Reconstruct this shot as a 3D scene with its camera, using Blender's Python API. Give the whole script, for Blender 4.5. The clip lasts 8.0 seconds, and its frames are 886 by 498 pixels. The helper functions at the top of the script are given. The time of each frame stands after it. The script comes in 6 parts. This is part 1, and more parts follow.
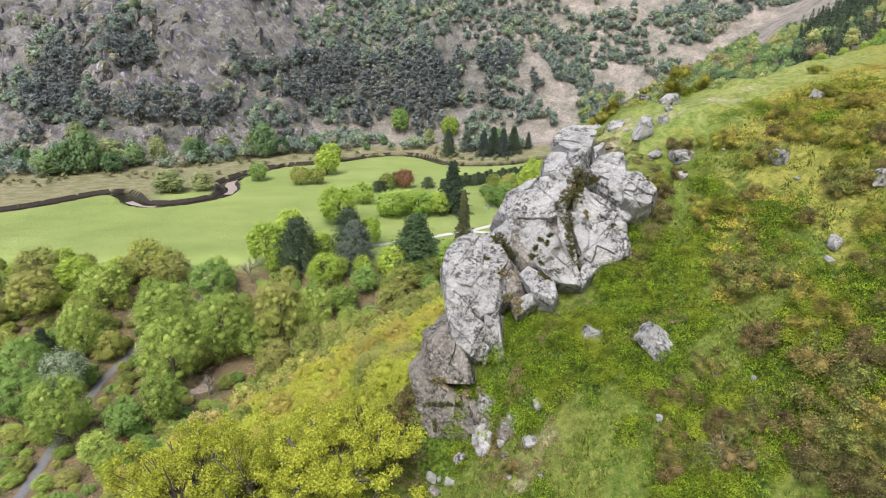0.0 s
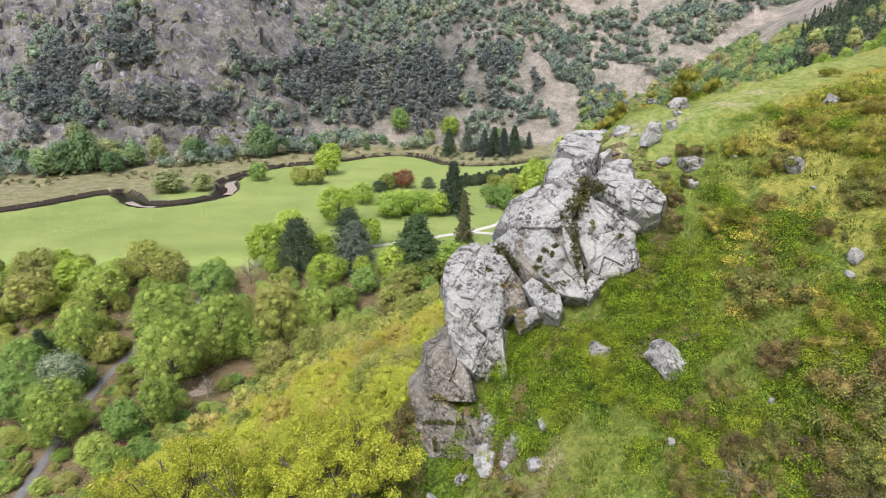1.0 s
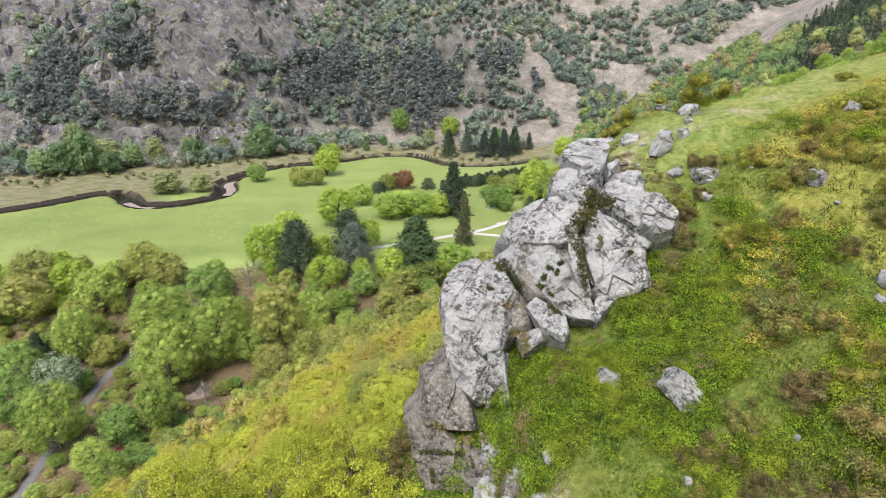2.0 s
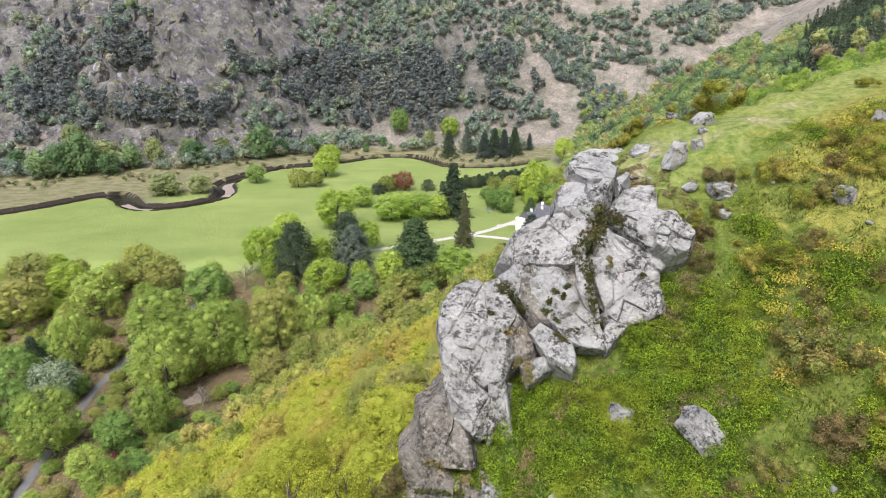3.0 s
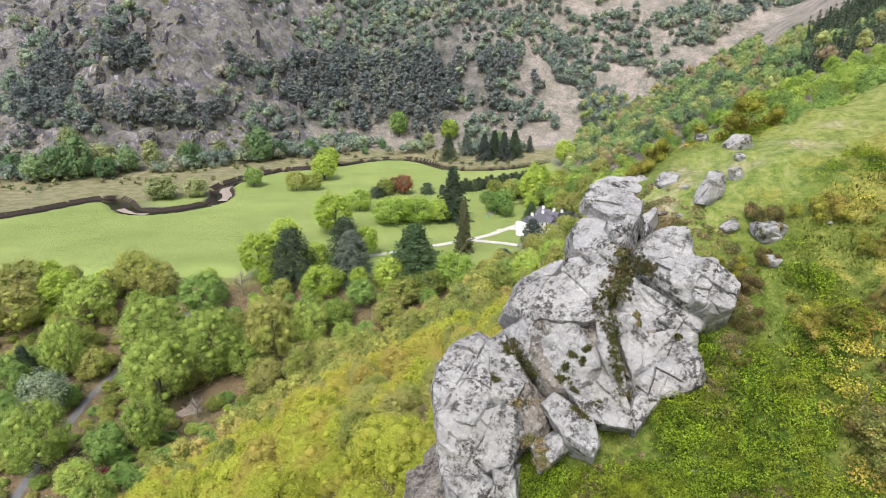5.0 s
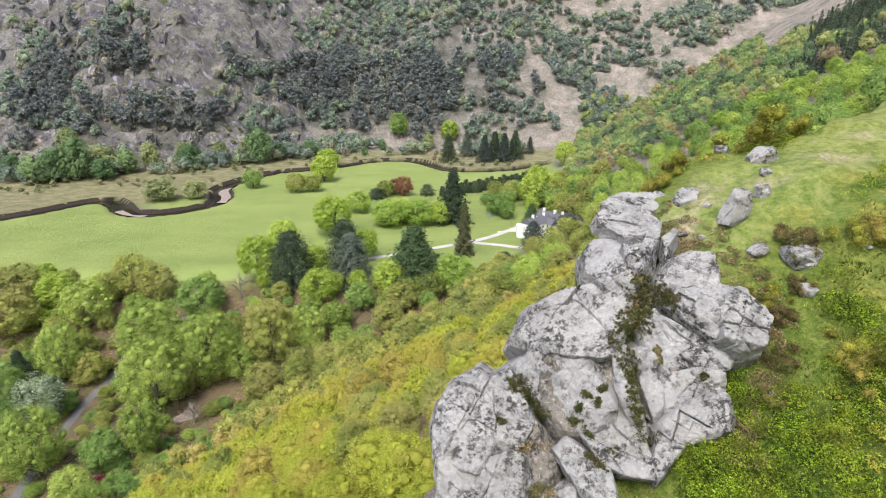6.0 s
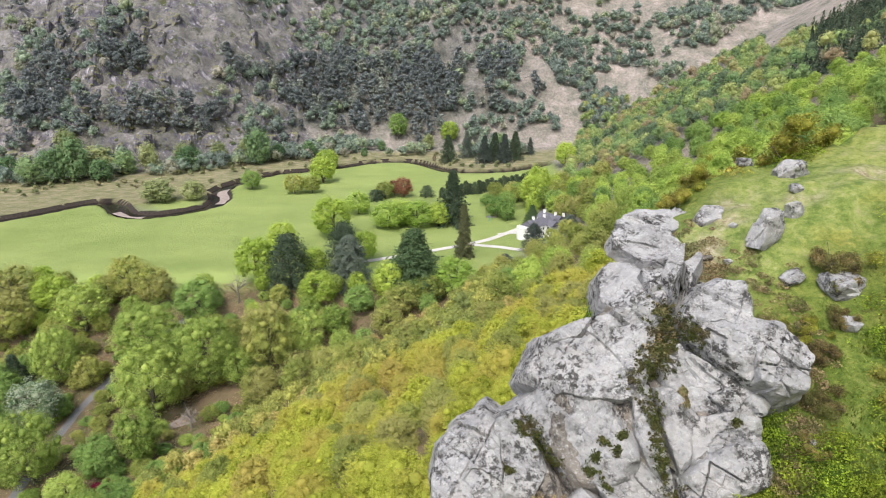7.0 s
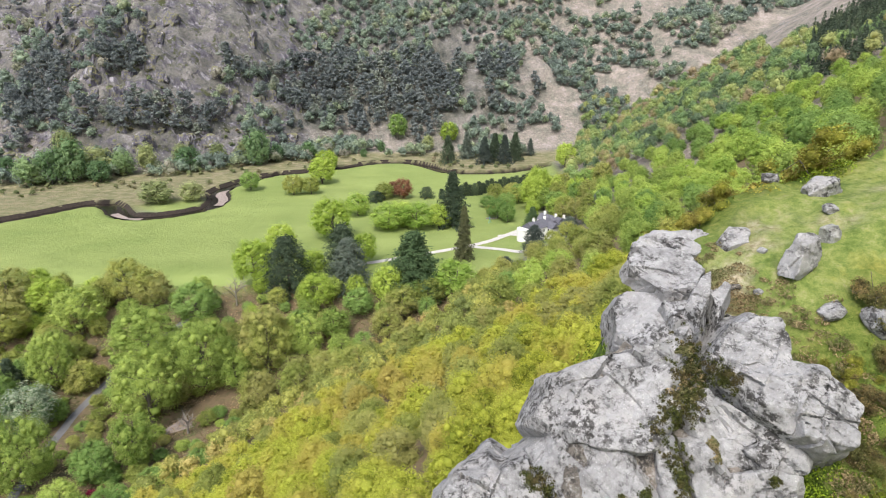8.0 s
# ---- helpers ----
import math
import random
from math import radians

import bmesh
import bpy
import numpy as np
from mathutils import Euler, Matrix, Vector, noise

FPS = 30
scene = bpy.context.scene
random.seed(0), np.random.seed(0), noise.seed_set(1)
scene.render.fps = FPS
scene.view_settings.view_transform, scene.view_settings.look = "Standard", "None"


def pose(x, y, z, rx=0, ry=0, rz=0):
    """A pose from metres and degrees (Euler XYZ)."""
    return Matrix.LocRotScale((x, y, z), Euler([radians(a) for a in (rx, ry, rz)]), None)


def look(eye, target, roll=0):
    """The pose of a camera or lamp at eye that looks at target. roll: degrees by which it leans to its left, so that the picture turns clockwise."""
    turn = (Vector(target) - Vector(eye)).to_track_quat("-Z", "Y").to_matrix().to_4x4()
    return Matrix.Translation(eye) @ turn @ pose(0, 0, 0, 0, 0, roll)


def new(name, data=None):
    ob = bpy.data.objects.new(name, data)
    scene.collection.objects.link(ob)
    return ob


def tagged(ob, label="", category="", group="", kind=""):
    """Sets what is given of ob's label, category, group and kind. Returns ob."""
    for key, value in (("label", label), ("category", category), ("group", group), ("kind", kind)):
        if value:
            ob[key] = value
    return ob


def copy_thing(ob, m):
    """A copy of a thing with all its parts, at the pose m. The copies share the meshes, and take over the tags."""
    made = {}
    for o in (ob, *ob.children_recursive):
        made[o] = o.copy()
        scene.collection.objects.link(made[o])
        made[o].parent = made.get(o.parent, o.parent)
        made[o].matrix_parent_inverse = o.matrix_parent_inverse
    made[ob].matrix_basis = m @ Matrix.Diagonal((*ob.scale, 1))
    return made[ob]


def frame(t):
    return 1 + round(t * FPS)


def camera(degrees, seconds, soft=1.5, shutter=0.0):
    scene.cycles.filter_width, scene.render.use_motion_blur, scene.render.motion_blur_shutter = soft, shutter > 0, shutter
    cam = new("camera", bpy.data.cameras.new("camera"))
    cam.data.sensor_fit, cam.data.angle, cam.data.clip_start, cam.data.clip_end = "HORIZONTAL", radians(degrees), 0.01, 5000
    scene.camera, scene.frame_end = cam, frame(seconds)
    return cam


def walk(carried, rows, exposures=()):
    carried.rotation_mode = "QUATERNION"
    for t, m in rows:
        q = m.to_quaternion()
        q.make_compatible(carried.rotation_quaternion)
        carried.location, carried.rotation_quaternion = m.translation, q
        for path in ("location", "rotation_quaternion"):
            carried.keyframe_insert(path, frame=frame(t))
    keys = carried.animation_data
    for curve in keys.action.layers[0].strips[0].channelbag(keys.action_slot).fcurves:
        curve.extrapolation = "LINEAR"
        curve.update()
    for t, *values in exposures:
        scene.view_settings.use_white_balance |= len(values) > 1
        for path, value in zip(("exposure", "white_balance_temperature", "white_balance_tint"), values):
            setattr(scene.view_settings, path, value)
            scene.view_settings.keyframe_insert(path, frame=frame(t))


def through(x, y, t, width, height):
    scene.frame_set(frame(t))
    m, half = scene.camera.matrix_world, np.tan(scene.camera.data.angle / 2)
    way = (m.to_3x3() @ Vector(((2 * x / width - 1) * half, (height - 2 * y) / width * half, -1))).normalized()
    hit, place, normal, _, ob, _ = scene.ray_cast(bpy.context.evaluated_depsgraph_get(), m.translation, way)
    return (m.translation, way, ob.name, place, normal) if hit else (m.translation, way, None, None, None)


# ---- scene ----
from mathutils.bvhtree import BVHTree

# Camera: a drone gliding forward along a spur above a wooded valley.
cam = camera(74.0, 8.0, soft=1.0)
PATH = [
    (0, look((0.000, 0.000, 96.000), (0.000, 94.424, 63.074), 0.00)),
    (0.5, look((-0.022, 0.635, 96.087), (-0.053, 95.040, 63.105), -0.00)),
    (1, look((-0.016, 1.421, 96.166), (-0.061, 95.818, 63.166), 0.00)),
    (1.5, look((0.020, 2.389, 96.277), (-0.024, 96.774, 63.240), -0.01)),
    (3, look((0.213, 5.894, 96.616), (0.151, 100.298, 63.633), -0.04)),
    (3.5, look((0.258, 7.099, 96.755), (0.198, 101.523, 63.830), -0.05)),
    (4, look((0.309, 8.333, 96.881), (0.262, 102.783, 64.031), -0.05)),
    (4.5, look((0.369, 9.562, 97.019), (0.337, 104.014, 64.175), -0.08)),
    (6, look((0.405, 13.227, 97.337), (0.340, 107.714, 64.593), -0.14)),
    (6.5, look((0.381, 14.401, 97.439), (0.323, 108.895, 64.715), -0.14)),
    (7, look((0.376, 15.612, 97.495), (0.350, 110.114, 64.793), -0.13)),
    (7.5, look((0.366, 16.780, 97.592), (0.379, 111.289, 64.909), -0.11)),
    (8, look((0.381, 17.914, 97.713), (0.403, 112.426, 65.038), -0.11)),
]
walk(cam, PATH)

# Light: bright overcast sky with a faint broad sun behind the cloud.
SUN_ELEVATION, SUN_AZIMUTH = radians(58), radians(200)
scene.view_settings.exposure = 0.79
world = bpy.data.worlds.new("world")
scene.world = world
world.use_nodes = True
wn = world.node_tree.nodes
wl = world.node_tree.links
sky = wn.new("ShaderNodeTexSky")
sky.sky_type = "NISHITA"
sky.sun_disc = False
sky.sun_elevation = SUN_ELEVATION
sky.sun_rotation = SUN_AZIMUTH
sky.air_density, sky.dust_density, sky.ozone_density = 1.0, 4.0, 1.0
cloud = wn.new("ShaderNodeHueSaturation")
cloud.inputs["Saturation"].default_value = 0.8
cloud.inputs["Value"].default_value = 1.0
wl.new(sky.outputs["Color"], cloud.inputs["Color"])
wl.new(cloud.outputs["Color"], wn["Background"].inputs["Color"])
wn["Background"].inputs["Strength"].default_value = 0.15
sun_data = bpy.data.lights.new("sun", "SUN")
sun_data.energy = 1.5
sun_data.angle = radians(25)
sun_data.color = (1.0, 0.97, 0.93)
sun = new("sun", sun_data)
sun.matrix_world = look((0, 0, 0), (-math.sin(SUN_AZIMUTH) * math.cos(SUN_ELEVATION), -math.cos(SUN_AZIMUTH) * math.cos(SUN_ELEVATION), -math.sin(SUN_ELEVATION)))


# ---- materials ----
class Shader:
    """A small builder for node materials."""

    def __init__(self, name, roughness=0.8):
        self.mat = bpy.data.materials.new(name)
        self.mat.use_nodes = True
        self.n, self.l = self.mat.node_tree.nodes, self.mat.node_tree.links
        self.bsdf = self.n["Principled BSDF"]
        self.bsdf.inputs["Roughness"].default_value = roughness
        self.bsdf.inputs["Specular IOR Level"].default_value = 0.25

    def add(self, kind, **props):
        node = self.n.new(kind)
        for key, value in props.items():
            if key == "ops":
                node.operation = value
            elif key == "blend":
                node.data_type, node.blend_type = "RGBA", value
            elif key == "feature":
                node.feature = value
            elif key == "attribute":
                node.attribute_name = value
        return node

    def link(self, a, b):
        self.l.new(a, b)

    def place(self, scale=(1, 1, 1), turn=(0, 0, 0), local=False):
        if local:
            source = self.add("ShaderNodeTexCoord").outputs["Object"]
        else:
            source = self.add("ShaderNodeNewGeometry").outputs["Position"]
        mapping = self.add("ShaderNodeMapping")
        mapping.inputs["Scale"].default_value = scale
        mapping.inputs["Rotation"].default_value = turn
        self.link(source, mapping.inputs["Vector"])
        return mapping.outputs["Vector"]

    def noise(self, scale, detail=4.0, rough=0.6, where=None):
        node = self.add("ShaderNodeTexNoise")
        node.inputs["Scale"].default_value, node.inputs["Detail"].default_value, node.inputs["Roughness"].default_value = scale, detail, rough
        self.link(where if where is not None else self.place(), node.inputs["Vector"])
        return node.outputs["Fac"]

    def voronoi(self, scale, feature="F1", where=None):
        node = self.add("ShaderNodeTexVoronoi", feature=feature)
        node.inputs["Scale"].default_value = scale
        self.link(where if where is not None else self.place(), node.inputs["Vector"])
        return node.outputs["Distance"]

    def ramp(self, fac, *stops):
        node = self.add("ShaderNodeValToRGB")
        el = node.color_ramp.elements
        while len(el) < len(stops):
            el.new(0.5)
        for e, (pos, col) in zip(el, stops):
            e.position = pos
            e.color = (*col, 1) if isinstance(col, tuple) else (col, col, col, 1)
        self.link(fac, node.inputs["Fac"])
        return node.outputs["Color"]

    def mix(self, fac, a, b, blend="MIX"):
        node = self.add("ShaderNodeMix", blend=blend)
        for value, socket in ((fac, node.inputs[0]), (a, node.inputs[6]), (b, node.inputs[7])):
            if isinstance(value, tuple):
                socket.default_value = (*value, 1)
            elif isinstance(value, (int, float)):
                socket.default_value = value
            else:
                self.link(value, socket)
        return node.outputs[2]

    def math(self, ops, a, b=0.0):
        node = self.add("ShaderNodeMath", ops=ops)
        for value, socket in ((a, node.inputs[0]), (b, node.inputs[1])):
            if isinstance(value, (int, float)):
                socket.default_value = value
            else:
                self.link(value, socket)
        return node.outputs[0]

    def bump(self, height, strength=0.5, distance=0.05):
        node = self.add("ShaderNodeBump")
        node.inputs["Strength"].default_value, node.inputs["Distance"].default_value = strength, distance
        self.link(height, node.inputs["Height"])
        self.link(node.outputs["Normal"], self.bsdf.inputs["Normal"])

    def color(self, socket):
        if isinstance(socket, tuple):
            self.bsdf.inputs["Base Color"].default_value = (*socket, 1)
        else:
            self.link(socket, self.bsdf.inputs["Base Color"])
        return self


def leaf_material(name, dark, light, tint=None, through=0.35, spread=0.68, tones=None, patch_scale=0.06, clump=0.0):
    """Foliage: colour differs from leaf to leaf and from plant to plant, and some light passes through.
    tones: colours of a mixed wood, chosen crown by crown."""
    s = Shader(name, 0.65)
    island = s.add("ShaderNodeNewGeometry").outputs["Random Per Island"]
    plant_value = s.add("ShaderNodeObjectInfo").outputs["Random"]
    if tones:
        crown = s.add("ShaderNodeAttribute", attribute="tone").outputs["Fac"]
        mixed = s.math("ADD", crown, s.math("MULTIPLY", s.math("SUBTRACT", island, 0.5), 0.13))
        colour = s.ramp(mixed, *tones)
        colour = s.mix(1.0, colour, s.ramp(island, (0.0, 0.7), (1.0, 1.28)), "MULTIPLY")
    else:
        mixed = s.math("ADD", s.math("MULTIPLY", island, 1 - spread), s.math("MULTIPLY", plant_value, spread))
        colour = s.ramp(mixed, (0.15, dark), (0.85, light))
    if tint:
        patch = s.ramp(s.noise(patch_scale, 3.0), (0.46, 0.0), (0.62, 1.0))
        colour = s.mix(s.math("MULTIPLY", patch, 0.7), colour, tint)
    if clump:
        colour = s.mix(1.0, colour, s.ramp(s.noise(clump, 4.0, 0.65), (0.38, 0.46), (0.5, 0.95), (0.61, 1.28)), "MULTIPLY")
    s.color(colour)
    trans = s.add("ShaderNodeBsdfTranslucent")
    s.link(colour, trans.inputs["Color"])
    both = s.add("ShaderNodeMixShader")
    both.inputs["Fac"].default_value = through
    s.link(s.bsdf.outputs[0], both.inputs[1])
    s.link(trans.outputs[0], both.inputs[2])
    s.link(both.outputs[0], s.n["Material Output"].inputs["Surface"])
    return s.mat


def cliff_material():
    """Dark purple-grey mountain rock with pale upright streaks and grassy ledges."""
    s = Shader("mountain_rock", 0.9)
    p = s.place()
    streak = s.noise(1.0, 9.0, 0.75, s.place((0.28, 0.28, 0.06)))
    colour = s.ramp(streak, (0.37, (0.055, 0.052, 0.072)), (0.47, (0.11, 0.104, 0.13)), (0.56, (0.17, 0.162, 0.19)), (0.63, (0.4, 0.385, 0.415)))
    grassy = s.ramp(s.noise(0.22, 8.0, 0.75, p), (0.5, 0.0), (0.57, 1.0))
    colour = s.mix(grassy, colour, (0.19, 0.185, 0.11))
    facing = s.add("ShaderNodeSeparateXYZ")
    s.link(s.add("ShaderNodeNewGeometry").outputs["Normal"], facing.inputs[0])
    ledge = s.ramp(s.math("ADD", facing.outputs[2], s.math("MULTIPLY", s.noise(0.3, 5.0, 0.7, p), 0.5)), (0.85, 0.0), (1.05, 1.0))
    colour = s.mix(ledge, colour, s.ramp(s.noise(0.5, 6.0, 0.7, p), (0.4, (0.13, 0.14, 0.07)), (0.6, (0.25, 0.23, 0.15))))
    s.color(colour)
    s.bump(s.noise(0.5, 10.0, 0.75, p), 0.8, 1.5)
    return s.mat


def bark_material(name, a=(0.06, 0.05, 0.04), b=(0.2, 0.18, 0.15)):
    s = Shader(name, 0.9)
    grain = s.noise(6.0, 5.0, 0.7, s.place((3, 3, 0.6), local=True))
    s.color(s.ramp(grain, (0.3, a), (0.7, b)))
    s.bump(grain, 0.5, 0.03)
    return s.mat


def rock_material(name, a=(0.185, 0.184, 0.184), b=(0.435, 0.434, 0.436), stain=0.3):
    """Weathered quartzite: mottled grey, crusts of pale and black lichen, rusty stains, hairline cracks."""
    s = Shader(name, 0.85)
    p = s.place()
    colour = s.ramp(s.noise(0.9, 9.0, 0.68, p), (0.3, a), (0.66, b))
    brown = s.ramp(s.noise(0.45, 6.0, 0.7, p), (0.52, 0.0), (0.68, 1.0))
    colour = s.mix(s.math("MULTIPLY", brown, stain), colour, (0.17, 0.135, 0.1))
    green = s.ramp(s.noise(0.35, 4.0, 0.6, s.place((1, 1, 1), (0.4, 1.0, 0.2))), (0.58, 0.0), (0.72, 1.0))
    colour = s.mix(s.math("MULTIPLY", green, 0.25), colour, (0.2, 0.21, 0.09))
    pale = s.ramp(s.noise(6.5, 8.0, 0.82, p), (0.52, 0.0), (0.6, 1.0))
    colour = s.mix(s.math("MULTIPLY", pale, 0.6), colour, (0.52, 0.52, 0.51))
    zone = s.ramp(s.noise(0.8, 5.0, 0.7, p), (0.44, 0.0), (0.56, 1.0))
    black = s.math("MULTIPLY", s.ramp(s.noise(4.0, 8.0, 0.8, p), (0.47, 0.0), (0.54, 1.0)), zone)
    colour = s.mix(s.math("MULTIPLY", black, 0.92), colour, (0.03, 0.028, 0.026))
    speck = s.ramp(s.noise(13.0, 6.0, 0.85, p), (0.54, 0.0), (0.61, 1.0))
    colour = s.mix(s.math("MULTIPLY", speck, 0.45), colour, (0.06, 0.057, 0.055))
    white = s.ramp(s.voronoi(9.0, "F1", p), (0.12, 1.0), (0.2, 0.0))
    colour = s.mix(s.math("MULTIPLY", s.math("MULTIPLY", white, s.ramp(s.noise(1.1, 3.0, 0.6, p), (0.45, 0.0), (0.6, 1.0))), 0.6), colour, (0.62, 0.62, 0.6))
    bent = s.add("ShaderNodeVectorMath", ops="ADD")
    s.link(s.place((0.45, 0.45, 1.3), (0.6, 0.45, 0.7)), bent.inputs[0])
    wob = s.add("ShaderNodeTexNoise")
    wob.inputs["Scale"].default_value = 0.7
    wob.inputs["Detail"].default_value = 6.0
    s.link(p, wob.inputs["Vector"])
    s.link(wob.outputs["Color"], bent.inputs[1])
    crack = s.voronoi(1.0, "DISTANCE_TO_EDGE", bent.outputs[0])
    broken = s.ramp(s.noise(0.6, 3.0, 0.6, p), (0.45, 0.0), (0.58, 1.0))
    line = s.math("MULTIPLY", s.ramp(crack, (0.0, 1.0), (0.012, 0.0)), broken)
    colour = s.mix(s.math("MULTIPLY", line, 0.3), colour, (0.05, 0.047, 0.044))
    s.color(colour)
    groove = s.math("MULTIPLY", s.ramp(crack, (0.0, 1.0), (0.03, 0.0)), broken)
    relief = s.math("MULTIPLY", s.noise(5.0, 10.0, 0.78, p), 0.7)
    s.bump(s.math("SUBTRACT", relief, s.math("MULTIPLY", groove, 0.2)), 0.9, 0.1)
    return s.mat


def ground_material():
    """Turf, meadow, brown hill grass and scree, by the cover that each stretch of land carries."""
    s = Shader("ground_cover", 0.95)
    cover = s.add("ShaderNodeAttribute", attribute="cover")
    part_of = s.add("ShaderNodeSeparateColor")
    s.link(cover.outputs["Color"], part_of.inputs["Color"])
    meadow, bare, turf = part_of.outputs[0], part_of.outputs[1], part_of.outputs[2]
    p = s.place()
    more = s.add("ShaderNodeAttribute", attribute="cover_more")
    more_of = s.add("ShaderNodeSeparateColor")
    s.link(more.outputs["Color"], more_of.inputs["Color"])
    third = s.add("ShaderNodeAttribute", attribute="cover_third")
    third_of = s.add("ShaderNodeSeparateColor")
    s.link(third.outputs["Color"], third_of.inputs["Color"])
    # woodland floor
    base = s.ramp(s.noise(0.16, 9.0, 0.78, p), (0.3, (0.06, 0.065, 0.03)), (0.44, (0.12, 0.1, 0.055)), (0.54, (0.19, 0.135, 0.085)), (0.64, (0.1, 0.13, 0.04)))
    # brown heath and scree of the far side, greyed and blued to paint in haze
    crags = s.noise(0.06, 12.0, 0.8, p)
    heath = s.ramp(crags, (0.36, (0.065, 0.066, 0.072)), (0.44, (0.125, 0.122, 0.112)), (0.52, (0.17, 0.162, 0.145)), (0.6, (0.225, 0.21, 0.215)), (0.68, (0.35, 0.34, 0.37)))
    upper = s.add("ShaderNodeSeparateXYZ")
    s.link(p, upper.inputs[0])
    bracken = s.ramp(s.math("ADD", s.math("MULTIPLY", upper.outputs[0], 0.004), s.math("MULTIPLY", s.noise(0.02, 5.0, 0.65, p), 0.8)), (0.55, 0.0), (1.0, 1.0))
    heath = s.mix(s.math("MULTIPLY", bracken, 0.75), heath, s.ramp(crags, (0.38, (0.12, 0.125, 0.095)), (0.46, (0.2, 0.18, 0.145)), (0.53, (0.29, 0.235, 0.195)), (0.62, (0.38, 0.31, 0.265))))
    streak = s.noise(1.0, 6.0, 0.7, s.place((0.2, 0.2, 0.045)))
    cliff = s.ramp(streak, (0.36, (0.045, 0.042, 0.055)), (0.46, (0.1, 0.094, 0.115)), (0.55, (0.16, 0.15, 0.17)), (0.64, (0.36, 0.345, 0.37)))
    cliff = s.mix(s.ramp(s.noise(0.12, 6.0, 0.7, p), (0.5, 0.0), (0.6, 1.0)), cliff, (0.075, 0.085, 0.035))
    sedge = s.ramp(s.noise(0.11, 12.0, 0.8, s.place((1, 1.5, 1))), (0.38, (0.15, 0.165, 0.075)), (0.47, (0.21, 0.205, 0.105)), (0.55, (0.28, 0.25, 0.15)), (0.64, (0.34, 0.3, 0.2)))
    field = s.ramp(s.noise(0.02, 7.0, 0.6, s.place((1, 1.5, 1))), (0.3, (0.215, 0.285, 0.08)), (0.7, (0.315, 0.38, 0.125)))
    fine = s.noise(2.6, 9.0, 0.8, p)
    grass = s.ramp(fine, (0.34, (0.035, 0.06, 0.008)), (0.46, (0.085, 0.13, 0.02)), (0.56, (0.145, 0.185, 0.037)), (0.68, (0.24, 0.225, 0.095)))
    worn = s.ramp(s.noise(0.25, 5.0, 0.65, p), (0.45, 0.0), (0.65, 1.0))
    grass = s.mix(s.math("MULTIPLY", worn, 0.5), grass, s.ramp(fine, (0.38, (0.08, 0.1, 0.018)), (0.6, (0.24, 0.24, 0.06))))
    split = s.add("ShaderNodeSeparateXYZ")
    s.link(p, split.inputs[0])
    upland = s.ramp(s.math("ADD", s.math("MULTIPLY", split.outputs[0], 0.035), s.math("MULTIPLY", s.noise(0.3, 4.0, 0.65, p), 0.8)), (0.98, 0.0), (1.18, 1.0))
    grass = s.mix(s.math("MULTIPLY", upland, 0.5), grass, s.ramp(fine, (0.38, (0.15, 0.15, 0.03)), (0.6, (0.42, 0.36, 0.09))))
    mat_green = s.ramp(s.noise(5.0, 5.0, 0.75, p), (0.4, (0.02, 0.04, 0.005)), (0.52, (0.065, 0.11, 0.012)), (0.62, (0.16, 0.23, 0.025)))
    grass = s.mix(more.outputs["Alpha"], grass, mat_green)
    cropped = s.ramp(s.noise(1.6, 9.0, 0.8, p), (0.4, (0.085, 0.135, 0.025)), (0.48, (0.17, 0.225, 0.055)), (0.55, (0.25, 0.29, 0.09)), (0.63, (0.36, 0.33, 0.17)))
    grass = s.mix(s.math("MULTIPLY", third_of.outputs[1], 0.7), grass, cropped)
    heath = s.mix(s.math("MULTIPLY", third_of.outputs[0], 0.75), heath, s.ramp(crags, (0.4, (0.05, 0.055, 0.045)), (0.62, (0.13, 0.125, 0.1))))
    heath = s.mix(third_of.outputs[2], heath, s.ramp(crags, (0.37, (0.125, 0.13, 0.11)), (0.45, (0.2, 0.19, 0.16)), (0.53, (0.265, 0.235, 0.205)), (0.62, (0.34, 0.295, 0.275)), (0.7, (0.42, 0.4, 0.4))))
    heath = s.mix(1.0, heath, s.ramp(s.noise(0.4, 9.0, 0.82, p), (0.36, 0.75), (0.5, 1.12), (0.64, 1.5)), "MULTIPLY")
    colour = s.mix(bare, base, heath)
    colour = s.mix(more_of.outputs[2], colour, sedge)
    colour = s.mix(s.math("MULTIPLY", more_of.outputs[0], s.ramp(s.noise(0.07, 10.0, 0.75, p), (0.47, 0.0), (0.53, 1.0))), colour, cliff)
    colour = s.mix(meadow, colour, field)
    colour = s.mix(more_of.outputs[1], colour, (0.02, 0.015, 0.012))
    soil = s.ramp(s.noise(4.0, 7.0, 0.75, p), (0.36, (0.15, 0.12, 0.07)), (0.5, (0.33, 0.28, 0.19)), (0.64, (0.47, 0.42, 0.33)))
    grass = s.mix(s.math("MULTIPLY", third.outputs["Alpha"], s.ramp(s.noise(2.2, 6.0, 0.7, p), (0.36, 0.35), (0.55, 1.0))), grass, soil)
    colour = s.mix(turf, colour, grass)
    s.color(colour)
    near = s.math("MULTIPLY", s.math("MULTIPLY", turf, s.math("ADD", fine, s.noise(9.0, 4.0, 0.7, p))), 0.07)
    rugged = s.math("MULTIPLY", s.math("MULTIPLY", crags, bare), 4.0)
    s.bump(s.math("ADD", near, rugged), 0.8, 1.0)
    return s.mat


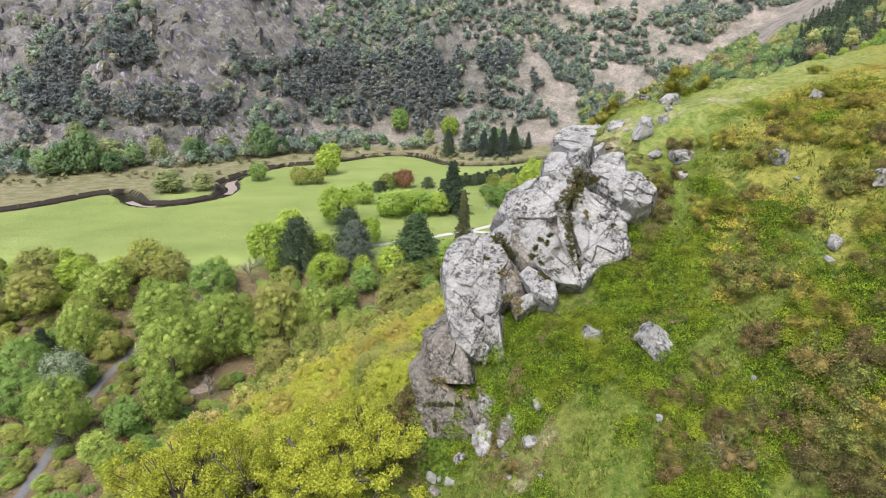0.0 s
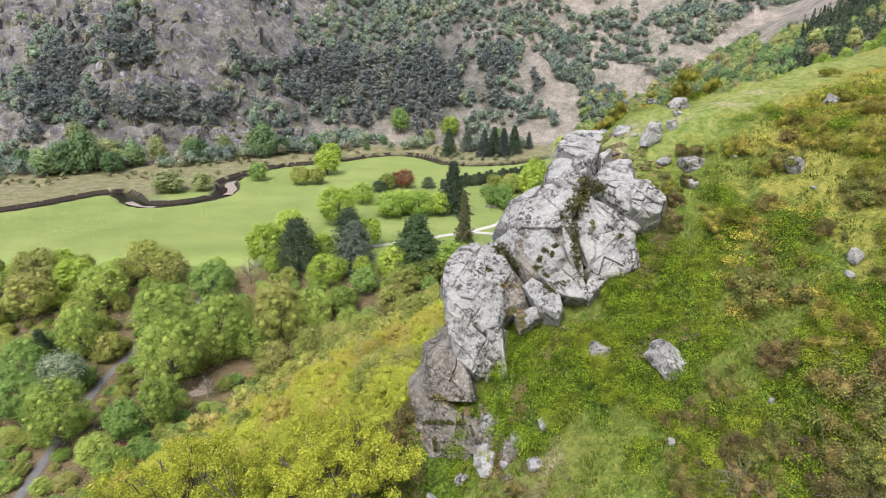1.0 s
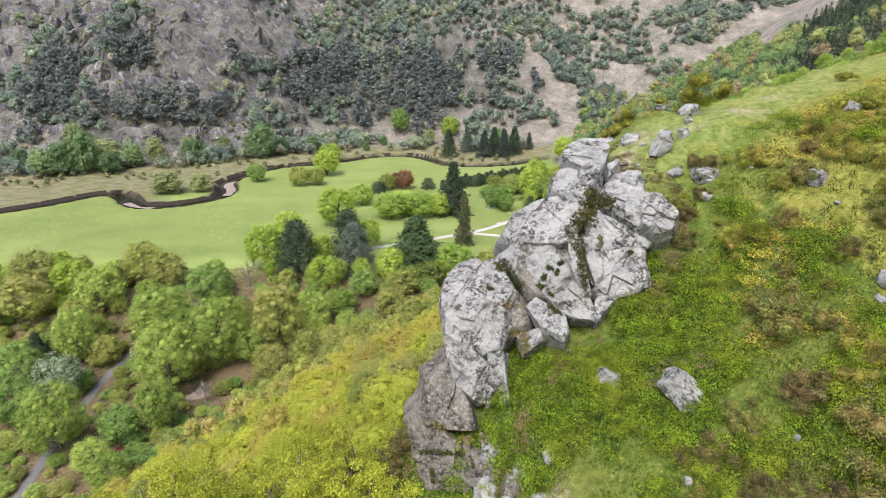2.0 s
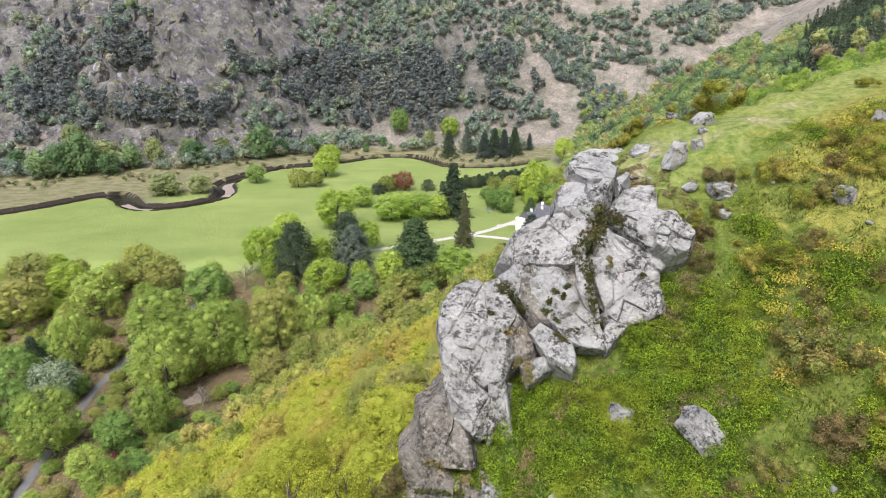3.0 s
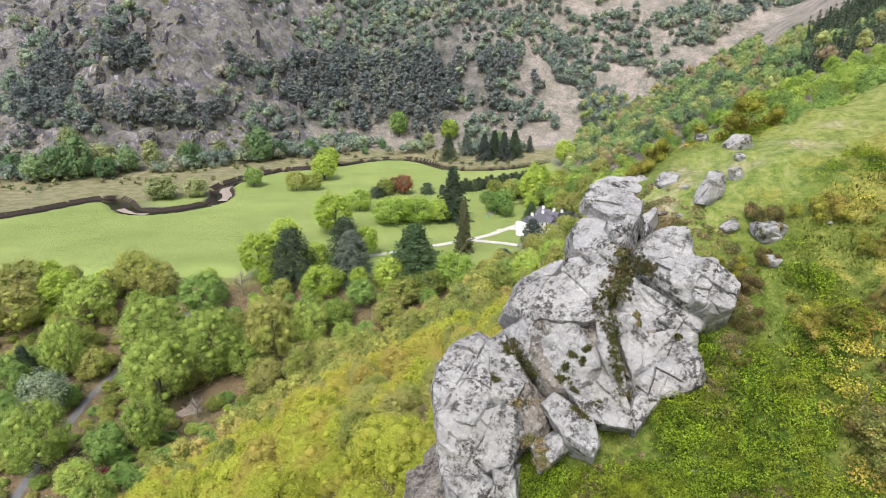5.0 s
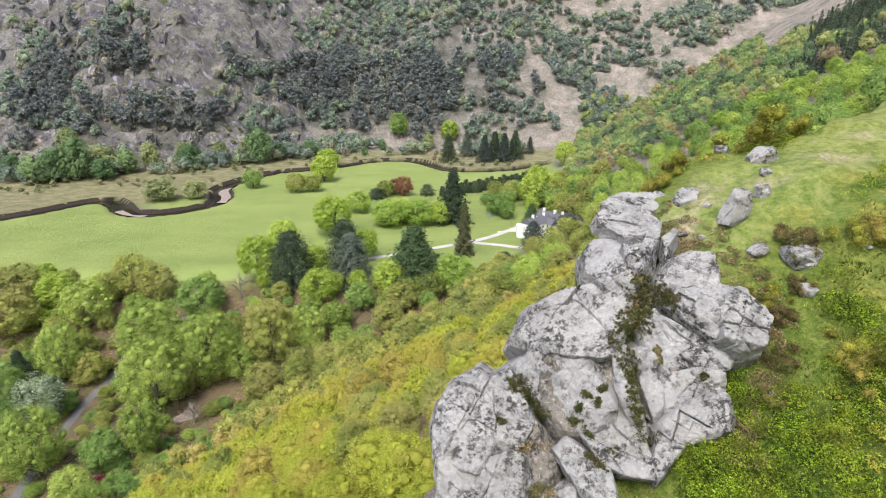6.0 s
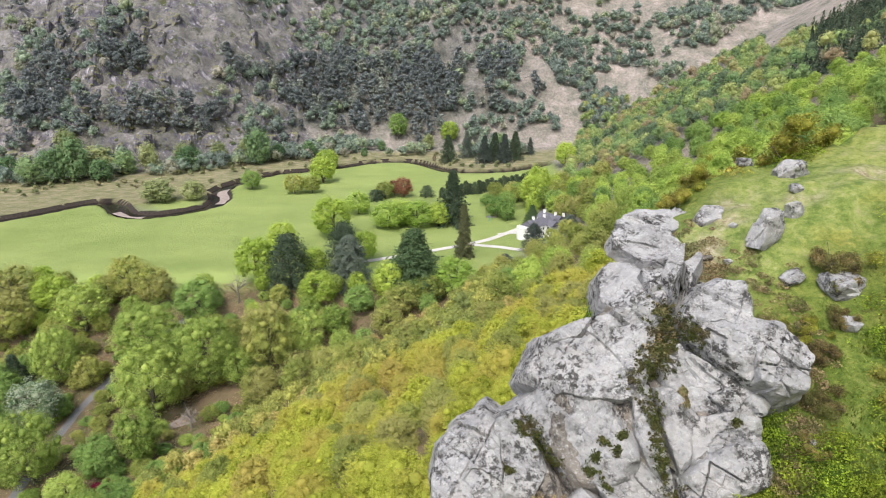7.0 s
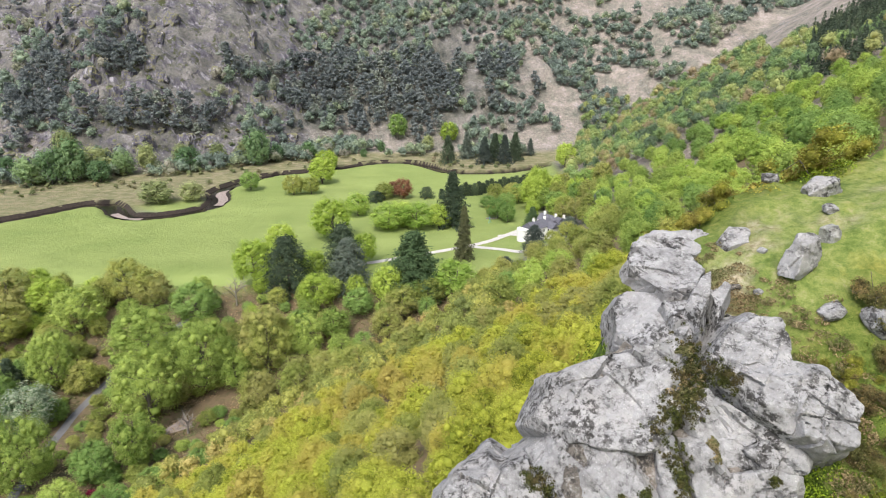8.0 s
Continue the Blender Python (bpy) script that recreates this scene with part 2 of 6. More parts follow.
def plain_material(name, a, b, scale=2.0, roughness=0.85, bump=0.3):
    s = Shader(name, roughness)
    g = s.noise(scale, 6.0, 0.65)
    s.color(s.ramp(g, (0.3, a), (0.7, b)))
    if bump:
        s.bump(g, bump, 0.03)
    return s.mat


def water_material():
    s = Shader("peaty_water", 0.08)
    s.bsdf.inputs["Specular IOR Level"].default_value = 0.5
    s.color(s.ramp(s.noise(0.15, 4.0), (0.4, (0.012, 0.009, 0.007)), (0.7, (0.04, 0.03, 0.024))))
    s.bump(s.noise(1.2, 4.0), 0.3, 0.05)
    return s.mat


M_GROUND = ground_material()
M_ROCK = rock_material("quartzite")
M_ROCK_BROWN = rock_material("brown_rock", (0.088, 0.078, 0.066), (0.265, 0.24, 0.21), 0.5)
M_BARK = bark_material("bark")
M_BARK_PALE = bark_material("pale_bark", (0.16, 0.14, 0.12), (0.36, 0.33, 0.29))
M_OAK = leaf_material("oak_leaves", (0.19, 0.23, 0.02), (0.6, 0.62, 0.085), None, 0.4, 0.3)
M_SLOPE = leaf_material("slope_oak_leaves", (0.29, 0.34, 0.04), (0.6, 0.63, 0.1), (0.55, 0.46, 0.12), 0.4, 0.4)
M_BEECH = leaf_material("beech_leaves", (0.17, 0.26, 0.05), (0.44, 0.54, 0.13), None, 0.34, 0.5)
M_PARK = leaf_material("park_tree_leaves", (0.26, 0.4, 0.07), (0.52, 0.63, 0.15), None, 0.4, 0.5)
M_BRONZE = leaf_material("bronze_leaves", (0.34, 0.3, 0.075), (0.56, 0.47, 0.13), (0.5, 0.48, 0.1), 0.4, 0.4)
M_LIME = leaf_material("lime_leaves", (0.29, 0.41, 0.06), (0.5, 0.61, 0.12), None, 0.38, 0.5)
M_GREEN = leaf_material("green_leaves", (0.14, 0.25, 0.06), (0.31, 0.44, 0.12), None, 0.32, 0.5)
M_OLIVE = leaf_material("olive_leaves", (0.18, 0.23, 0.05), (0.44, 0.47, 0.12), (0.38, 0.36, 0.13), 0.34, 0.5)
M_PALE = leaf_material("pale_leaves", (0.13, 0.21, 0.1), (0.5, 0.55, 0.4), spread=0.0)
M_CONIFER = leaf_material("conifer_needles", (0.045, 0.07, 0.042), (0.105, 0.145, 0.078), through=0.2)
M_BLUE = leaf_material("blue_conifer_needles", (0.06, 0.08, 0.07), (0.15, 0.185, 0.145), through=0.2)
M_COPPER = leaf_material("copper_leaves", (0.16, 0.07, 0.05), (0.32, 0.15, 0.09), None, 0.4)
M_BLOSSOM = leaf_material("red_blossom", (0.25, 0.02, 0.06), (0.45, 0.05, 0.12))
# far leaves and needles: distance haze is put into these pale, bluish tones
M_FAR_HAZED = leaf_material("hazed_far_leaves", None, None, None, 0.52, 0.0, ((0.0, (0.235, 0.285, 0.255)), (0.35, (0.285, 0.355, 0.29)), (0.65, (0.335, 0.41, 0.305)), (0.85, (0.39, 0.455, 0.28)), (1.0, (0.42, 0.4, 0.33))))
M_PINE_HAZED = leaf_material("hazed_pine_needles", None, None, None, 0.38, 0.0, ((0.0, (0.165, 0.19, 0.19)), (0.7, (0.215, 0.245, 0.24)), (1.0, (0.285, 0.315, 0.26))))
M_FIR = leaf_material("fir_needles", None, None, None, 0.12, 0.0, ((0.0, (0.04, 0.06, 0.04)), (0.6, (0.07, 0.1, 0.06)), (1.0, (0.1, 0.13, 0.075))))
M_BILBERRY = leaf_material("bilberry_leaves", (0.04, 0.09, 0.005), (0.31, 0.43, 0.03), (0.28, 0.32, 0.03), 0.3, 0.0, None, 0.35, 1.5)
M_GRASS = leaf_material("hill_grass", (0.07, 0.12, 0.013), (0.28, 0.35, 0.055), (0.27, 0.24, 0.06), 0.35, 0.0, None, 0.7, 3.6)
M_HEATHER = leaf_material("heather_sprigs", (0.085, 0.078, 0.03), (0.31, 0.225, 0.09), (0.15, 0.18, 0.045), 0.25, 0.25, None, 0.8, 2.5)
M_HEATHER_GREEN = leaf_material("green_heather_sprigs", (0.09, 0.115, 0.03), (0.29, 0.31, 0.075), (0.29, 0.2, 0.075), 0.25, 0.25, None, 0.9, 2.5)
M_GORSE = leaf_material("gorse_sprigs", (0.17, 0.2, 0.03), (0.38, 0.37, 0.06), (0.33, 0.26, 0.07), 0.3, 0.25, None, 0.6, 1.5)
M_HEATH = leaf_material("heath_sprigs", (0.24, 0.23, 0.04), (0.56, 0.5, 0.085), (0.48, 0.3, 0.09), 0.3, 0.0, None, 0.35, 1.3)
M_STRAW = leaf_material("dead_grass", (0.15, 0.11, 0.055), (0.42, 0.33, 0.18), (0.1, 0.12, 0.04), 0.25, 0.0, None, 1.2)
M_MOSS = leaf_material("dark_moss", (0.025, 0.032, 0.008), (0.09, 0.1, 0.02), (0.09, 0.065, 0.03), 0.2, 0.1, None, 1.5)
M_WOOD = leaf_material("mixed_wood_leaves", None, None, None, 0.3, 0.0, ((0.0, (0.14, 0.2, 0.115)), (0.25, (0.2, 0.31, 0.13)), (0.45, (0.29, 0.4, 0.145)), (0.68, (0.41, 0.46, 0.17)), (0.85, (0.43, 0.38, 0.18)), (1.0, (0.34, 0.27, 0.17))))
M_OAKWOOD = leaf_material("oak_wood_leaves", None, None, None, 0.36, 0.0, ((0.0, (0.23, 0.28, 0.09)), (0.35, (0.33, 0.37, 0.1)), (0.6, (0.46, 0.46, 0.12)), (0.8, (0.48, 0.4, 0.15)), (1.0, (0.42, 0.3, 0.14))))
M_FOOT = [leaf_material("grey_green_leaves", (0.15, 0.25, 0.11), (0.3, 0.41, 0.19), None, 0.4), leaf_material("olive_grey_leaves", (0.24, 0.29, 0.13), (0.4, 0.44, 0.2), None, 0.4), leaf_material("deep_green_leaves", (0.11, 0.2, 0.09), (0.22, 0.34, 0.15), None, 0.4)]
M_SCRUB = leaf_material("scrub_leaves", None, None, None, 0.35, 0.0, ((0.0, (0.14, 0.19, 0.08)), (0.5, (0.22, 0.24, 0.11)), (1.0, (0.3, 0.24, 0.15))))
M_CLIFF = cliff_material()
M_WATER = water_material()
M_BRACKEN = leaf_material("bracken", None, None, None, 0.3, 0.0, ((0.0, (0.17, 0.22, 0.08)), (0.35, (0.27, 0.25, 0.12)), (0.6, (0.36, 0.26, 0.15)), (1.0, (0.46, 0.33, 0.21))))
M_PEAT = plain_material("peat_bank", (0.014, 0.011, 0.009), (0.055, 0.043, 0.034), 0.9)
M_GRAVEL = plain_material("river_gravel", (0.2, 0.16, 0.14), (0.4, 0.34, 0.31), 0.7)
M_DRIVE = plain_material("pale_gravel", (0.45, 0.43, 0.4), (0.58, 0.56, 0.52), 0.4)
M_ROAD = plain_material("asphalt", (0.13, 0.13, 0.135), (0.19, 0.19, 0.195), 0.5)
M_RENDER = plain_material("white_limewash", (0.74, 0.74, 0.72), (0.82, 0.82, 0.8), 0.6)
M_SLATE = plain_material("roof_slate", (0.09, 0.09, 0.11), (0.16, 0.16, 0.185), 1.2)
M_PANE = plain_material("window_glass", (0.02, 0.025, 0.03), (0.05, 0.055, 0.06), 0.5, 0.1, 0)
M_STONEWALL = plain_material("field_stone", (0.2, 0.19, 0.17), (0.4, 0.38, 0.35), 2.0)


# ---- numeric helpers ----
def smooth(t):
    t = np.clip(t, 0.0, 1.0)
    return t * t * (3 - 2 * t)


def lattice(ix, iy, iz, seed):
    h = (ix.astype(np.int64) * 374761393 + iy.astype(np.int64) * 668265263 + iz.astype(np.int64) * 2147483647 + seed * 974634777) & 0x7FFFFFFF
    h = ((h ^ (h >> 13)) * 1274126177) & 0x7FFFFFFF
    return ((h ^ (h >> 16)) & 0xFFFFF) / 524287.5 - 1.0


def value_noise(p, seed=0):
    i = np.floor(p)
    f = p - i
    f = f * f * (3 - 2 * f)
    out = 0.0
    for a in (0, 1):
        for b in (0, 1):
            for c in (0, 1):
                w = (f[:, 0] if a else 1 - f[:, 0]) * (f[:, 1] if b else 1 - f[:, 1]) * (f[:, 2] if c else 1 - f[:, 2])
                out = out + w * lattice(i[:, 0] + a, i[:, 1] + b, i[:, 2] + c, seed)
    return out


def fbm(p, octaves=4, seed=0, gain=0.5):
    total, amp = 0.0, 1.0
    for o in range(octaves):
        total = total + amp * value_noise(p * 2.03**o + 17.3 * o, seed + o)
        amp *= gain
    return total


def fbm2(x, y, scale, octaves=4, seed=0):
    return fbm(np.stack([x.ravel() / scale, y.ravel() / scale, np.full(x.size, 0.37)], 1), octaves, seed).reshape(x.shape)


def soft_max(a, b, k):
    return 0.5 * (a + b + np.sqrt((a - b) ** 2 + k * k))


def line_distance(x, y, pts):
    """Distance to a polyline, signed (positive to its right), and the metres along it."""
    best = np.full(x.shape, 1e9)
    sign = np.ones(x.shape)
    along = np.zeros(x.shape)
    gone = 0.0
    for (ax, ay), (bx, by) in zip(pts[:-1], pts[1:]):
        dx, dy = bx - ax, by - ay
        ln = math.hypot(dx, dy)
        t = np.clip(((x - ax) * dx + (y - ay) * dy) / ln**2, 0, 1)
        ox, oy = x - ax - t * dx, y - ay - t * dy
        d = np.hypot(ox, oy)
        near = d < best
        best = np.where(near, d, best)
        sign = np.where(near, np.sign(ox * dy - oy * dx), sign)
        along = np.where(near, gone + t * ln, along)
        gone += ln
    return best * np.where(sign == 0, 1, sign), along


# ---- the lie of the land ----
SPUR_EDGE = [(-9, -40), (-8, 10), (-6.0, 23), (-2.6, 28.8), (1.6, 33.2), (6.3, 38.8), (10.5, 41.8), (14.5, 43.2), (18.5, 44.6), (26, 50), (40, 63), (70, 92), (150, 175)]
RIVER = [(-330, 322), (-268, 349), (-232, 392), (-214, 388), (-196, 366), (-176, 362), (-152, 380), (-150, 402), (-160, 430), (-150, 462), (-133, 486), (-112, 494), (-92, 506), (-62, 530), (-30, 533), (-8, 512), (4, 494), (26, 490), (56, 495), (90, 520)]


def curve_through(pts, step):
    """A smooth line through the given places."""
    out = []
    q = [pts[0], *pts, pts[-1]]
    for p0, p1, p2, p3 in zip(q, q[1:], q[2:], q[3:]):
        n = max(2, int(math.dist(p1, p2) / step))
        for i in range(n):
            t = i / n
            out.append(tuple(0.5 * (2 * b + (c - a) * t + (2 * a - 5 * b + 4 * c - d) * t * t + (3 * b - a - 3 * c + d) * t**3) for a, b, c, d in zip(p0, p1, p2, p3)))
    out.append(tuple(pts[-1]))
    return out


RIVER_LINE = curve_through(RIVER, 6.0)


def land(x, y, fine=True):
    """Height of the ground in metres above the meadow."""
    x, y = np.asarray(x, float), np.asarray(y, float)
    rough = fbm2(x, y, 40.0, 4, 3)
    # valley floor, falling away towards the lower woods and rising into the side glen
    floor_z = -22.0 * smooth((256 - y) / 76) + 0.35 * rough * smooth((250 - y) / 40)
    floor_z = floor_z + 0.16 * np.maximum(0, x - 90) * smooth((y - 420) / 150)
    # the wooded slope of the near side
    ye = np.where(y < 280, y, 280 + (y - 280) * 0.45)
    slope = 24.4 + 0.564 * x - 0.359 * (ye - 150) + 2.0 * rough
    slope = slope - 14 * np.exp(-(((x - 57) / 15) ** 2) - ((y - 317) / 19) ** 2)
    # the mountain opposite
    foot = 556 - 124 * smooth((-x - 60) / 260)
    u = y - foot
    crag_steps = fbm2(x, y, 55.0, 4, 11)
    steep = np.maximum(0, u - 30)
    far = 0.12 * np.clip(u, -200, 50) + 0.7 * steep + (7 * crag_steps + 10 * np.sin(x * 0.021 + 1.0) + 8 * rough) * smooth(steep / 90)
    # broken cliffs on the left of it: ledges between steep walls
    wall = smooth((-x - 120) / 90) * smooth((u - 25) / 30)
    bench = far / 19.0 + 0.8 * fbm2(x, y, 30.0, 3, 13)
    far = far + wall * (19.0 * (np.floor(bench) + smooth((bench - np.floor(bench) - 0.3) / 0.4) - bench)) * 0.5 + wall * 3.5 * fbm2(x, y, 13.0, 3, 17)
    z = soft_max(soft_max(floor_z, slope, 5.0), far, 4.0)
    # the spur with its turf flank
    e, _ = line_distance(x, y, SPUR_EDGE)
    flank = 82.7 + 0.60 * (x - 10) + 0.50 * (y - 25)
    crest = 92.1 + 0.1 * (x - 12) + 0.04 * (y - 38) - 0.06 * np.maximum(0, x - 28)
    hill = -soft_max(-flank, -crest, 1.6) + 1.7 * np.exp(-((x - 9.8) ** 2) / 20 - (y - 36.3) ** 2 / 13)
    # the hollow under the foot of the crag
    hill = hill - 1.75 * np.exp(-(((x - 0.8) / 3.2) ** 2) - ((y - 25.0) / 2.3) ** 2)
    if fine:
        hill = hill + 0.26 * fbm2(x, y, 3.2, 3, 21) + 0.17 * fbm2(x, y, 1.0, 3, 23)
    mask = smooth((e + 3.2) / 4.2)
    z = z + mask * (np.maximum(hill, z) - z)
    # river channel
    box = (x > -340) & (x < 100) & (y > 310) & (y < 545)
    if box.any():
        d, _ = line_distance(x[box], y[box], RIVER_LINE[::2])
        z[box] = z[box] - 3.4 * smooth((7.4 - np.abs(d)) / 1.2)
    return z


def ground_at(x, y):
    return float(land(np.array([float(x)]), np.array([float(y)]))[0])


PATH_LINE = [(9, 36), (13, 37.5), (17, 39.2), (24, 44.5), (40, 60)]


def bilberry_cover(x, y):
    """How thick the bilberry stands: over 0 it covers the turf."""
    want = fbm2(x, y, 3.4, 4, 72) + 0.75 * np.exp(-(((x - 8.5) / 5) ** 2) - ((y - 26.5) / 3.2) ** 2) - 0.02 * (y - 30) * (y > 30)
    want = want - 0.6 * np.exp(-(((x - 7.0) / 3.5) ** 2) - ((y - 20.5) / 2.2) ** 2) - 1.2 * np.exp(-(((x - 12.5) / 3.0) ** 2) - ((y - 37.5) / 3.5) ** 2)
    want = want - 1.3 * np.exp(-(((x - 13.2) / 2.6) ** 2) - ((y - 34.6) / 2.6) ** 2)
    want = want - 1.7 * np.exp(-(((x - 1.6) / 3.2) ** 2) - ((y - 22.9) / 1.7) ** 2) + 0.3 * np.exp(-(((x - 12.5) / 4.5) ** 2) - ((y - 19.5) / 3.2) ** 2)
    want = want + 0.7 * np.exp(-(((x - 4.6) / 2.6) ** 2) - ((y - 26.3) / 1.6) ** 2)
    way = np.abs(line_distance(x, y, PATH_LINE)[0])
    return want + 0.05 - 0.5 * smooth((x - 13) / 8) - 2.0 * smooth((2.6 - way) / 1.6)


def opposite(x, y):
    """Metres from the foot of the mountain on the far side."""
    return y - (556 - 124 * smooth((-x - 60) / 260))


def pine_want(x, y):
    """Where the dark pines stand: one large wood and several small stands on the ledges."""
    u = opposite(x, y)
    want = 1.15 * np.exp(-(((x + 62) / 92) ** 2) - ((u - 92) / 42) ** 2)
    for cx, cu, wx, wu, k in ((-350, 118, 26, 34, 1.0), (-278, 126, 22, 13, 0.95), (-248, 74, 44, 14, 0.95), (-203, 122, 20, 13, 0.8), (-140, 132, 26, 18, 0.8), (62, 116, 20, 22, 0.9), (-320, 80, 22, 16, 0.7)):
        want = want + k * np.exp(-(((x - cx) / wx) ** 2) - ((u - cu) / wu) ** 2)
    return want + 0.42 * fbm2(x, y, 26.0, 3, 41) + 0.16 * fbm2(x, y, 9.0, 2, 45)


def pines_here(x, y):
    return (opposite(x, y) > 12) & (pine_want(x, y) > 0.42) & (x > -0.8 * y) & (x < 0.5 * y)


# ---- mesh helpers ----
def mesh_from(name, verts, faces, mat, smooth_shade=False, extra=None):
    """A mesh from arrays; extra: a second pair of verts and faces, of another face size, smoothly shaded."""
    groups = [(np.asarray(verts, np.float32), np.asarray(faces, np.int32))]
    if extra is not None:
        groups.append((np.asarray(extra[0], np.float32), np.asarray(extra[1], np.int32) + len(groups[0][0])))
    verts = np.concatenate([g[0] for g in groups])
    loops = np.concatenate([g[1].ravel() for g in groups])
    totals = np.concatenate([np.full(len(g[1]), g[1].shape[1], np.int32) for g in groups])
    me = bpy.data.meshes.new(name)
    me.vertices.add(len(verts))
    me.vertices.foreach_set("co", verts.ravel())
    me.loops.add(len(loops))
    me.loops.foreach_set("vertex_index", loops)
    me.polygons.add(len(totals))
    me.polygons.foreach_set("loop_start", np.concatenate([[0], np.cumsum(totals)[:-1]]).astype(np.int32))
    me.polygons.foreach_set("loop_total", totals)
    flags = np.full(len(totals), smooth_shade)
    if extra is not None:
        flags[len(groups[0][1]):] = True
    me.polygons.foreach_set("use_smooth", flags)
    me.update(calc_edges=True)
    me.materials.append(mat)
    return me


def put(name, me, parent=None, label=""):
    ob = new(name, me)
    if parent:
        ob.parent = parent
    if label:
        ob["label"] = label
    return ob


def part(name, bm, material, parent, label=""):
    """Links a bmesh as one mesh object under a thing or a part."""
    me = bpy.data.meshes.new(name)
    bm.to_mesh(me)
    bm.free()
    me.materials.append(material)
    return put(name, me, parent, label)


def box_bm(x0, y0, z0, x1, y1, z1, bevel=0.03):
    bm = bmesh.new()
    bmesh.ops.create_cube(bm, size=1.0)
    for v in bm.verts:
        v.co = Vector((x0 + (v.co.x + 0.5) * (x1 - x0), y0 + (v.co.y + 0.5) * (y1 - y0), z0 + (v.co.z + 0.5) * (z1 - z0)))
    if bevel:
        bmesh.ops.bevel(bm, geom=bm.edges[:], offset=bevel, segments=1, affect="EDGES")
    return bm


def tubes(paths, sides=6):
    """Tapered tubes along lists of (x, y, z, radius)."""
    verts, faces = [], []
    for pts in paths:
        pts = np.array(pts, float)
        base = len(verts)
        for i, (x, y, z, r) in enumerate(pts):
            d = pts[min(i + 1, len(pts) - 1), :3] - pts[max(i - 1, 0), :3]
            d /= np.linalg.norm(d) + 1e-9
            a = np.cross(d, (0.31, 0.95, 0.05))
            a /= np.linalg.norm(a) + 1e-9
            b = np.cross(d, a)
            for k in range(sides):
                w = 2 * math.pi * k / sides
                verts.append(np.array((x, y, z)) + r * (math.cos(w) * a + math.sin(w) * b))
        for i in range(len(pts) - 1):
            for k in range(sides):
                k2 = (k + 1) % sides
                faces.append((base + i * sides + k, base + i * sides + k2, base + (i + 1) * sides + k2, base + (i + 1) * sides + k))
    return np.array(verts), np.array(faces)


def cards(rng, pos, out, size, flat=0.45, loose=0.42, slim=0.65, three=False):
    """Leaf blades: one small four-sided blade at each place, facing roughly outwards."""
    n = len(pos)
    nor = out * (1 - flat) + np.array((0, 0, flat)) + loose * rng.normal(size=(n, 3))
    nor /= np.linalg.norm(nor, axis=1, keepdims=True) + 1e-9
    t = np.cross(nor, rng.normal(size=(n, 3)))
    t /= np.linalg.norm(t, axis=1, keepdims=True) + 1e-9
    b = np.cross(nor, t)
    s = (size * rng.uniform(0.6, 1.35, n))[:, None]
    if three:
        v = np.empty((n, 3, 3))
        v[:, 0] = pos - t * s
        v[:, 1] = pos + t * s * 0.6 - b * s * slim
        v[:, 2] = pos + t * s * 0.6 + b * s * slim - nor * s * 0.3
        return v.reshape(-1, 3), np.arange(3 * n).reshape(-1, 3)
    v = np.empty((n, 4, 3))
    v[:, 0] = pos - t * s
    v[:, 1] = pos - b * s * slim - t * s * rng.uniform(-0.3, 0.3, (n, 1)) - nor * s * 0.25
    v[:, 2] = pos + t * s
    v[:, 3] = pos + b * s * slim + t * s * rng.uniform(-0.3, 0.3, (n, 1)) - nor * s * 0.25
    return v.reshape(-1, 3), np.arange(4 * n).reshape(-1, 4)


def lobe_points(rng, lobes, n, squash=0.85, skin=0.35):
    """Places and outward ways on a crown made of lobes (x, y, z, radius), more on the upper side."""
    lobes = np.array(lobes, float)
    w = lobes[:, 3] ** 2
    idx = rng.choice(len(lobes), n, p=w / w.sum())
    d = rng.normal(size=(n, 3))
    d[:, 2] += 0.25
    d /= np.linalg.norm(d, axis=1, keepdims=True)
    r = lobes[idx, 3] * (1.12 - (skin + 0.12) * rng.random(n) ** 1.3)
    pos = lobes[idx, :3] + d * r[:, None] * np.array((1, 1, squash))
    return pos, d


def ico(level):
    bm = bmesh.new()
    bmesh.ops.create_icosphere(bm, subdivisions=level, radius=1.0)
    bm.verts.ensure_lookup_table()
    v = np.array([v.co[:] for v in bm.verts])
    f = np.array([[q.index for q in p.verts] for p in bm.faces])
    bm.free()
    return v, f


ICO = {k: ico(k) for k in (1, 2, 3, 4, 5, 6)}


def clumps(rng, lobes, shrink=0.62, level=1, squash=0.85, uneven=0.2):
    """Leafy inner masses of a crown: an uneven lump for each lobe."""
    d, f = ICO[level]
    V, F = [], []
    for k, (x, y, z, r) in enumerate(lobes):
        s = shrink * r * (1 + uneven * rng.uniform(-1, 1, (len(d), 1)))
        V.append(np.array((x, y, z)) + d * s * np.array((1, 1, squash)))
        F.append(f + k * len(d))
    return np.concatenate(V), np.concatenate(F)


# ---- kinds of tree ----
def crown_lobes(rng, height, width, low, count, top=1.0):
    """Lobes that fill an egg-shaped crown from low to height."""
    out = []
    for i in range(count):
        v = (i + 0.5) / count
        z = low + (height - low) * (0.12 + 0.76 * v)
        half = width / 2 * math.sin(math.pi * min(0.95, 0.22 + 0.62 * v * top)) ** 0.8
        a = i * 2.4 + rng.uniform(-0.6, 0.6)
        r = width * rng.uniform(0.09, 0.23) * (30 / max(30, count)) ** 0.4
        q = max(0.0, half - r) * rng.uniform(0.8, 1.02)
        out.append((q * math.cos(a), q * math.sin(a), z, r))
    return out


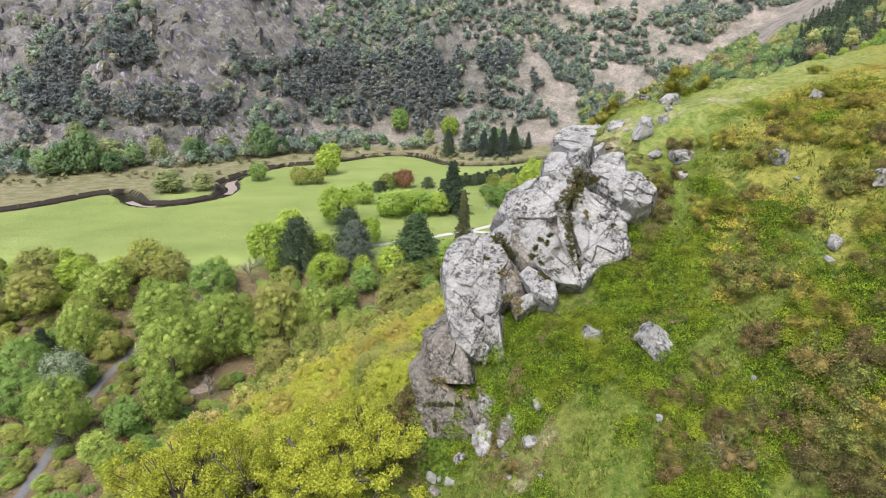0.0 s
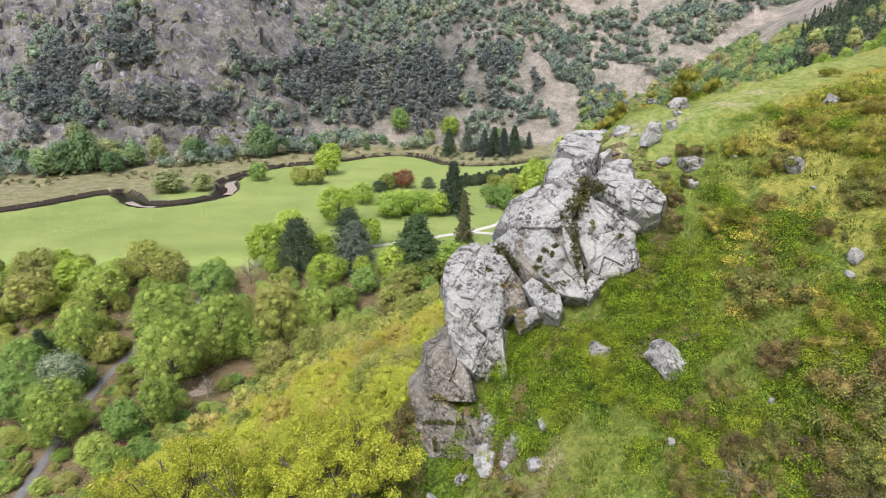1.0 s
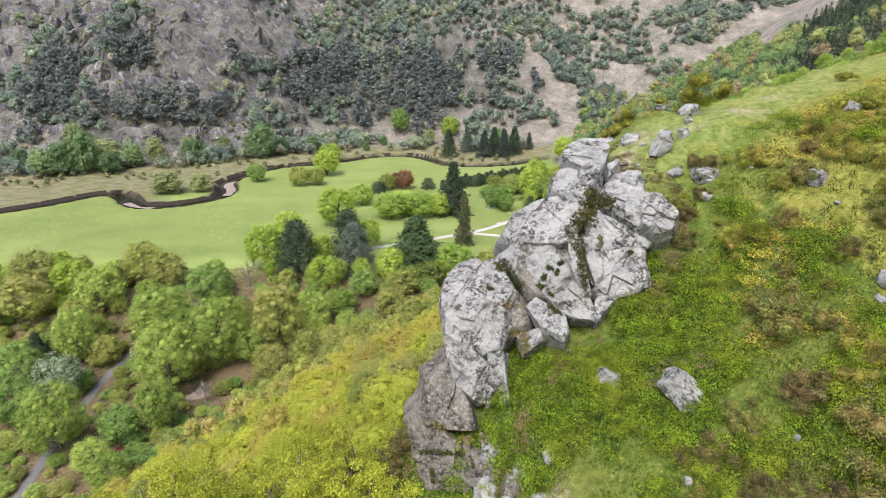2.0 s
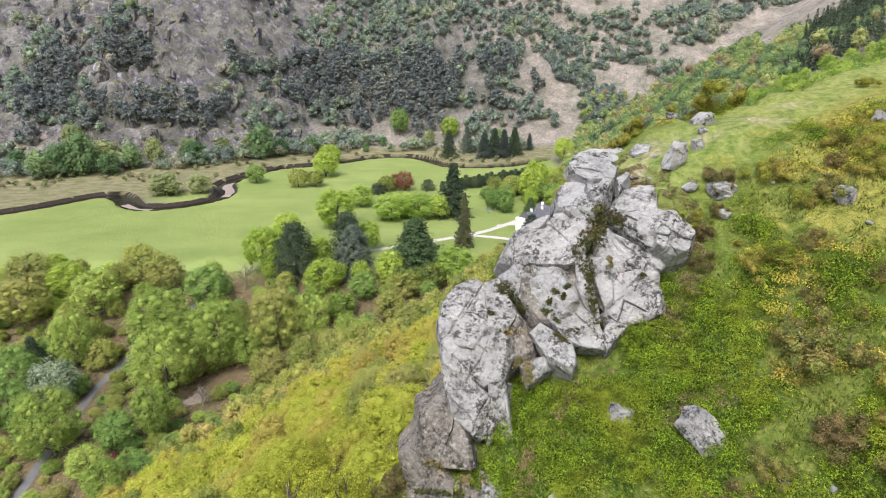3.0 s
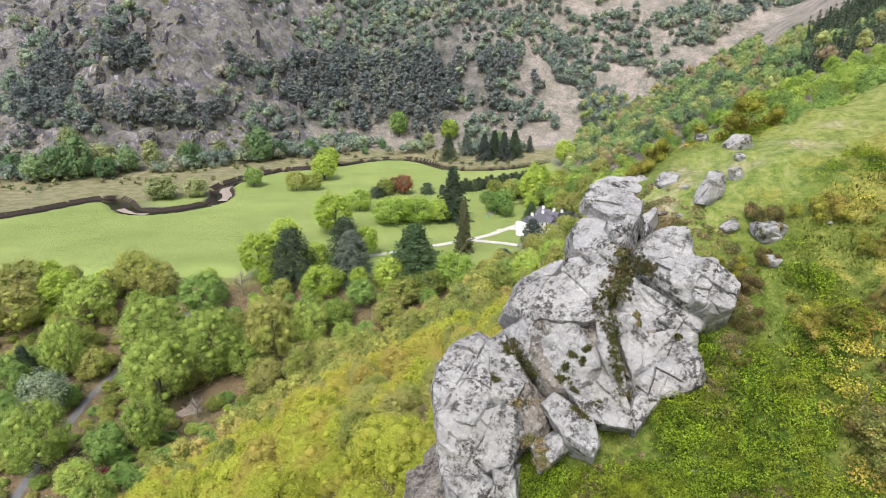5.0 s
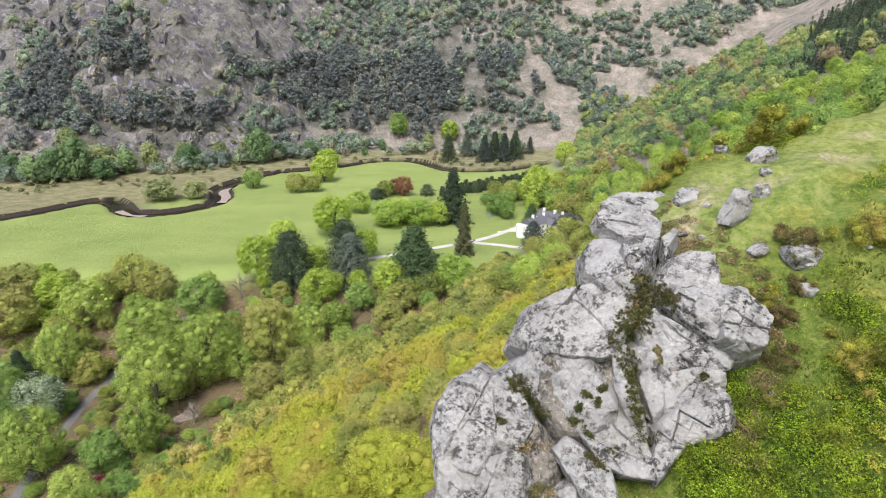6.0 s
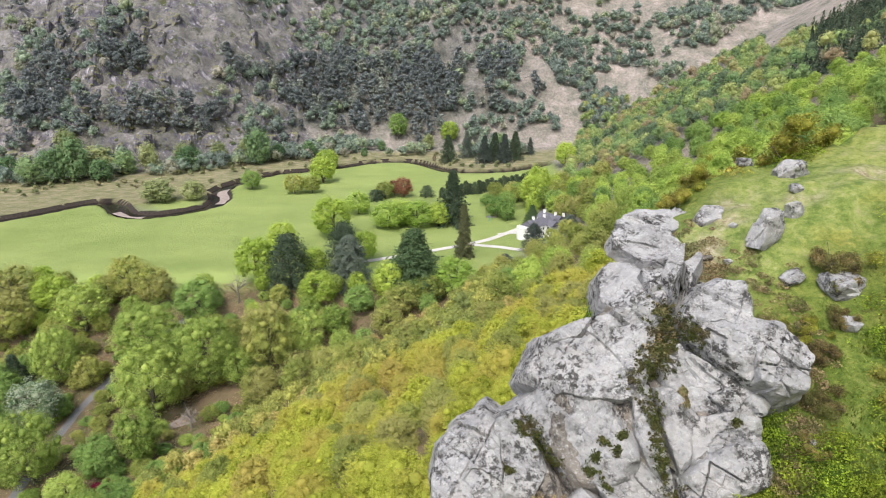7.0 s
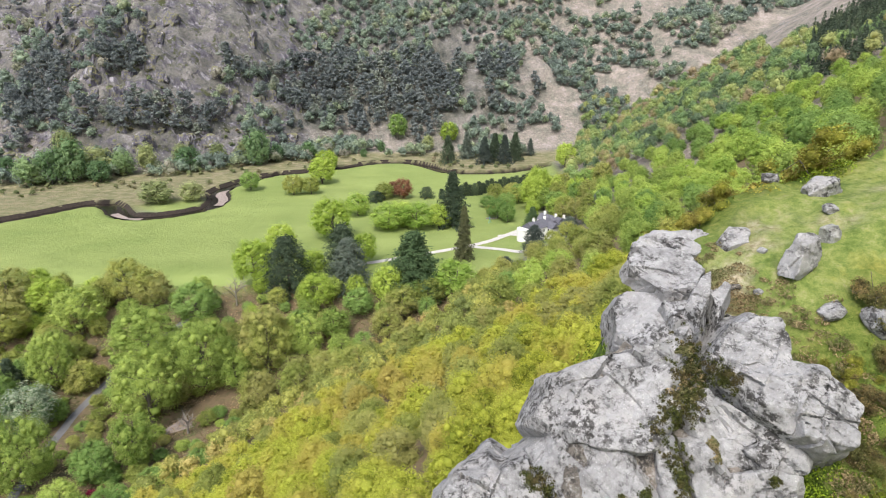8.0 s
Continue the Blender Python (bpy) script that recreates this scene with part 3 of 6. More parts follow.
def broadleaf(seed, height, width, leaves, size, material, low=0.22, lobes=16, bark=None, limbs=7, name="tree"):
    """A broad-leaved tree: tapered trunk with limbs, and a crown of many leaves in uneven lobes."""
    rng = np.random.default_rng(seed)
    lob = crown_lobes(rng, height, width, low * height, lobes)
    tree = new(name)
    r0 = 0.028 * height
    lean = rng.normal(0, 0.03 * height, 2)
    spine = [(lean[0] * t, lean[1] * t, height * 0.72 * t - 0.4 * (1 - t), r0 * (1.25 - t)) for t in np.linspace(0, 1, 6)]
    paths = [spine]
    for k in range(limbs):
        x, y, z, r = lob[k * len(lob) // limbs]
        s = spine[1 + k * 4 // limbs]
        mid = ((s[0] + x) / 2 + rng.normal(0, 0.3), (s[1] + y) / 2 + rng.normal(0, 0.3), s[2] * 0.4 + z * 0.6)
        paths.append([(s[0], s[1], s[2], s[3] * 0.6), (*mid, s[3] * 0.4), (x, y, z + r * 0.5, s[3] * 0.12)])
    put("trunk", mesh_from("trunk", *tubes(paths, 6), bark or M_BARK, True), tree)
    pos, out = lobe_points(rng, lob, leaves, 0.95, 0.34)
    keep = fbm(pos / (width * 0.09), 2, seed) > -0.38
    pos, out = pos[keep], out[keep]
    whole = (pos - np.array((0, 0, height * (0.35 + 0.3 * low)))) / np.array((width, width, height))
    whole /= np.linalg.norm(whole, axis=1, keepdims=True) + 1e-9
    out = 0.32 * out + 0.68 * whole
    pos = pos + 0.04 * width * np.stack([fbm(pos / (0.16 * width) + 7.7 * j, 3, seed + 40 + j) for j in range(3)], 1) + rng.normal(0, 0.016 * width, pos.shape)
    put("crown", mesh_from("crown", *cards(rng, pos, out, size * 1.1, 0.3, 0.34, 0.9, True), material, False, clumps(rng, lob, 0.52)), tree)
    return tree


def conifer(seed, height, width, layers, material, name="conifer", twigs=22, shape=1.0, blunt=0.0):
    """A conifer: straight trunk with whorls of drooping, needle-clad boughs."""
    rng = np.random.default_rng(seed)
    tree = new(name)
    trunk = [(0, 0, height * t - 0.4 * (1 - t), 0.02 * height * (1.05 - t)) for t in np.linspace(0, 1, 6)]
    boughs = [trunk]
    pts, outs = [], []
    for i in range(layers):
        v = i / layers
        z = height * (0.06 + 0.92 * v)
        reach = width / 2 * ((1 - v) ** shape * (1 - blunt) + blunt * math.sqrt(max(0, 1 - v * v))) * rng.uniform(0.75, 1.12) + 0.15
        for k in range(7):
            a = k * 0.9 + i * 1.7 + rng.uniform(-0.3, 0.3)
            r = reach * rng.uniform(0.75, 1.1)
            end = (r * math.cos(a), r * math.sin(a), z - 0.22 * r)
            if i % 3 == 0:
                boughs.append([(0, 0, z, 0.05), (*end, 0.02)])
            t = np.sqrt(rng.random(2 * twigs))[:, None]
            q = np.array((0, 0, z)) * (1 - t) + np.array(end) * t + rng.normal(0, 0.09 * width * 0.35, (2 * twigs, 3))
            pts.append(q)
            outs.append(np.tile((math.cos(a), math.sin(a), 0.2), (2 * twigs, 1)))
    pts, outs = np.concatenate(pts), np.concatenate(outs)
    put("trunk", mesh_from("trunk", *tubes(boughs, 5), M_BARK, True), tree)
    put("crown", mesh_from("crown", *cards(rng, pts, outs, 0.013 * height + 0.08, 0.3, 0.45, 0.5), material), tree)
    return tree


def plant(proto, x, y, scale=1.0, turn=0.0, label="", category="tree", group="", sink=0.0, wide=1.0):
    """A copy of a tree with its foot on the ground."""
    m = Matrix.Translation((x, y, ground_at(x, y) - sink)) @ Matrix.Rotation(turn, 4, "Z") @ Matrix.Diagonal((scale * wide, scale * wide, scale, 1))
    ob = copy_thing(proto, m)
    return tagged(ob, label, category, group)


def bury(proto):
    """Takes a pattern thing away once its copies stand."""
    for o in (*proto.children_recursive, proto):
        bpy.data.objects.remove(o)


# ---- the ground, one sheet to the horizon ----
def steps(*runs):
    out = [runs[0][0]]
    for a, b, step in runs:
        n = max(1, int(round((b - a) / step)))
        out.extend((a + (b - a) * (i + 1) / n) for i in range(n))
    return np.array(out)


def build_ground():
    xs = steps((-2400, -900, 100), (-900, -520, 14), (-520, -340, 5), (-340, -30, 3.0), (-30, -9, 0.8), (-9, 24, 0.25), (24, 48, 0.6), (48, 120, 2.5), (120, 420, 6), (420, 1000, 25), (1000, 2400, 120))
    ys = steps((-800, -60, 80), (-60, -4, 2.5), (-4, 12, 0.6), (12, 45, 0.25), (45, 80, 0.7), (80, 300, 3.5), (300, 545, 2.8), (545, 780, 4.5), (780, 900, 8), (900, 1500, 25), (1500, 3000, 120))
    X, Y = np.meshgrid(xs, ys)
    Z = land(X, Y)
    nx, ny = len(xs), len(ys)
    i = np.arange(nx * ny).reshape(ny, nx)
    faces = np.stack([i[:-1, :-1], i[:-1, 1:], i[1:, 1:], i[1:, :-1]], -1).reshape(-1, 4)
    me = mesh_from("ground", np.stack([X, Y, Z], -1).reshape(-1, 3), faces, M_GROUND, True)
    e, _ = line_distance(X, Y, SPUR_EDGE)
    turf = smooth((e + 1.5) / 2.0) * (Y < 200)
    foot = 556 - 124 * smooth((-X - 60) / 260)
    rd, _ = line_distance(X, Y, RIVER_LINE[::3])
    wob = 10 * fbm2(X, Y, 30.0, 3, 31)
    side = np.where(rd > 0, 1.0, 0.0)
    park = smooth((Y - 244 + wob * 0.3) / 10) * side * smooth((60 - (Z - 0.0) * 20) / 40) * smooth((110 - X) / 20) * smooth((540 - Y) / 20)
    park = np.maximum(park, np.exp(-((((X + 170) / 24) ** 2 + ((Y - 384) / 17) ** 2) ** 2)))
    lane = smooth((Y - 250) / 30)
    bare = np.clip(lane * (1 - turf), 0, 1)
    col = np.stack([park, bare, turf, np.ones_like(park)], -1).astype(np.float32)
    att = me.color_attributes.new("cover", "FLOAT_COLOR", "POINT")
    att.data.foreach_set("color", col.ravel())
    u = Y - foot
    gx, gy = np.gradient(Z, axis=1) / np.gradient(X, axis=1), np.gradient(Z, axis=0) / np.gradient(Y, axis=0)
    patchy = fbm2(X, Y, 34.0, 5, 61)
    rock = smooth((np.hypot(gx, gy) - 0.35 + 0.6 * patchy) / 0.4) * smooth((-X - 90 + 40 * patchy) / 60) * smooth((u - 15) / 20)
    peat = smooth((7.6 - np.abs(rd)) / 1.2) * (Y > 300) * (Y < 560)
    near = (X > -10) & (X < 50) & (Y > 5) & (Y < 70)
    shrub = np.zeros_like(Z)
    shrub[near] = smooth((bilberry_cover(X[near], Y[near]) + 0.12) / 0.24) * smooth((Y[near] - 6) / 8)
    rough = smooth((u + 130) / 30) * smooth((25 - u) / 20) * (1 - side)
    col = np.stack([rock, peat, rough, shrub], -1).astype(np.float32)
    att = me.color_attributes.new("cover_more", "FLOAT_COLOR", "POINT")
    att.data.foreach_set("color", col.ravel())
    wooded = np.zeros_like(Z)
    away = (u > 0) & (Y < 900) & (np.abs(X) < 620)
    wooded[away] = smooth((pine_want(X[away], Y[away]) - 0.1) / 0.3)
    trod = np.zeros_like(Z)
    trod[near] = smooth((3.4 - np.abs(line_distance(X[near], Y[near], PATH_LINE)[0]) + 0.8 * fbm2(X[near], Y[near], 1.6, 3, 88)) / 2.0)
    scree = np.exp(-(((X + 340) / 40) ** 2) - ((u - 48) / 42) ** 2) * (np.abs(Y - 500) < 200)
    scree = np.maximum(scree, 0.85 * np.exp(-(((u - 34) / 22) ** 2)) * smooth((X + 150) / 40) * (Y > 400))
    scree = np.maximum(scree, 0.8 * smooth((X - 30 + 30 * patchy) / 90) * smooth((u - 10) / 30))
    earth = np.zeros_like(Z)
    for ex, ey, er in ((11.2, 37.6, 0.9), (10.4, 36.5, 0.7), (12.3, 39.0, 0.8), (9.9, 35.5, 0.5), (17.9, 39.3, 1.1), (21.3, 42.6, 0.8), (14.6, 38.2, 0.6), (3.4, 21.9, 0.8), (4.6, 23.2, 0.6)):
        earth[near] += np.exp(-(((X[near] - ex) / (1.3 * er)) ** 2) - ((Y[near] - ey) / (0.75 * er)) ** 2)
    earth[near] *= smooth(0.7 + 1.0 * fbm2(X[near], Y[near], 0.7, 3, 89))
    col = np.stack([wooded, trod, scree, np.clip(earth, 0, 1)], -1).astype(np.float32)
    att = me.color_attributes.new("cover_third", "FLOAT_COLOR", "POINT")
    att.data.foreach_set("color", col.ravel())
    return tagged(put("ground", me), "green turf hillside, flat meadow and brown mountain land", "ground", kind="structure")


ground = build_ground()


def ribbon(name, pts, width, mat, lift, label, category, step=2.0, level=None, across=3, uneven=0.0, seed=0):
    """A strip of road or water laid along the land."""
    line = np.array(curve_through(pts, step))
    d = np.gradient(line, axis=0)
    d /= np.linalg.norm(d, axis=1, keepdims=True)
    side = np.stack([d[:, 1], -d[:, 0]], 1)
    rng = np.random.default_rng(seed)
    w = width / 2 * (1 + uneven * value_noise(np.stack([np.arange(len(line)) * 0.23, np.zeros(len(line)), np.zeros(len(line))], 1), seed))
    verts = []
    for k in range(across):
        q = line + side * (w * (2 * k / (across - 1) - 1))[:, None]
        z = land(q[:, 0], q[:, 1]) + lift if level is None else np.full(len(q), level)
        verts.append(np.stack([q[:, 0], q[:, 1], z], 1))
    n = len(line)
    v = np.concatenate(verts)
    f = [(k * n + i, k * n + i + 1, (k + 1) * n + i + 1, (k + 1) * n + i) for k in range(across - 1) for i in range(n - 1)]
    return tagged(put(name, mesh_from(name, v, f, mat, True)), label, category, kind="structure")


ribbon("water", RIVER, 11.0, M_WATER, 0, "dark peaty stream winding along the meadow edge", "stream", level=-1.55)


def river_bank(side, seed):
    """A raw peat bank, undercut and uneven, along one side of the stream."""
    line = np.array(curve_through(RIVER[:-3], 1.5))
    d = np.gradient(line, axis=0)
    d /= np.linalg.norm(d, axis=1, keepdims=True)
    out = np.stack([d[:, 1], -d[:, 0]], 1) * side
    n = len(line)
    k = np.arange(n)
    wob = value_noise(np.stack([k * 0.21, np.full(n, 0.3), np.full(n, side)], 1), seed) + 0.5 * value_noise(np.stack([k * 0.7, np.full(n, 0.3), np.full(n, side)], 1), seed + 1)
    rows, clear = [], []
    for off, z in ((8.0, None), (7.2, -0.1), (6.4, -0.6), (5.0, -1.9)):
        q = line + out * (off + 0.6 * wob)[:, None]
        clear.append(np.abs(line_distance(q[:, 0], q[:, 1], RIVER_LINE[::2])[0]) > off - 1.5)
        rows.append(np.stack([q[:, 0], q[:, 1], land(q[:, 0], q[:, 1]) + 0.06 if z is None else np.full(n, z) + 0.15 * wob], 1))
    f = [(r * n + i, r * n + i + 1, (r + 1) * n + i + 1, (r + 1) * n + i) for r in range(3) for i in range(n - 1) if clear[r][i] and clear[r][i + 1] and clear[r + 1][i] and clear[r + 1][i + 1]]
    return tagged(put("river_bank", mesh_from("river_bank", np.concatenate(rows), f, M_PEAT, True)), "raw dark peat bank of the stream", "bank", kind="structure")


river_bank(1, 91)
river_bank(-1, 93)
ribbon("drive", [(-42, 277), (-29, 282), (16, 305), (34, 320), (58, 346)], 3.6, M_DRIVE, 0.12, "pale gravel drive across the lawn", "road")
ribbon("drive_branch", [(14, 303), (30, 297), (40, 291), (46, 300), (45, 314), (38, 325)], 3.6, M_DRIVE, 0.14, "pale gravel loop before the white house", "road")
LANE = [(-113, 112), (-116, 133), (-120.5, 158), (-123.5, 179), (-123.5, 192), (-116, 212), (-100, 232)]
ribbon("drive_loop", [(30, 320), (38.5, 321), (43.5, 316), (40.5, 308)], 2.4, M_DRIVE, 0.15, "pale gravel path round the front lawn", "road")
ribbon("road", LANE, 2.8, M_ROAD, 0.12, "narrow grey lane through the lower woods", "road")


# ---- the crag ----
def boulder_mesh(seed, size, turn=(0, 0, 0), level=5, mat=None, facets=14, rough=0.012, sharp=0.02, spin=0.0, pieces=22, broken=1.0):
    """A broken block of rock: a body bounded by flat joint faces, split into tilted plates by cracks, with a rough skin."""
    rng = np.random.default_rng(seed)
    d, f = ICO[level]
    planes = [(1, 0, 0), (-1, 0, 0), (0, 1, 0), (0, -1, 0), (0, 0, 1), (0, 0, -1)]
    dist = list(rng.uniform(0.84, 1.0, 6))
    for _ in range(facets):
        q = rng.normal(size=3)
        planes.append(q / np.linalg.norm(q))
        dist.append(rng.uniform(0.9, 1.2))
    n = np.array(planes, float)
    n = n + rng.normal(0, 0.11, n.shape)
    n /= np.linalg.norm(n, axis=1, keepdims=True)
    c = d @ n.T
    r = np.where(c > 0.05, np.array(dist) / np.maximum(c, 0.05), 9.0)
    r.sort(axis=1)
    r1, r2 = r[:, 0], r[:, 1]
    rad = 0.5 * (r1 + r2 - np.sqrt((r1 - r2) ** 2 + sharp * sharp))
    half = np.array(size) / 2
    p = d * rad[:, None] * half
    scale = float(np.mean(size))
    away = p / (np.linalg.norm(p, axis=1, keepdims=True) + 1e-9)
    # plates between cracks: each one tilted and set a little in or out
    seeds = rng.uniform(-1, 1, (pieces, 3)) * half
    metric = np.array((0.8, 2.0, 1.2)) / scale
    mix = np.array(Euler((0.3, 0.2, radians(rng.uniform(-20, 20)))).to_matrix())
    q = ((p + 0.022 * scale * np.stack([fbm(p / (0.16 * scale) + 5.1 * k, 4, seed + k) for k in range(3)], 1)) @ mix) * metric
    gap = np.linalg.norm(q[:, None, :] - (seeds @ mix * metric)[None], axis=2)
    near = np.argsort(gap, axis=1)[:, :2]
    g1, g2 = np.take_along_axis(gap, near[:, :1], 1)[:, 0], np.take_along_axis(gap, near[:, 1:], 1)[:, 0]
    tilt = rng.normal(0, 0.1, (pieces, 3))
    lift = rng.normal(0, 0.034 * scale, pieces)
    k = near[:, 0]
    shift = lift[k] + np.einsum("ij,ij->i", tilt[k], p - seeds[k])
    shift = broken * np.clip(shift, -0.09 * scale, 0.07 * scale)
    crack = np.exp(-((g2 - g1) / 0.013) ** 2)
    deep = 0.05 * scale * smooth((value_noise(p / (0.5 * scale) + 3.3, seed + 8) + 0.25) / 0.6)
    p = p + away * (shift - deep * crack)[:, None]
    chips = 90
    seeds = rng.uniform(-1, 1, (chips, 3)) * half
    q = (p + 0.012 * scale * np.stack([fbm(p / (0.1 * scale) + 9.1 * j, 3, seed + 20 + j) for j in range(3)], 1)) @ mix * metric
    gap = np.linalg.norm(q[:, None, :] - (seeds @ mix * metric)[None], axis=2)
    k = np.argmin(gap, axis=1)
    tilt, lift = rng.normal(0, 0.09, (chips, 3)), rng.normal(0, 0.007 * scale, chips)
    p = p + away * np.clip(lift[k] + np.einsum("ij,ij->i", tilt[k], p - seeds[k]), -0.03 * scale, 0.03 * scale)[:, None]
    p = p + away * (0.6 * rough * scale * fbm(p / (0.2 * scale) + seed, 5, seed, 0.62))[:, None]
    p = p + away * (0.022 * min(1.0, scale / 2.5) * fbm(p / 0.17 + seed, 4, seed + 3, 0.65))[:, None]
    m = np.array(Euler([radians(a) for a in turn]).to_matrix() @ Matrix.Rotation(radians(spin), 3, "Z"))
    me = mesh_from("rock", p @ m.T, f, mat or M_ROCK, True)
    me.set_sharp_from_angle(angle=radians(30))
    return me


crag = tagged(new("crag"), "pale grey fractured quartzite crag with moss-filled gullies on a grassy spur", "rock outcrop")
FACE = (51, 0, -12)
STEEP = (72, 0, -8)
FLAT = (20, -6, 5)


def joint_block(at, tilt, thick, sides, seed, level=5, mat=None, turn=FACE, worn=8):
    """A block bounded by joints. at: the middle of its outer side; tilt: lean of that side against the
    sloping face; sides: the way (degrees in the face) and the distance of each joint that bounds it."""
    rng = np.random.default_rng(seed)
    d, f = ICO[level]
    d = d + np.array((0, 0, 0.5))
    d = d / np.linalg.norm(d, axis=1, keepdims=True)
    half = thick / 2
    planes = [((tilt[0], tilt[1], 1.0), half), ((0, 0, -1.0), half)]
    for way, far in sides:
        lean = rng.uniform(0.05, 0.3)
        planes.append(((math.cos(radians(way)), math.sin(radians(way)), lean), far - 0.06 + lean * half))
    n = np.array([p for p, _ in planes], float)
    size = np.linalg.norm(n, axis=1)
    n, far = n / size[:, None], np.array([q for _, q in planes]) / size

    ripple = 1 + 0.05 * fbm(d * 2.2 + seed, 4, seed + 50, 0.6)

    def reach(n, far):
        c = d @ n.T
        r = np.where(c > 0.03, far / np.maximum(c, 0.03), 99.0)
        r.sort(axis=1)
        return 0.5 * (r[:, 0] + r[:, 1] - np.sqrt((r[:, 0] - r[:, 1]) ** 2 + 0.02**2)) * ripple

    # worn corners: small facets cut across the outer edges
    body = d * reach(n, far)[:, None]
    cuts, depths = [], []
    for k in range(worn):
        b, w = rng.uniform(0, 6.283), rng.uniform(0.35, 1.5)
        q = np.array((math.cos(b) * w, math.sin(b) * w, 1.0))
        q /= np.linalg.norm(q)
        cuts.append(q)
        depths.append(float((body @ q).max()) * rng.uniform(0.86, 0.97))
    p = d * reach(np.concatenate([n, cuts]), np.concatenate([far, depths]))[:, None]
    away = d * 0.5 + np.array((0, 0, 0.5))
    # straight fractures in two sets part the block; each piece is set a little in or out and tipped
    lean = radians(rng.uniform(-12, 12))
    for step, tall, tip, wide, patchy in ((rng.uniform(0.8, 1.2), 0.11, 0.07, 0.024, 0.0), (rng.uniform(0.3, 0.45), 0.036, 0.1, 0.016, 0.5)):
        sets = []
        for way, gap in ((radians(52) + lean, step), (radians(-25) + lean, step * 2.1), (radians(100) - lean, step * 3.3)):
            across = np.array((math.cos(way), math.sin(way), rng.uniform(-0.5, 0.5)))
            sets.append(p @ across / gap + 0.1 * fbm(p / (1.6 * step) + way, 3, seed + 31, 0.45) + rng.uniform(0, 1))
        cell = [np.floor(q) for q in sets]
        jig = [lattice(*cell, seed + j) for j in range(4)]
        edge = np.min([np.minimum(q - c, 1 - q + c) * g for q, c, g in zip(sets, cell, (step, 2.1 * step, 3.3 * step))], axis=0)
        there = smooth((value_noise(p / 1.3 + 3.3, seed + 8) + 0.45 - patchy) / 0.35)
        inside = np.stack([q - c - 0.5 for q, c in zip(sets, cell)], 1)
        shift = tall * jig[0] + tip * step * (jig[1] * inside[:, 0] + 1.5 * jig[2] * inside[:, 1])
        p = p + away * (there * (shift - 1.4 * tall * np.exp(-((edge / wide) ** 2)) * (jig[3] > 0.1)))[:, None]
    p = p + away * (0.05 * fbm(p / 1.1 + seed, 4, seed, 0.55) + 0.022 * fbm(p / 0.16 + seed, 4, seed + 3, 0.65))[:, None]
    m = np.array(Euler([radians(a) for a in turn]).to_matrix())
    me = mesh_from("rock_block", (p - np.array((0, 0, half))) @ m.T, f, mat or M_ROCK, True)
    me.set_sharp_from_angle(angle=radians(26))
    ob = put("rock_block", me, crag)
    ob.location = at
    return ob


# cores that close the mass behind the joints
ROUND = tuple((a, 1.8) for a in range(-180, 180, 45))
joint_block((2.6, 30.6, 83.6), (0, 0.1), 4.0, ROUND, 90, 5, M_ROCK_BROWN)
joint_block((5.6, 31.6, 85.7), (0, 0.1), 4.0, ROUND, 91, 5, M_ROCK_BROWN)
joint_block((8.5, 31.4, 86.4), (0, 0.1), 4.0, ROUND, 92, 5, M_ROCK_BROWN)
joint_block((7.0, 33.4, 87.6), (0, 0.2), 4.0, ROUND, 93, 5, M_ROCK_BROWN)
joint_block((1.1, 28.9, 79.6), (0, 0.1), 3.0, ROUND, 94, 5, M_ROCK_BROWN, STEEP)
# left buttress
joint_block((1.16, 31.10, 84.55), (0.04, 0.29), 4, ((-165, 1.31), (-113, 1.59), (-96, 1.65), (-32, 1.69), (12, 1.13), (58, 1.86), (122, 1.57), (140, 1.41), (179, 1.25)), 1, 6)
joint_block((2.76, 31.46, 84.73), (0.09, 0.29), 3, ((-168, 0.76), (-159, 0.8), (-65, 1.41), (-20, 1.04), (32, 0.77), (132, 1.41)), 2, 5)
joint_block((1.68, 29.48, 83.13), (0.06, 0.06), 4, ((-165, 1.66), (-133, 1.6), (-88, 1.38), (-67, 1.39), (-13, 1.58), (22, 1.68), (85, 1.33), (102, 1.15)), 3, 6)
joint_block((1.46, 28.15, 81.32), (0.01, -0.14), 3, ((-159, 0.93), (-116, 0.91), (-51, 0.91), (-3, 0.81), (52, 0.96), (102, 0.92)), 4, 5)
joint_block((2.50, 28.27, 81.41), (0.14, -0.15), 2.5, ((-163, 0.53), (-28, 0.57), (1, 0.49), (105, 0.99), (180, 0.43)), 5, 5)
# central slabs
joint_block((4.85, 31.69, 85.80), (-0.37, 0.01), 3.5, ((-155, 1.58), (-137, 1.36), (-96, 1.63), (-69, 1.85), (-4, 1.93), (35, 1.41), (117, 1.84), (130, 1.97)), 6, 6)
joint_block((5.65, 33.12, 87.66), (-0.25, 0.17), 3.5, ((-122, 2.02), (-98, 1.52), (-71, 1.7), (-20, 1.64), (20, 1.95), (106, 1.45), (108, 1.43), (121, 1.41), (160, 2.0)), 7, 6)
joint_block((6.89, 35.48, 89.23), (-0.42, 0.60), 2.6, ((-176, 0.77), (-144, 0.96), (-75, 1.18), (-12, 0.87), (35, 1.02), (90, 1.06), (144, 0.93)), 8, 5)
joint_block((7.52, 34.11, 88.93), (-0.51, 0.49), 2.5, ((-179, 0.59), (-100, 1.54), (-11, 0.52), (19, 0.83), (96, 1.53), (170, 0.58)), 9, 5)
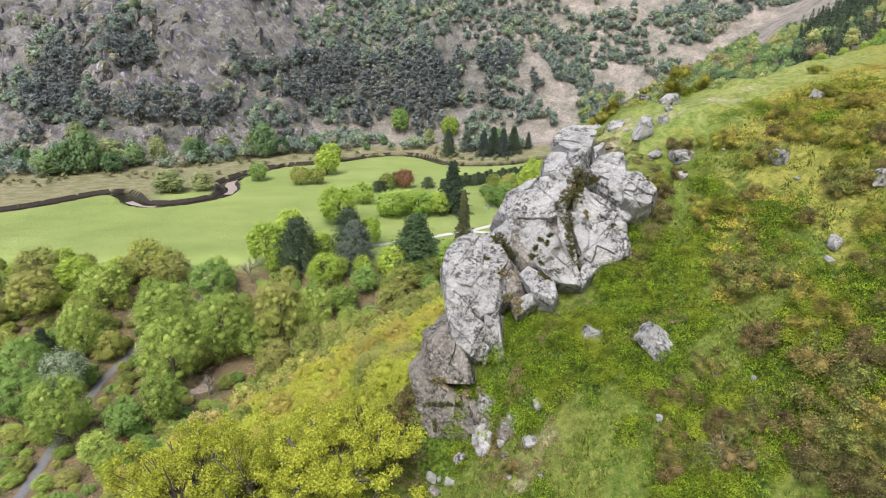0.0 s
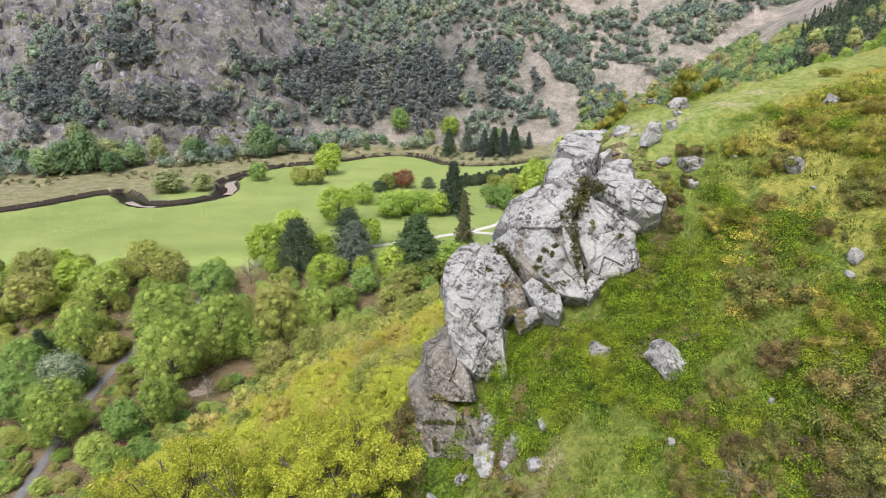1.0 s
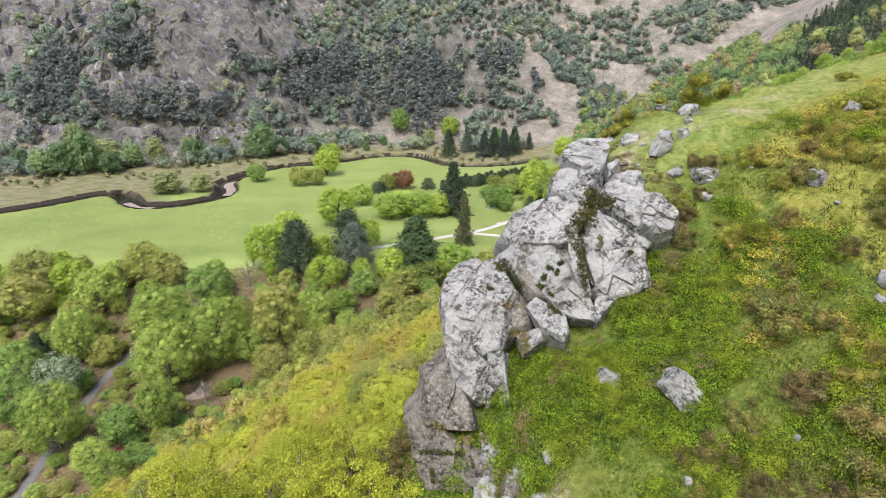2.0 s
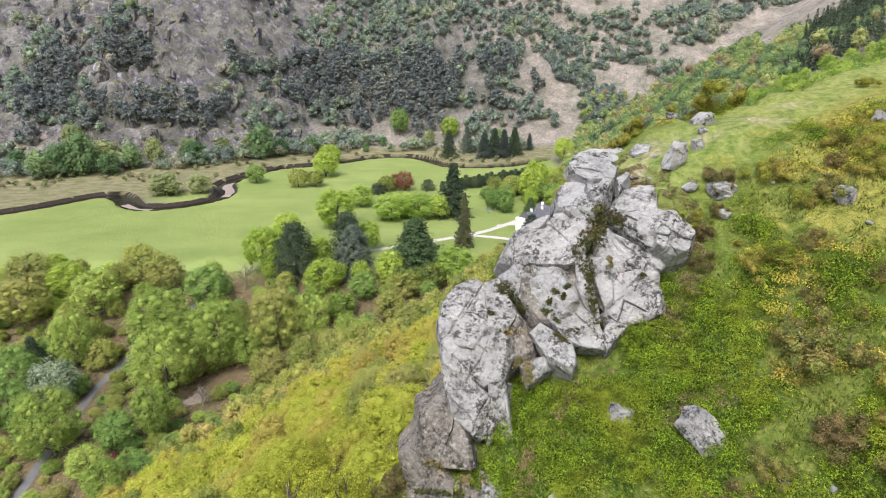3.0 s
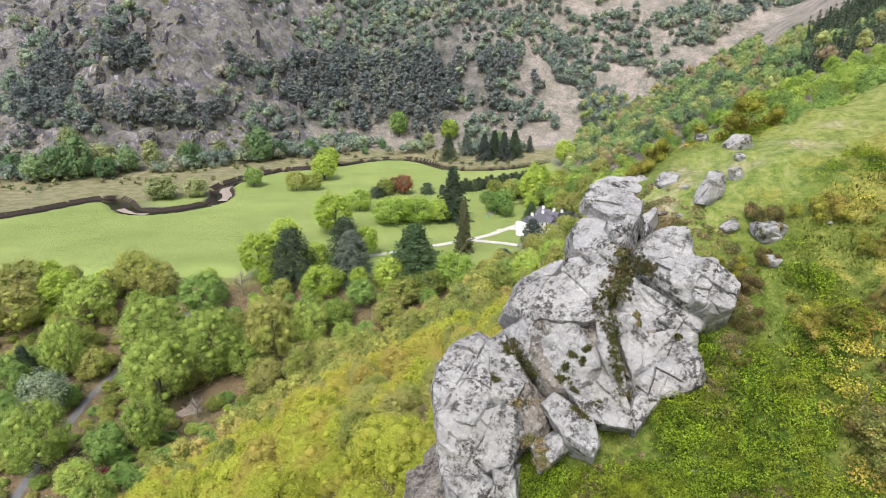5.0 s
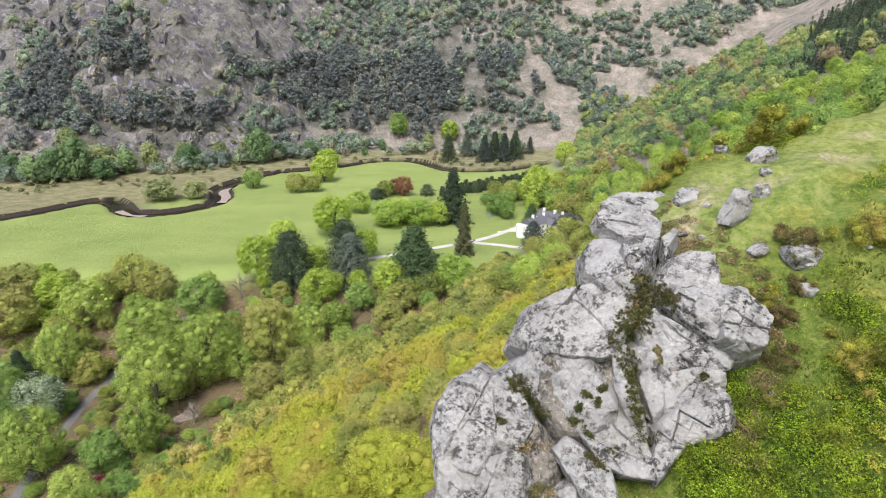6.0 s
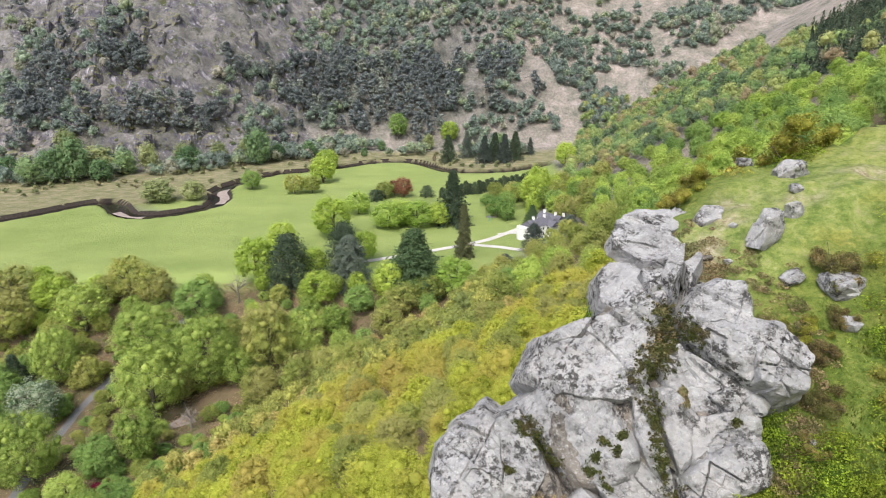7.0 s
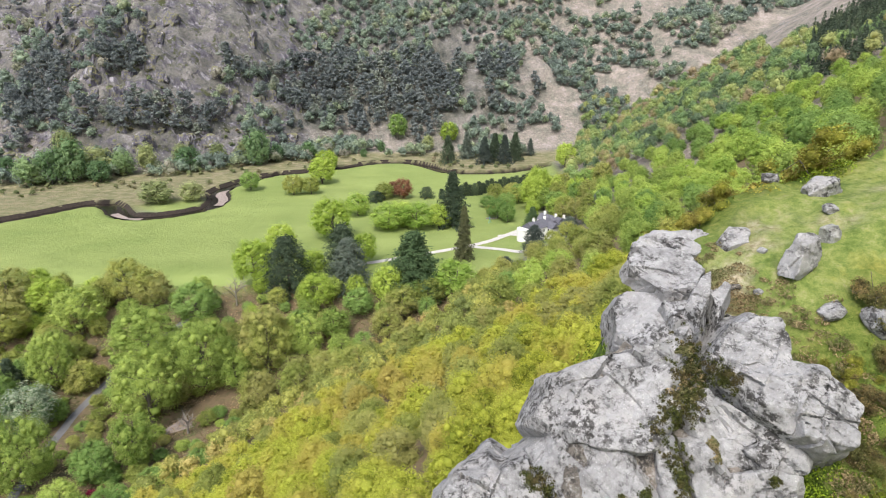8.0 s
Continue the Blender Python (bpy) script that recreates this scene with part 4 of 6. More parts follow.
joint_block((6.38, 30.3, 84.78), (-0.11, 0.08), 2, ((-176, 1.2), (-127, 0.82), (-108, 0.83), (-79, 1.24), (25, 0.86), (43, 0.61), (116, 1.55)), 10, 5)
joint_block((6.86, 30.96, 86.06), (-0.14, -0.03), 2, ((-174, 0.54), (-158, 0.46), (-137, 0.71), (13, 0.37), (15, 0.33), (19, 0.35), (93, 1.53)), 11, 5)
joint_block((7.64, 30.95, 86.23), (0.04, -0.01), 2, ((-169, 0.46), (-161, 0.42), (-159, 0.45), (-11, 0.63), (-8, 0.59), (40, 0.8), (94, 1.35)), 12, 5)
joint_block((8.23, 31.88, 87.22), (-0.19, -0.11), 2.2, ((-146, 0.63), (-131, 0.62), (-74, 1.2), (34, 0.57), (103, 1.42), (177, 0.98)), 13, 5)
# right-hand blocks
joint_block((9.27, 32.34, 89.22), (-0.12, 0.31), 2.8, ((-165, 1.23), (-132, 1.17), (-122, 1.27), (-24, 1.39), (1, 0.99), (12, 1.05), (90, 1.52), (111, 1.39), (149, 1.26)), 14, 6)
joint_block((10.63, 31.3, 88.58), (0.26, 0.26), 2.4, ((-114, 1.18), (-66, 1.15), (-18, 0.93), (43, 0.91), (89, 1.11), (176, 0.87), (178, 0.87)), 15, 6)
joint_block((9.22, 31.44, 87.4), (-0.23, -0.16), 2, ((-153, 0.73), (-131, 0.55), (-92, 0.81), (-32, 1.29), (60, 0.44)), 16, 5)
joint_block((8.84, 29.8, 85.45), (-0.02, 0.02), 2.4, ((-170, 1.31), (-93, 0.91), (-69, 0.64), (-58, 0.75), (29, 1.42), (118, 0.81), (133, 0.76)), 17, 6)
joint_block((8.91, 30.70, 86.27), (-0.13, -0.17), 2.2, ((-63, 0.6), (2, 1.19), (83, 0.79), (103, 0.66), (160, 0.83), (178, 0.95)), 18, 5)
# stacked slabs at the foot
joint_block((5.29, 29.29, 83.76), (-0.31, 0.10), 1.3, ((-147, 0.66), (-112, 0.74), (-23, 1.1), (17, 0.77), (63, 0.69), (143, 1.35)), 19, 6)
joint_block((6.45, 29.37, 84.19), (-0.05, 0.17), 1.3, ((-147, 0.8), (-112, 0.42), (-91, 0.48), (-27, 1.07), (74, 0.32)), 20, 5)
joint_block((7.73, 29.34, 84.38), (0.09, -0.03), 1.4, ((-153, 0.55), (-33, 0.3), (90, 0.56), (169, 0.41)), 21, 5)
joint_block((4.39, 29.16, 82.76), (0.03, 0.06), 1.2, ((-158, 0.64), (-45, 0.42), (14, 0.61), (118, 0.45)), 22, 5)
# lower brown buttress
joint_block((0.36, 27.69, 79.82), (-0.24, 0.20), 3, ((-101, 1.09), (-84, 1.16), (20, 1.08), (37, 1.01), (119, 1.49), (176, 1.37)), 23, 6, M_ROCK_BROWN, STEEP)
joint_block((1.38, 28.34, 81.23), (-0.10, 0.12), 2.6, ((-165, 1.0), (-135, 0.8), (-88, 1.41), (11, 0.9), (34, 0.81), (94, 1.43)), 24, 5, M_ROCK, STEEP)
joint_block((2.75, 28.12, 80.87), (0.07, 0.12), 2, ((-172, 0.45), (-148, 0.56), (-53, 1.13), (11, 0.45), (58, 1.02)), 25, 5, M_ROCK, STEEP)
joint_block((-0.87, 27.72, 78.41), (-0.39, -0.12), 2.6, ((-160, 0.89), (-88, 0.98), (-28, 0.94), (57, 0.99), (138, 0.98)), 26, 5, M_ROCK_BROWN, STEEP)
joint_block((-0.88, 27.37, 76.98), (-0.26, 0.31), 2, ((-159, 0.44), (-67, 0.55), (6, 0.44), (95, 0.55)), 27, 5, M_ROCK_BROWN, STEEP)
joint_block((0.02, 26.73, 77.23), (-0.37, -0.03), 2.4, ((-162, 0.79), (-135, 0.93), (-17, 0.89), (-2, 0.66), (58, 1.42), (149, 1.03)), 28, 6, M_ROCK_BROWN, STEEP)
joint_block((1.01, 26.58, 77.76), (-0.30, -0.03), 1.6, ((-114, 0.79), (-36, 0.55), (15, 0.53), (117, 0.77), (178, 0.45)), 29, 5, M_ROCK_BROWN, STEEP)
joint_block((2.26, 26.05, 78.25), (-0.01, 0.03), 1.2, ((-149, 0.47), (-49, 0.45), (-6, 0.49), (82, 0.51), (175, 0.46)), 30, 5, M_ROCK, STEEP)
joint_block((1.73, 25.93, 77.33), (-0.39, 0.08), 1.4, ((-164, 0.82), (-80, 0.56), (-60, 0.54), (43, 0.87), (120, 0.65)), 31, 5, M_ROCK_BROWN, STEEP)
joint_block((2.70, 25.19, 76.52), (-0.02, 0.00), 1.4, ((-171, 0.63), (-79, 1.11), (-6, 0.51), (34, 0.9), (152, 0.61)), 32, 5, M_ROCK, STEEP)
joint_block((4.62, 25.49, 76.91), (0.54, 0.21), 1.0, ((-156, 0.43), (-75, 0.41), (14, 0.44), (102, 0.41)), 33, 5, M_ROCK, STEEP)
# the head of the crag, flat-lying slabs
joint_block((8.25, 37.4, 90.3), (0.00, 0.00), 0.8, ((-152, 1.1), (-91, 1.25), (-43, 1.25), (9, 1.3), (67, 1.1), (123, 1.3), (175, 1.2)), 34, 6, M_ROCK, FLAT, 3)
joint_block((9.45, 39.1, 90.62), (0.00, 0.00), 0.7, ((-117, 0.75), (-75, 0.85), (21, 1.6), (84, 0.9), (128, 1.3)), 35, 5, M_ROCK, FLAT, 3)
joint_block((11.1, 38.4, 91.15), (0.00, 0.00), 0.8, ((-80, 0.53), (-28, 0.53), (68, 0.64), (128, 0.46), (174, 0.6)), 36, 5, M_ROCK, FLAT, 3)
joint_block((8.60, 35.08, 90.35), (0.00, 0.00), 1.2, ((-176, 0.69), (-40, 0.31), (-27, 0.31), (124, 0.41), (136, 0.3)), 37, 5, M_ROCK, FLAT, 3)
joint_block((7.94, 35.00, 89.73), (0.00, 0.00), 1.2, ((-178, 0.42), (-90, 0.49), (-15, 0.41), (84, 0.5)), 38, 5, M_ROCK, FLAT, 3)
joint_block((9.38, 35.37, 90.21), (0.00, 0.00), 0.8, ((-42, 0.23), (1, 0.51), (125, 0.27), (174, 0.45)), 39, 5, M_ROCK, FLAT, 3)
# the foot of the brown buttress and the broken blocks beside it
joint_block((0.45, 26.25, 76.5), (-0.10, -0.20), 1.8, ((-160, 0.85), (-80, 0.65), (10, 0.65), (95, 0.75)), 140, 5, M_ROCK_BROWN, STEEP)
joint_block((-0.55, 26.6, 76.4), (-0.30, 0.10), 1.8, ((-150, 0.45), (-70, 0.6), (20, 0.5), (110, 0.6)), 141, 5, M_ROCK_BROWN, STEEP)
joint_block((1.35, 25.95, 76.35), (0.10, -0.15), 1.2, ((-170, 0.45), (-95, 0.4), (0, 0.5), (80, 0.35)), 142, 5, M_ROCK_BROWN, STEEP)
joint_block((1.75, 26.3, 78.0), (0.20, 0.10), 1.0, ((-165, 0.4), (-90, 0.35), (5, 0.4), (100, 0.4)), 143, 5, M_ROCK_BROWN, STEEP)
joint_block((3.35, 25.5, 77.5), (0.25, 0.00), 1.0, ((-165, 0.45), (-80, 0.4), (15, 0.5), (100, 0.35)), 144, 5, M_ROCK, STEEP)
brng = np.random.default_rng(19)
for k in range(14):
    x, y = brng.uniform(1.7, 3.9), brng.uniform(24.3, 25.7)
    w = brng.uniform(0.2, 0.42)
    joint_block((x, y, ground_at(x, y) + 0.3), tuple(brng.normal(0, 0.3, 2)), 0.9, tuple((a + brng.uniform(-25, 25), w * brng.uniform(0.7, 1.3)) for a in range(-180, 180, 72)), 160 + k, 4, M_ROCK if k % 3 else M_ROCK_BROWN, STEEP)


def leaf_cushion(rng, x, y, z, rx, ry, rz, n, size, flat=0.5):
    """Places and outward ways over a low dome."""
    d = rng.normal(size=(n, 3))
    d[:, 2] = np.abs(d[:, 2])
    d /= np.linalg.norm(d, axis=1, keepdims=True)
    p = np.array((x, y, z)) + d * np.array((rx, ry, rz)) * (1 - 0.3 * rng.random((n, 1)) ** 2)
    return p, d


def crag_tree():
    """The crag's surface, for things that cling to it."""
    verts, faces = [], []
    for ob in crag.children:
        base = len(verts)
        verts += [v.co + ob.location for v in ob.data.vertices]
        faces += [[i + base for i in p.vertices] for p in ob.data.polygons]
    return BVHTree.FromPolygons(verts, faces)


CLING = crag_tree()
OUT = Euler([radians(a) for a in FACE]).to_matrix() @ Vector((0, 0, 1))


def moss(line, width, seed, mat, name="moss_cushion", label="dark brown-green moss in a gully", size=0.032, thick=0.09):
    """A ragged streak of cushions that follows a line over the rock."""
    rng = np.random.default_rng(seed)
    pts = np.array(line, float)
    legs = np.linalg.norm(np.diff(pts, axis=0), axis=1) if len(pts) > 1 else np.array([0.0])
    total = float(legs.sum())
    P, D = [], []
    for k in range(int(10 + (total + width) * max(width, 0.2) * 130)):
        at = rng.uniform(0, total) if total else 0.0
        j = 0
        while j < len(legs) - 1 and at > legs[j]:
            at -= legs[j]
            j += 1
        q = pts[j] + (pts[min(j + 1, len(pts) - 1)] - pts[j]) * (at / max(legs[j], 1e-6))
        q = q + rng.normal(0, 0.32 * width, 3)
        hit = CLING.ray_cast(Vector(q) + OUT * 1.2, -OUT, 3.0)
        if hit[0] is None or value_noise(np.array([[q[0] * 2.6, q[1] * 2.6, q[2] * 2.6]]), seed)[0] < -0.3:
            continue
        r = rng.uniform(0.05, 0.15)
        n = 26
        d = rng.normal(size=(n, 3))
        d += np.array(OUT) * 0.9
        d /= np.linalg.norm(d, axis=1, keepdims=True)
        P.append(np.array(hit[0]) + d * np.array((r, r, r * 0.8)) * (thick / 0.09))
        D.append(d)
    if not P:
        return
    v, f = cards(rng, np.concatenate(P), np.concatenate(D), size, 0.2, 0.5, 0.7, True)
    ob = put(name, mesh_from(name, v, f, mat), crag, label)
    ob["kind"] = "stuff"


MOSS_LINES = (
    (((7.65, 33.5, 89.4), (7.76, 33.0, 89.1), (7.75, 32.5, 88.7)), 0.4), (((7.8, 32.9, 88.3), (7.4, 32.4, 87.9), (6.9, 32.1, 87.6), (6.8, 32.1, 87.2)), 0.4),
    (((7.95, 32.5, 89.0), (8.4, 32.45, 88.9), (8.58, 32.3, 88.6)), 0.2), (((6.95, 31.9, 86.9), (7.1, 31.9, 86.4), (7.02, 31.0, 85.8), (7.23, 30.5, 84.9), (7.5, 30.2, 84.3)), 0.27),
    (((3.2, 32.3, 85.8), (3.25, 31.6, 85.7), (3.6, 31.3, 85.3), (4.1, 30.5, 85.2)), 0.22), (((4.7, 30.5, 85.3), (4.95, 30.3, 85.2), (5.2, 30.0, 84.95), (5.6, 29.8, 84.85), (6.2, 29.5, 84.6)), 0.17),
    (((5.2, 29.45, 84.55), (5.5, 29.2, 84.35), (5.8, 29.05, 84.2)), 0.14), (((2.8, 31.7, 86.0), (2.95, 31.6, 85.9)), 0.2),
    (((-1.2, 26.9, 77.9), (-0.4, 26.6, 78.2), (0.4, 26.3, 78.3), (1.1, 26.0, 78.4)), 0.1), (((0.8, 26.6, 79.6), (0.85, 26.2, 78.6), (0.8, 25.9, 77.6)), 0.08), (((-0.5, 26.4, 77.4), (-0.4, 26.2, 76.6)), 0.08),
)
for i, (line, width) in enumerate(MOSS_LINES):
    moss(line, (2.1 if i < 3 else 1.5) * width, 300 + i, M_MOSS)
for i, p in enumerate(((5.03, 30.44, 85.66), (5.67, 30.39, 85.96), (5.88, 30.72, 86.26), (5.35, 30.69, 86.06), (6.73, 32.1, 86.2), (9.34, 30.9, 86.6), (2.42, 31.05, 84.7), (4.2, 30.4, 85.0))):
    moss((p,), 0.24, 330 + i, M_MOSS)
# dead grass and earth on ledges
for i, (line, width) in enumerate(((((3.0, 30.1, 84.2), (3.6, 30.3, 84.2), (4.3, 30.2, 84.3)), 0.3), (((7.9, 33.6, 89.3), (7.8, 32.9, 88.7), (7.3, 32.5, 88.0)), 0.5), (((8.0, 31.9, 87.2), (8.0, 31.4, 86.8)), 0.12), (((3.3, 29.2, 83.0), (3.9, 29.3, 83.2), (4.1, 28.6, 82.4)), 0.35), (((-0.6, 27.3, 79.2), (0.9, 26.4, 79.0), (1.9, 26.2, 79.2)), 0.3))):
    moss(line, width, 350 + i, M_STRAW, "dead_grass", "brown dead grass on a rock ledge", 0.04)



# ---- loose boulders and stones on the turf ----
def boulder(x, y, size, turn, seed, label, sink=0.3, level=4, mat=None, name="boulder"):
    size = tuple(0.86 * q for q in size)
    ob = new(name, boulder_mesh(seed, size, turn, level, mat, 14, 0.014, 0.01, pieces=9, broken=0.6))
    ob.location = (x, y, ground_at(x, y) + size[2] * (0.5 - sink))
    return tagged(ob, label, name, "boulders on the hillside" if name == "boulder" else "small stones in the turf")


boulder(12.2, 36.2, (1.05, 0.95, 1.9), (-8, 14, 25), 41, "tall pale grey boulder standing upright on the turf", 0.24, 5)
boulder(13.8, 33.9, (1.5, 1.2, 0.9), (12, 0, 10), 42, "flat pale boulder sunk among dark heather", 0.3)
boulder(17.9, 31.1, (1.2, 0.9, 1.0), (0, 10, 40), 43, "rounded grey boulder beside a heather clump", 0.3)
boulder(10.15, 24.6, (2.6, 1.35, 1.05), (0, 40, -35), 44, "long pale slab of rock with dark streaks, leaning among bilberry", 0.2, 5)
boulder(15.1, 40.4, (1.5, 1.0, 0.9), (10, -18, 15), 45, "pointed grey boulder on the edge of the spur", 0.25)
boulder(13.8, 37.3, (0.8, 0.7, 0.8), (0, 0, 30), 46, "small rounded grey boulder beside the worn path", 0.25)
boulder(20.6, 27.2, (1.0, 0.8, 1.1), (0, 10, 60), 47, "upright grey boulder in heather", 0.25)
boulder(7.5, 26.5, (1.2, 0.8, 0.85), (0, 20, 0), 48, "whitish stone half hidden in bilberry", 0.0)
boulder(22.1, 35.9, (0.7, 0.6, 0.7), (0, 20, 0), 49, "small leaning grey boulder in yellow heath", 0.3)
boulder(14.0, 42.0, (0.9, 0.7, 0.6), (0, 5, 50), 50, "low grey boulder on the brow of the spur", 0.3)
STONES = [(18.1, 32.8, 0.5), (17.8, 25.3, 0.75), (11.6, 30.4, 0.4), (15.4, 22.0, 0.45), (11.9, 22.3, 0.45), (13.1, 21.6, 0.3), (9.4, 21.7, 0.35), (4.7, 24.8, 0.65), (3.9, 24.6, 0.35), (4.2, 23.5, 0.7), (0.9, 25.2, 0.75), (-0.6, 24.9, 0.7), (-0.4, 24.1, 0.65), (0.35, 24.3, 0.55), (-2.9, 23.6, 0.9), (-0.2, 24.7, 0.35), (3.1, 23.0, 0.35), (13.5, 32.7, 0.55)]
STONES += [(9.5, 35.2, 0.4), (9.9, 35.7, 0.3), (9.2, 35.9, 0.35), (10.6, 35.2, 0.25), (10.9, 36.0, 0.3), (9.7, 36.5, 0.45), (10.9, 34.3, 0.35), (11.7, 38.9, 0.35), (14.5, 38.6, 0.5), (18.0, 29.4, 0.3), (11.5, 25.3, 0.3), (3.1, 22.5, 0.3), (4.4, 21.6, 0.3), (12.5, 34.6, 0.8), (10.3, 36.4, 0.45), (10.9, 33.9, 0.5), (11.6, 37.4, 0.3), (8.4, 24.0, 0.3), (3.0, 23.9, 0.4), (17.2, 24.6, 0.4), (16.0, 33.6, 0.25), (9.0, 27.4, 0.25)]
for i, (x, y, w) in enumerate(STONES):
    w = 1.2 * w
    boulder(x, y, (w, w * (0.6 + 0.3 * ((i * 7) % 5) / 4), w * (0.45 + 0.3 * ((i * 3) % 4) / 3)), (10 * (i % 3), 12 * ((i * 5) % 4) - 18, i * 41), 60 + i, "small pale quartzite stone lying in the turf", 0.3, 3, M_ROCK if i % 4 else M_ROCK_BROWN, "stone")


# ---- low plants of the hillside ----
def turf_mask(x, y):
    e, _ = line_distance(x, y, SPUR_EDGE)
    return e


def on_turf(rng, n, x0, x1, y0, y1, edge=0.4):
    x, y = rng.uniform(x0, x1, n), rng.uniform(y0, y1, n)
    keep = turf_mask(x, y) > edge
    return x[keep], y[keep]


def build_bilberry():
    """Mats of bright green bilberry in low uneven mounds."""
    rng = np.random.default_rng(71)
    P, D = [], []
    x, y = on_turf(rng, 5600, 0.5, 27, 15, 44)
    keep = bilberry_cover(x, y) > 0.0
    x, y = x[keep], y[keep]
    z = land(x, y)
    swell = np.clip(0.34 * fbm2(x, y, 1.5, 2, 73), -0.05, 0.4)
    for a, b, c, lump in zip(x, y, z, swell):
        r = rng.uniform(0.25, 0.75)
        dist = math.hypot(a, b - 8)
        n = int(330 * r * r / 0.3 * min(1.2, (22 / dist) ** 2))
        p, d = leaf_cushion(rng, a, b, c - 0.05 + lump, r, r, r * rng.uniform(0.45, 0.95), max(12, n), 0.05)
        P.append(p)
        D.append(d)
    P, D = np.concatenate(P), np.concatenate(D)
    v, f = cards(rng, P, D, 0.033, 0.4, 0.5, 0.9, True)
    return tagged(put("bilberry", mesh_from("bilberry", v, f, M_BILBERRY)), "bright green bilberry mats covering the slope beside the crag", "shrub", kind="stuff")


def build_grass():
    """Short rough hill grass."""
    rng = np.random.default_rng(81)
    x, y = on_turf(rng, 260000, -5, 30, 14, 46, -0.5)
    near = rng.random(len(x)) < np.clip((26 / np.hypot(x, y - 6)) ** 2, 0.12, 1)
    way = np.abs(line_distance(x, y, PATH_LINE)[0])
    near &= rng.random(len(x)) > 1.02 * smooth((4.6 - way) / 1.5)
    x, y = x[near], y[near]
    z = land(x, y)
    n = len(x)
    h = rng.uniform(0.04, 0.12, n) * (1 + 1.3 * np.clip(fbm2(x, y, 0.7, 3, 83), -0.5, 1))
    a = rng.uniform(0, 6.283, n)
    w = rng.uniform(0.02, 0.05, n)
    bx, by = np.cos(a) * w, np.sin(a) * w
    lx, ly = rng.normal(0, 0.07, n), rng.normal(0, 0.07, n)
    v = np.empty((n, 3, 3))
    v[:, 0] = np.stack([x - bx, y - by, z - 0.02], 1)
    v[:, 1] = np.stack([x + bx, y + by, z - 0.02], 1)
    v[:, 2] = np.stack([x + lx, y + ly, z + h], 1)
    return tagged(put("hill_grass", mesh_from("hill_grass", v.reshape(-1, 3), np.arange(3 * n).reshape(-1, 3), M_GRASS)), "short rough yellow-green hill grass on the spur", "grass", kind="stuff")


def build_heath_mats():
    """Low rust and yellow heath in flat mats, over the upper turf."""
    rng = np.random.default_rng(75)
    x, y = on_turf(rng, 5200, 13, 34, 15, 58, 0.8)
    way = np.abs(line_distance(x, y, PATH_LINE)[0])
    keep = (fbm2(x, y, 2.6, 4, 76) + 0.5 * smooth((x - 15) / 9) > 0.33) & (way > 3.4) & (bilberry_cover(x, y) < 0.15)
    x, y = x[keep], y[keep]
    z = land(x, y)
    P, D = [], []
    for a, b, c in zip(x, y, z):
        r = rng.uniform(0.25, 0.7)
        n = max(12, int(170 * r * r / 0.3 * min(1.2, (24 / math.hypot(a, b - 8)) ** 2)))
        p, d = leaf_cushion(rng, a, b, c - 0.05, r, r, r * rng.uniform(0.25, 0.5), n, 0.05)
        P.append(p)
        D.append(d)
    v, f = cards(rng, np.concatenate(P), np.concatenate(D), 0.045, 0.3, 0.5, 0.8, True)
    return tagged(put("heath_mats", mesh_from("heath_mats", v, f, M_HEATH)), "low rusty and yellow heath mats over the upper turf", "heath", kind="stuff")


def build_straw():
    """Brown dead grass and old heather along the edges of the crag."""
    rng = np.random.default_rng(78)
    P, D = [], []
    for line, n, wide in (([(12.2, 33.6), (12.1, 32.9), (11.9, 31.6), (11.6, 30.8), (11.0, 30.1), (10.2, 29.4)], 150, 0.3), ([(7.6, 28.6), (6.2, 28.0), (4.6, 27.6), (3.6, 26.6), (3.0, 25.2), (2.4, 24.2)], 170, 0.35), ([(-1.0, 29.0), (-1.8, 27.5), (-2.2, 26.0), (-1.5, 24.6)], 120, 0.5), ([(9.6, 37.6), (10.6, 35.6), (11.4, 34.6)], 110, 0.5), ([(9.0, 25.6), (10.0, 25.9), (11.0, 25.6)], 40, 0.25), ([(2.4, 23.6), (3.8, 22.8), (5.2, 22.2)], 60, 0.6), ([(-1.6, 29.4), (-2.6, 28.4), (-3.4, 27.2)], 130, 0.7)):
        way = np.array(curve_through(line, 0.1))
        at = way[rng.integers(0, len(way), n)] + rng.normal(0, wide, (n, 2))
        for a, b in at:
            r = rng.uniform(0.12, 0.34)
            p, d = leaf_cushion(rng, a, b, ground_at(a, b) - 0.03, r, r, r * 0.6, 110, 0.05)
            P.append(p)
            D.append(d)
    v, f = cards(rng, np.concatenate(P), np.concatenate(D), 0.045, 0.2, 0.7, 0.4, True)
    return tagged(put("dead_grass", mesh_from("dead_grass", v, f, M_STRAW)), "brown dead grass and old heather along the crag", "grass", kind="stuff")


build_straw()
build_bilberry()
build_heath_mats()
build_grass()


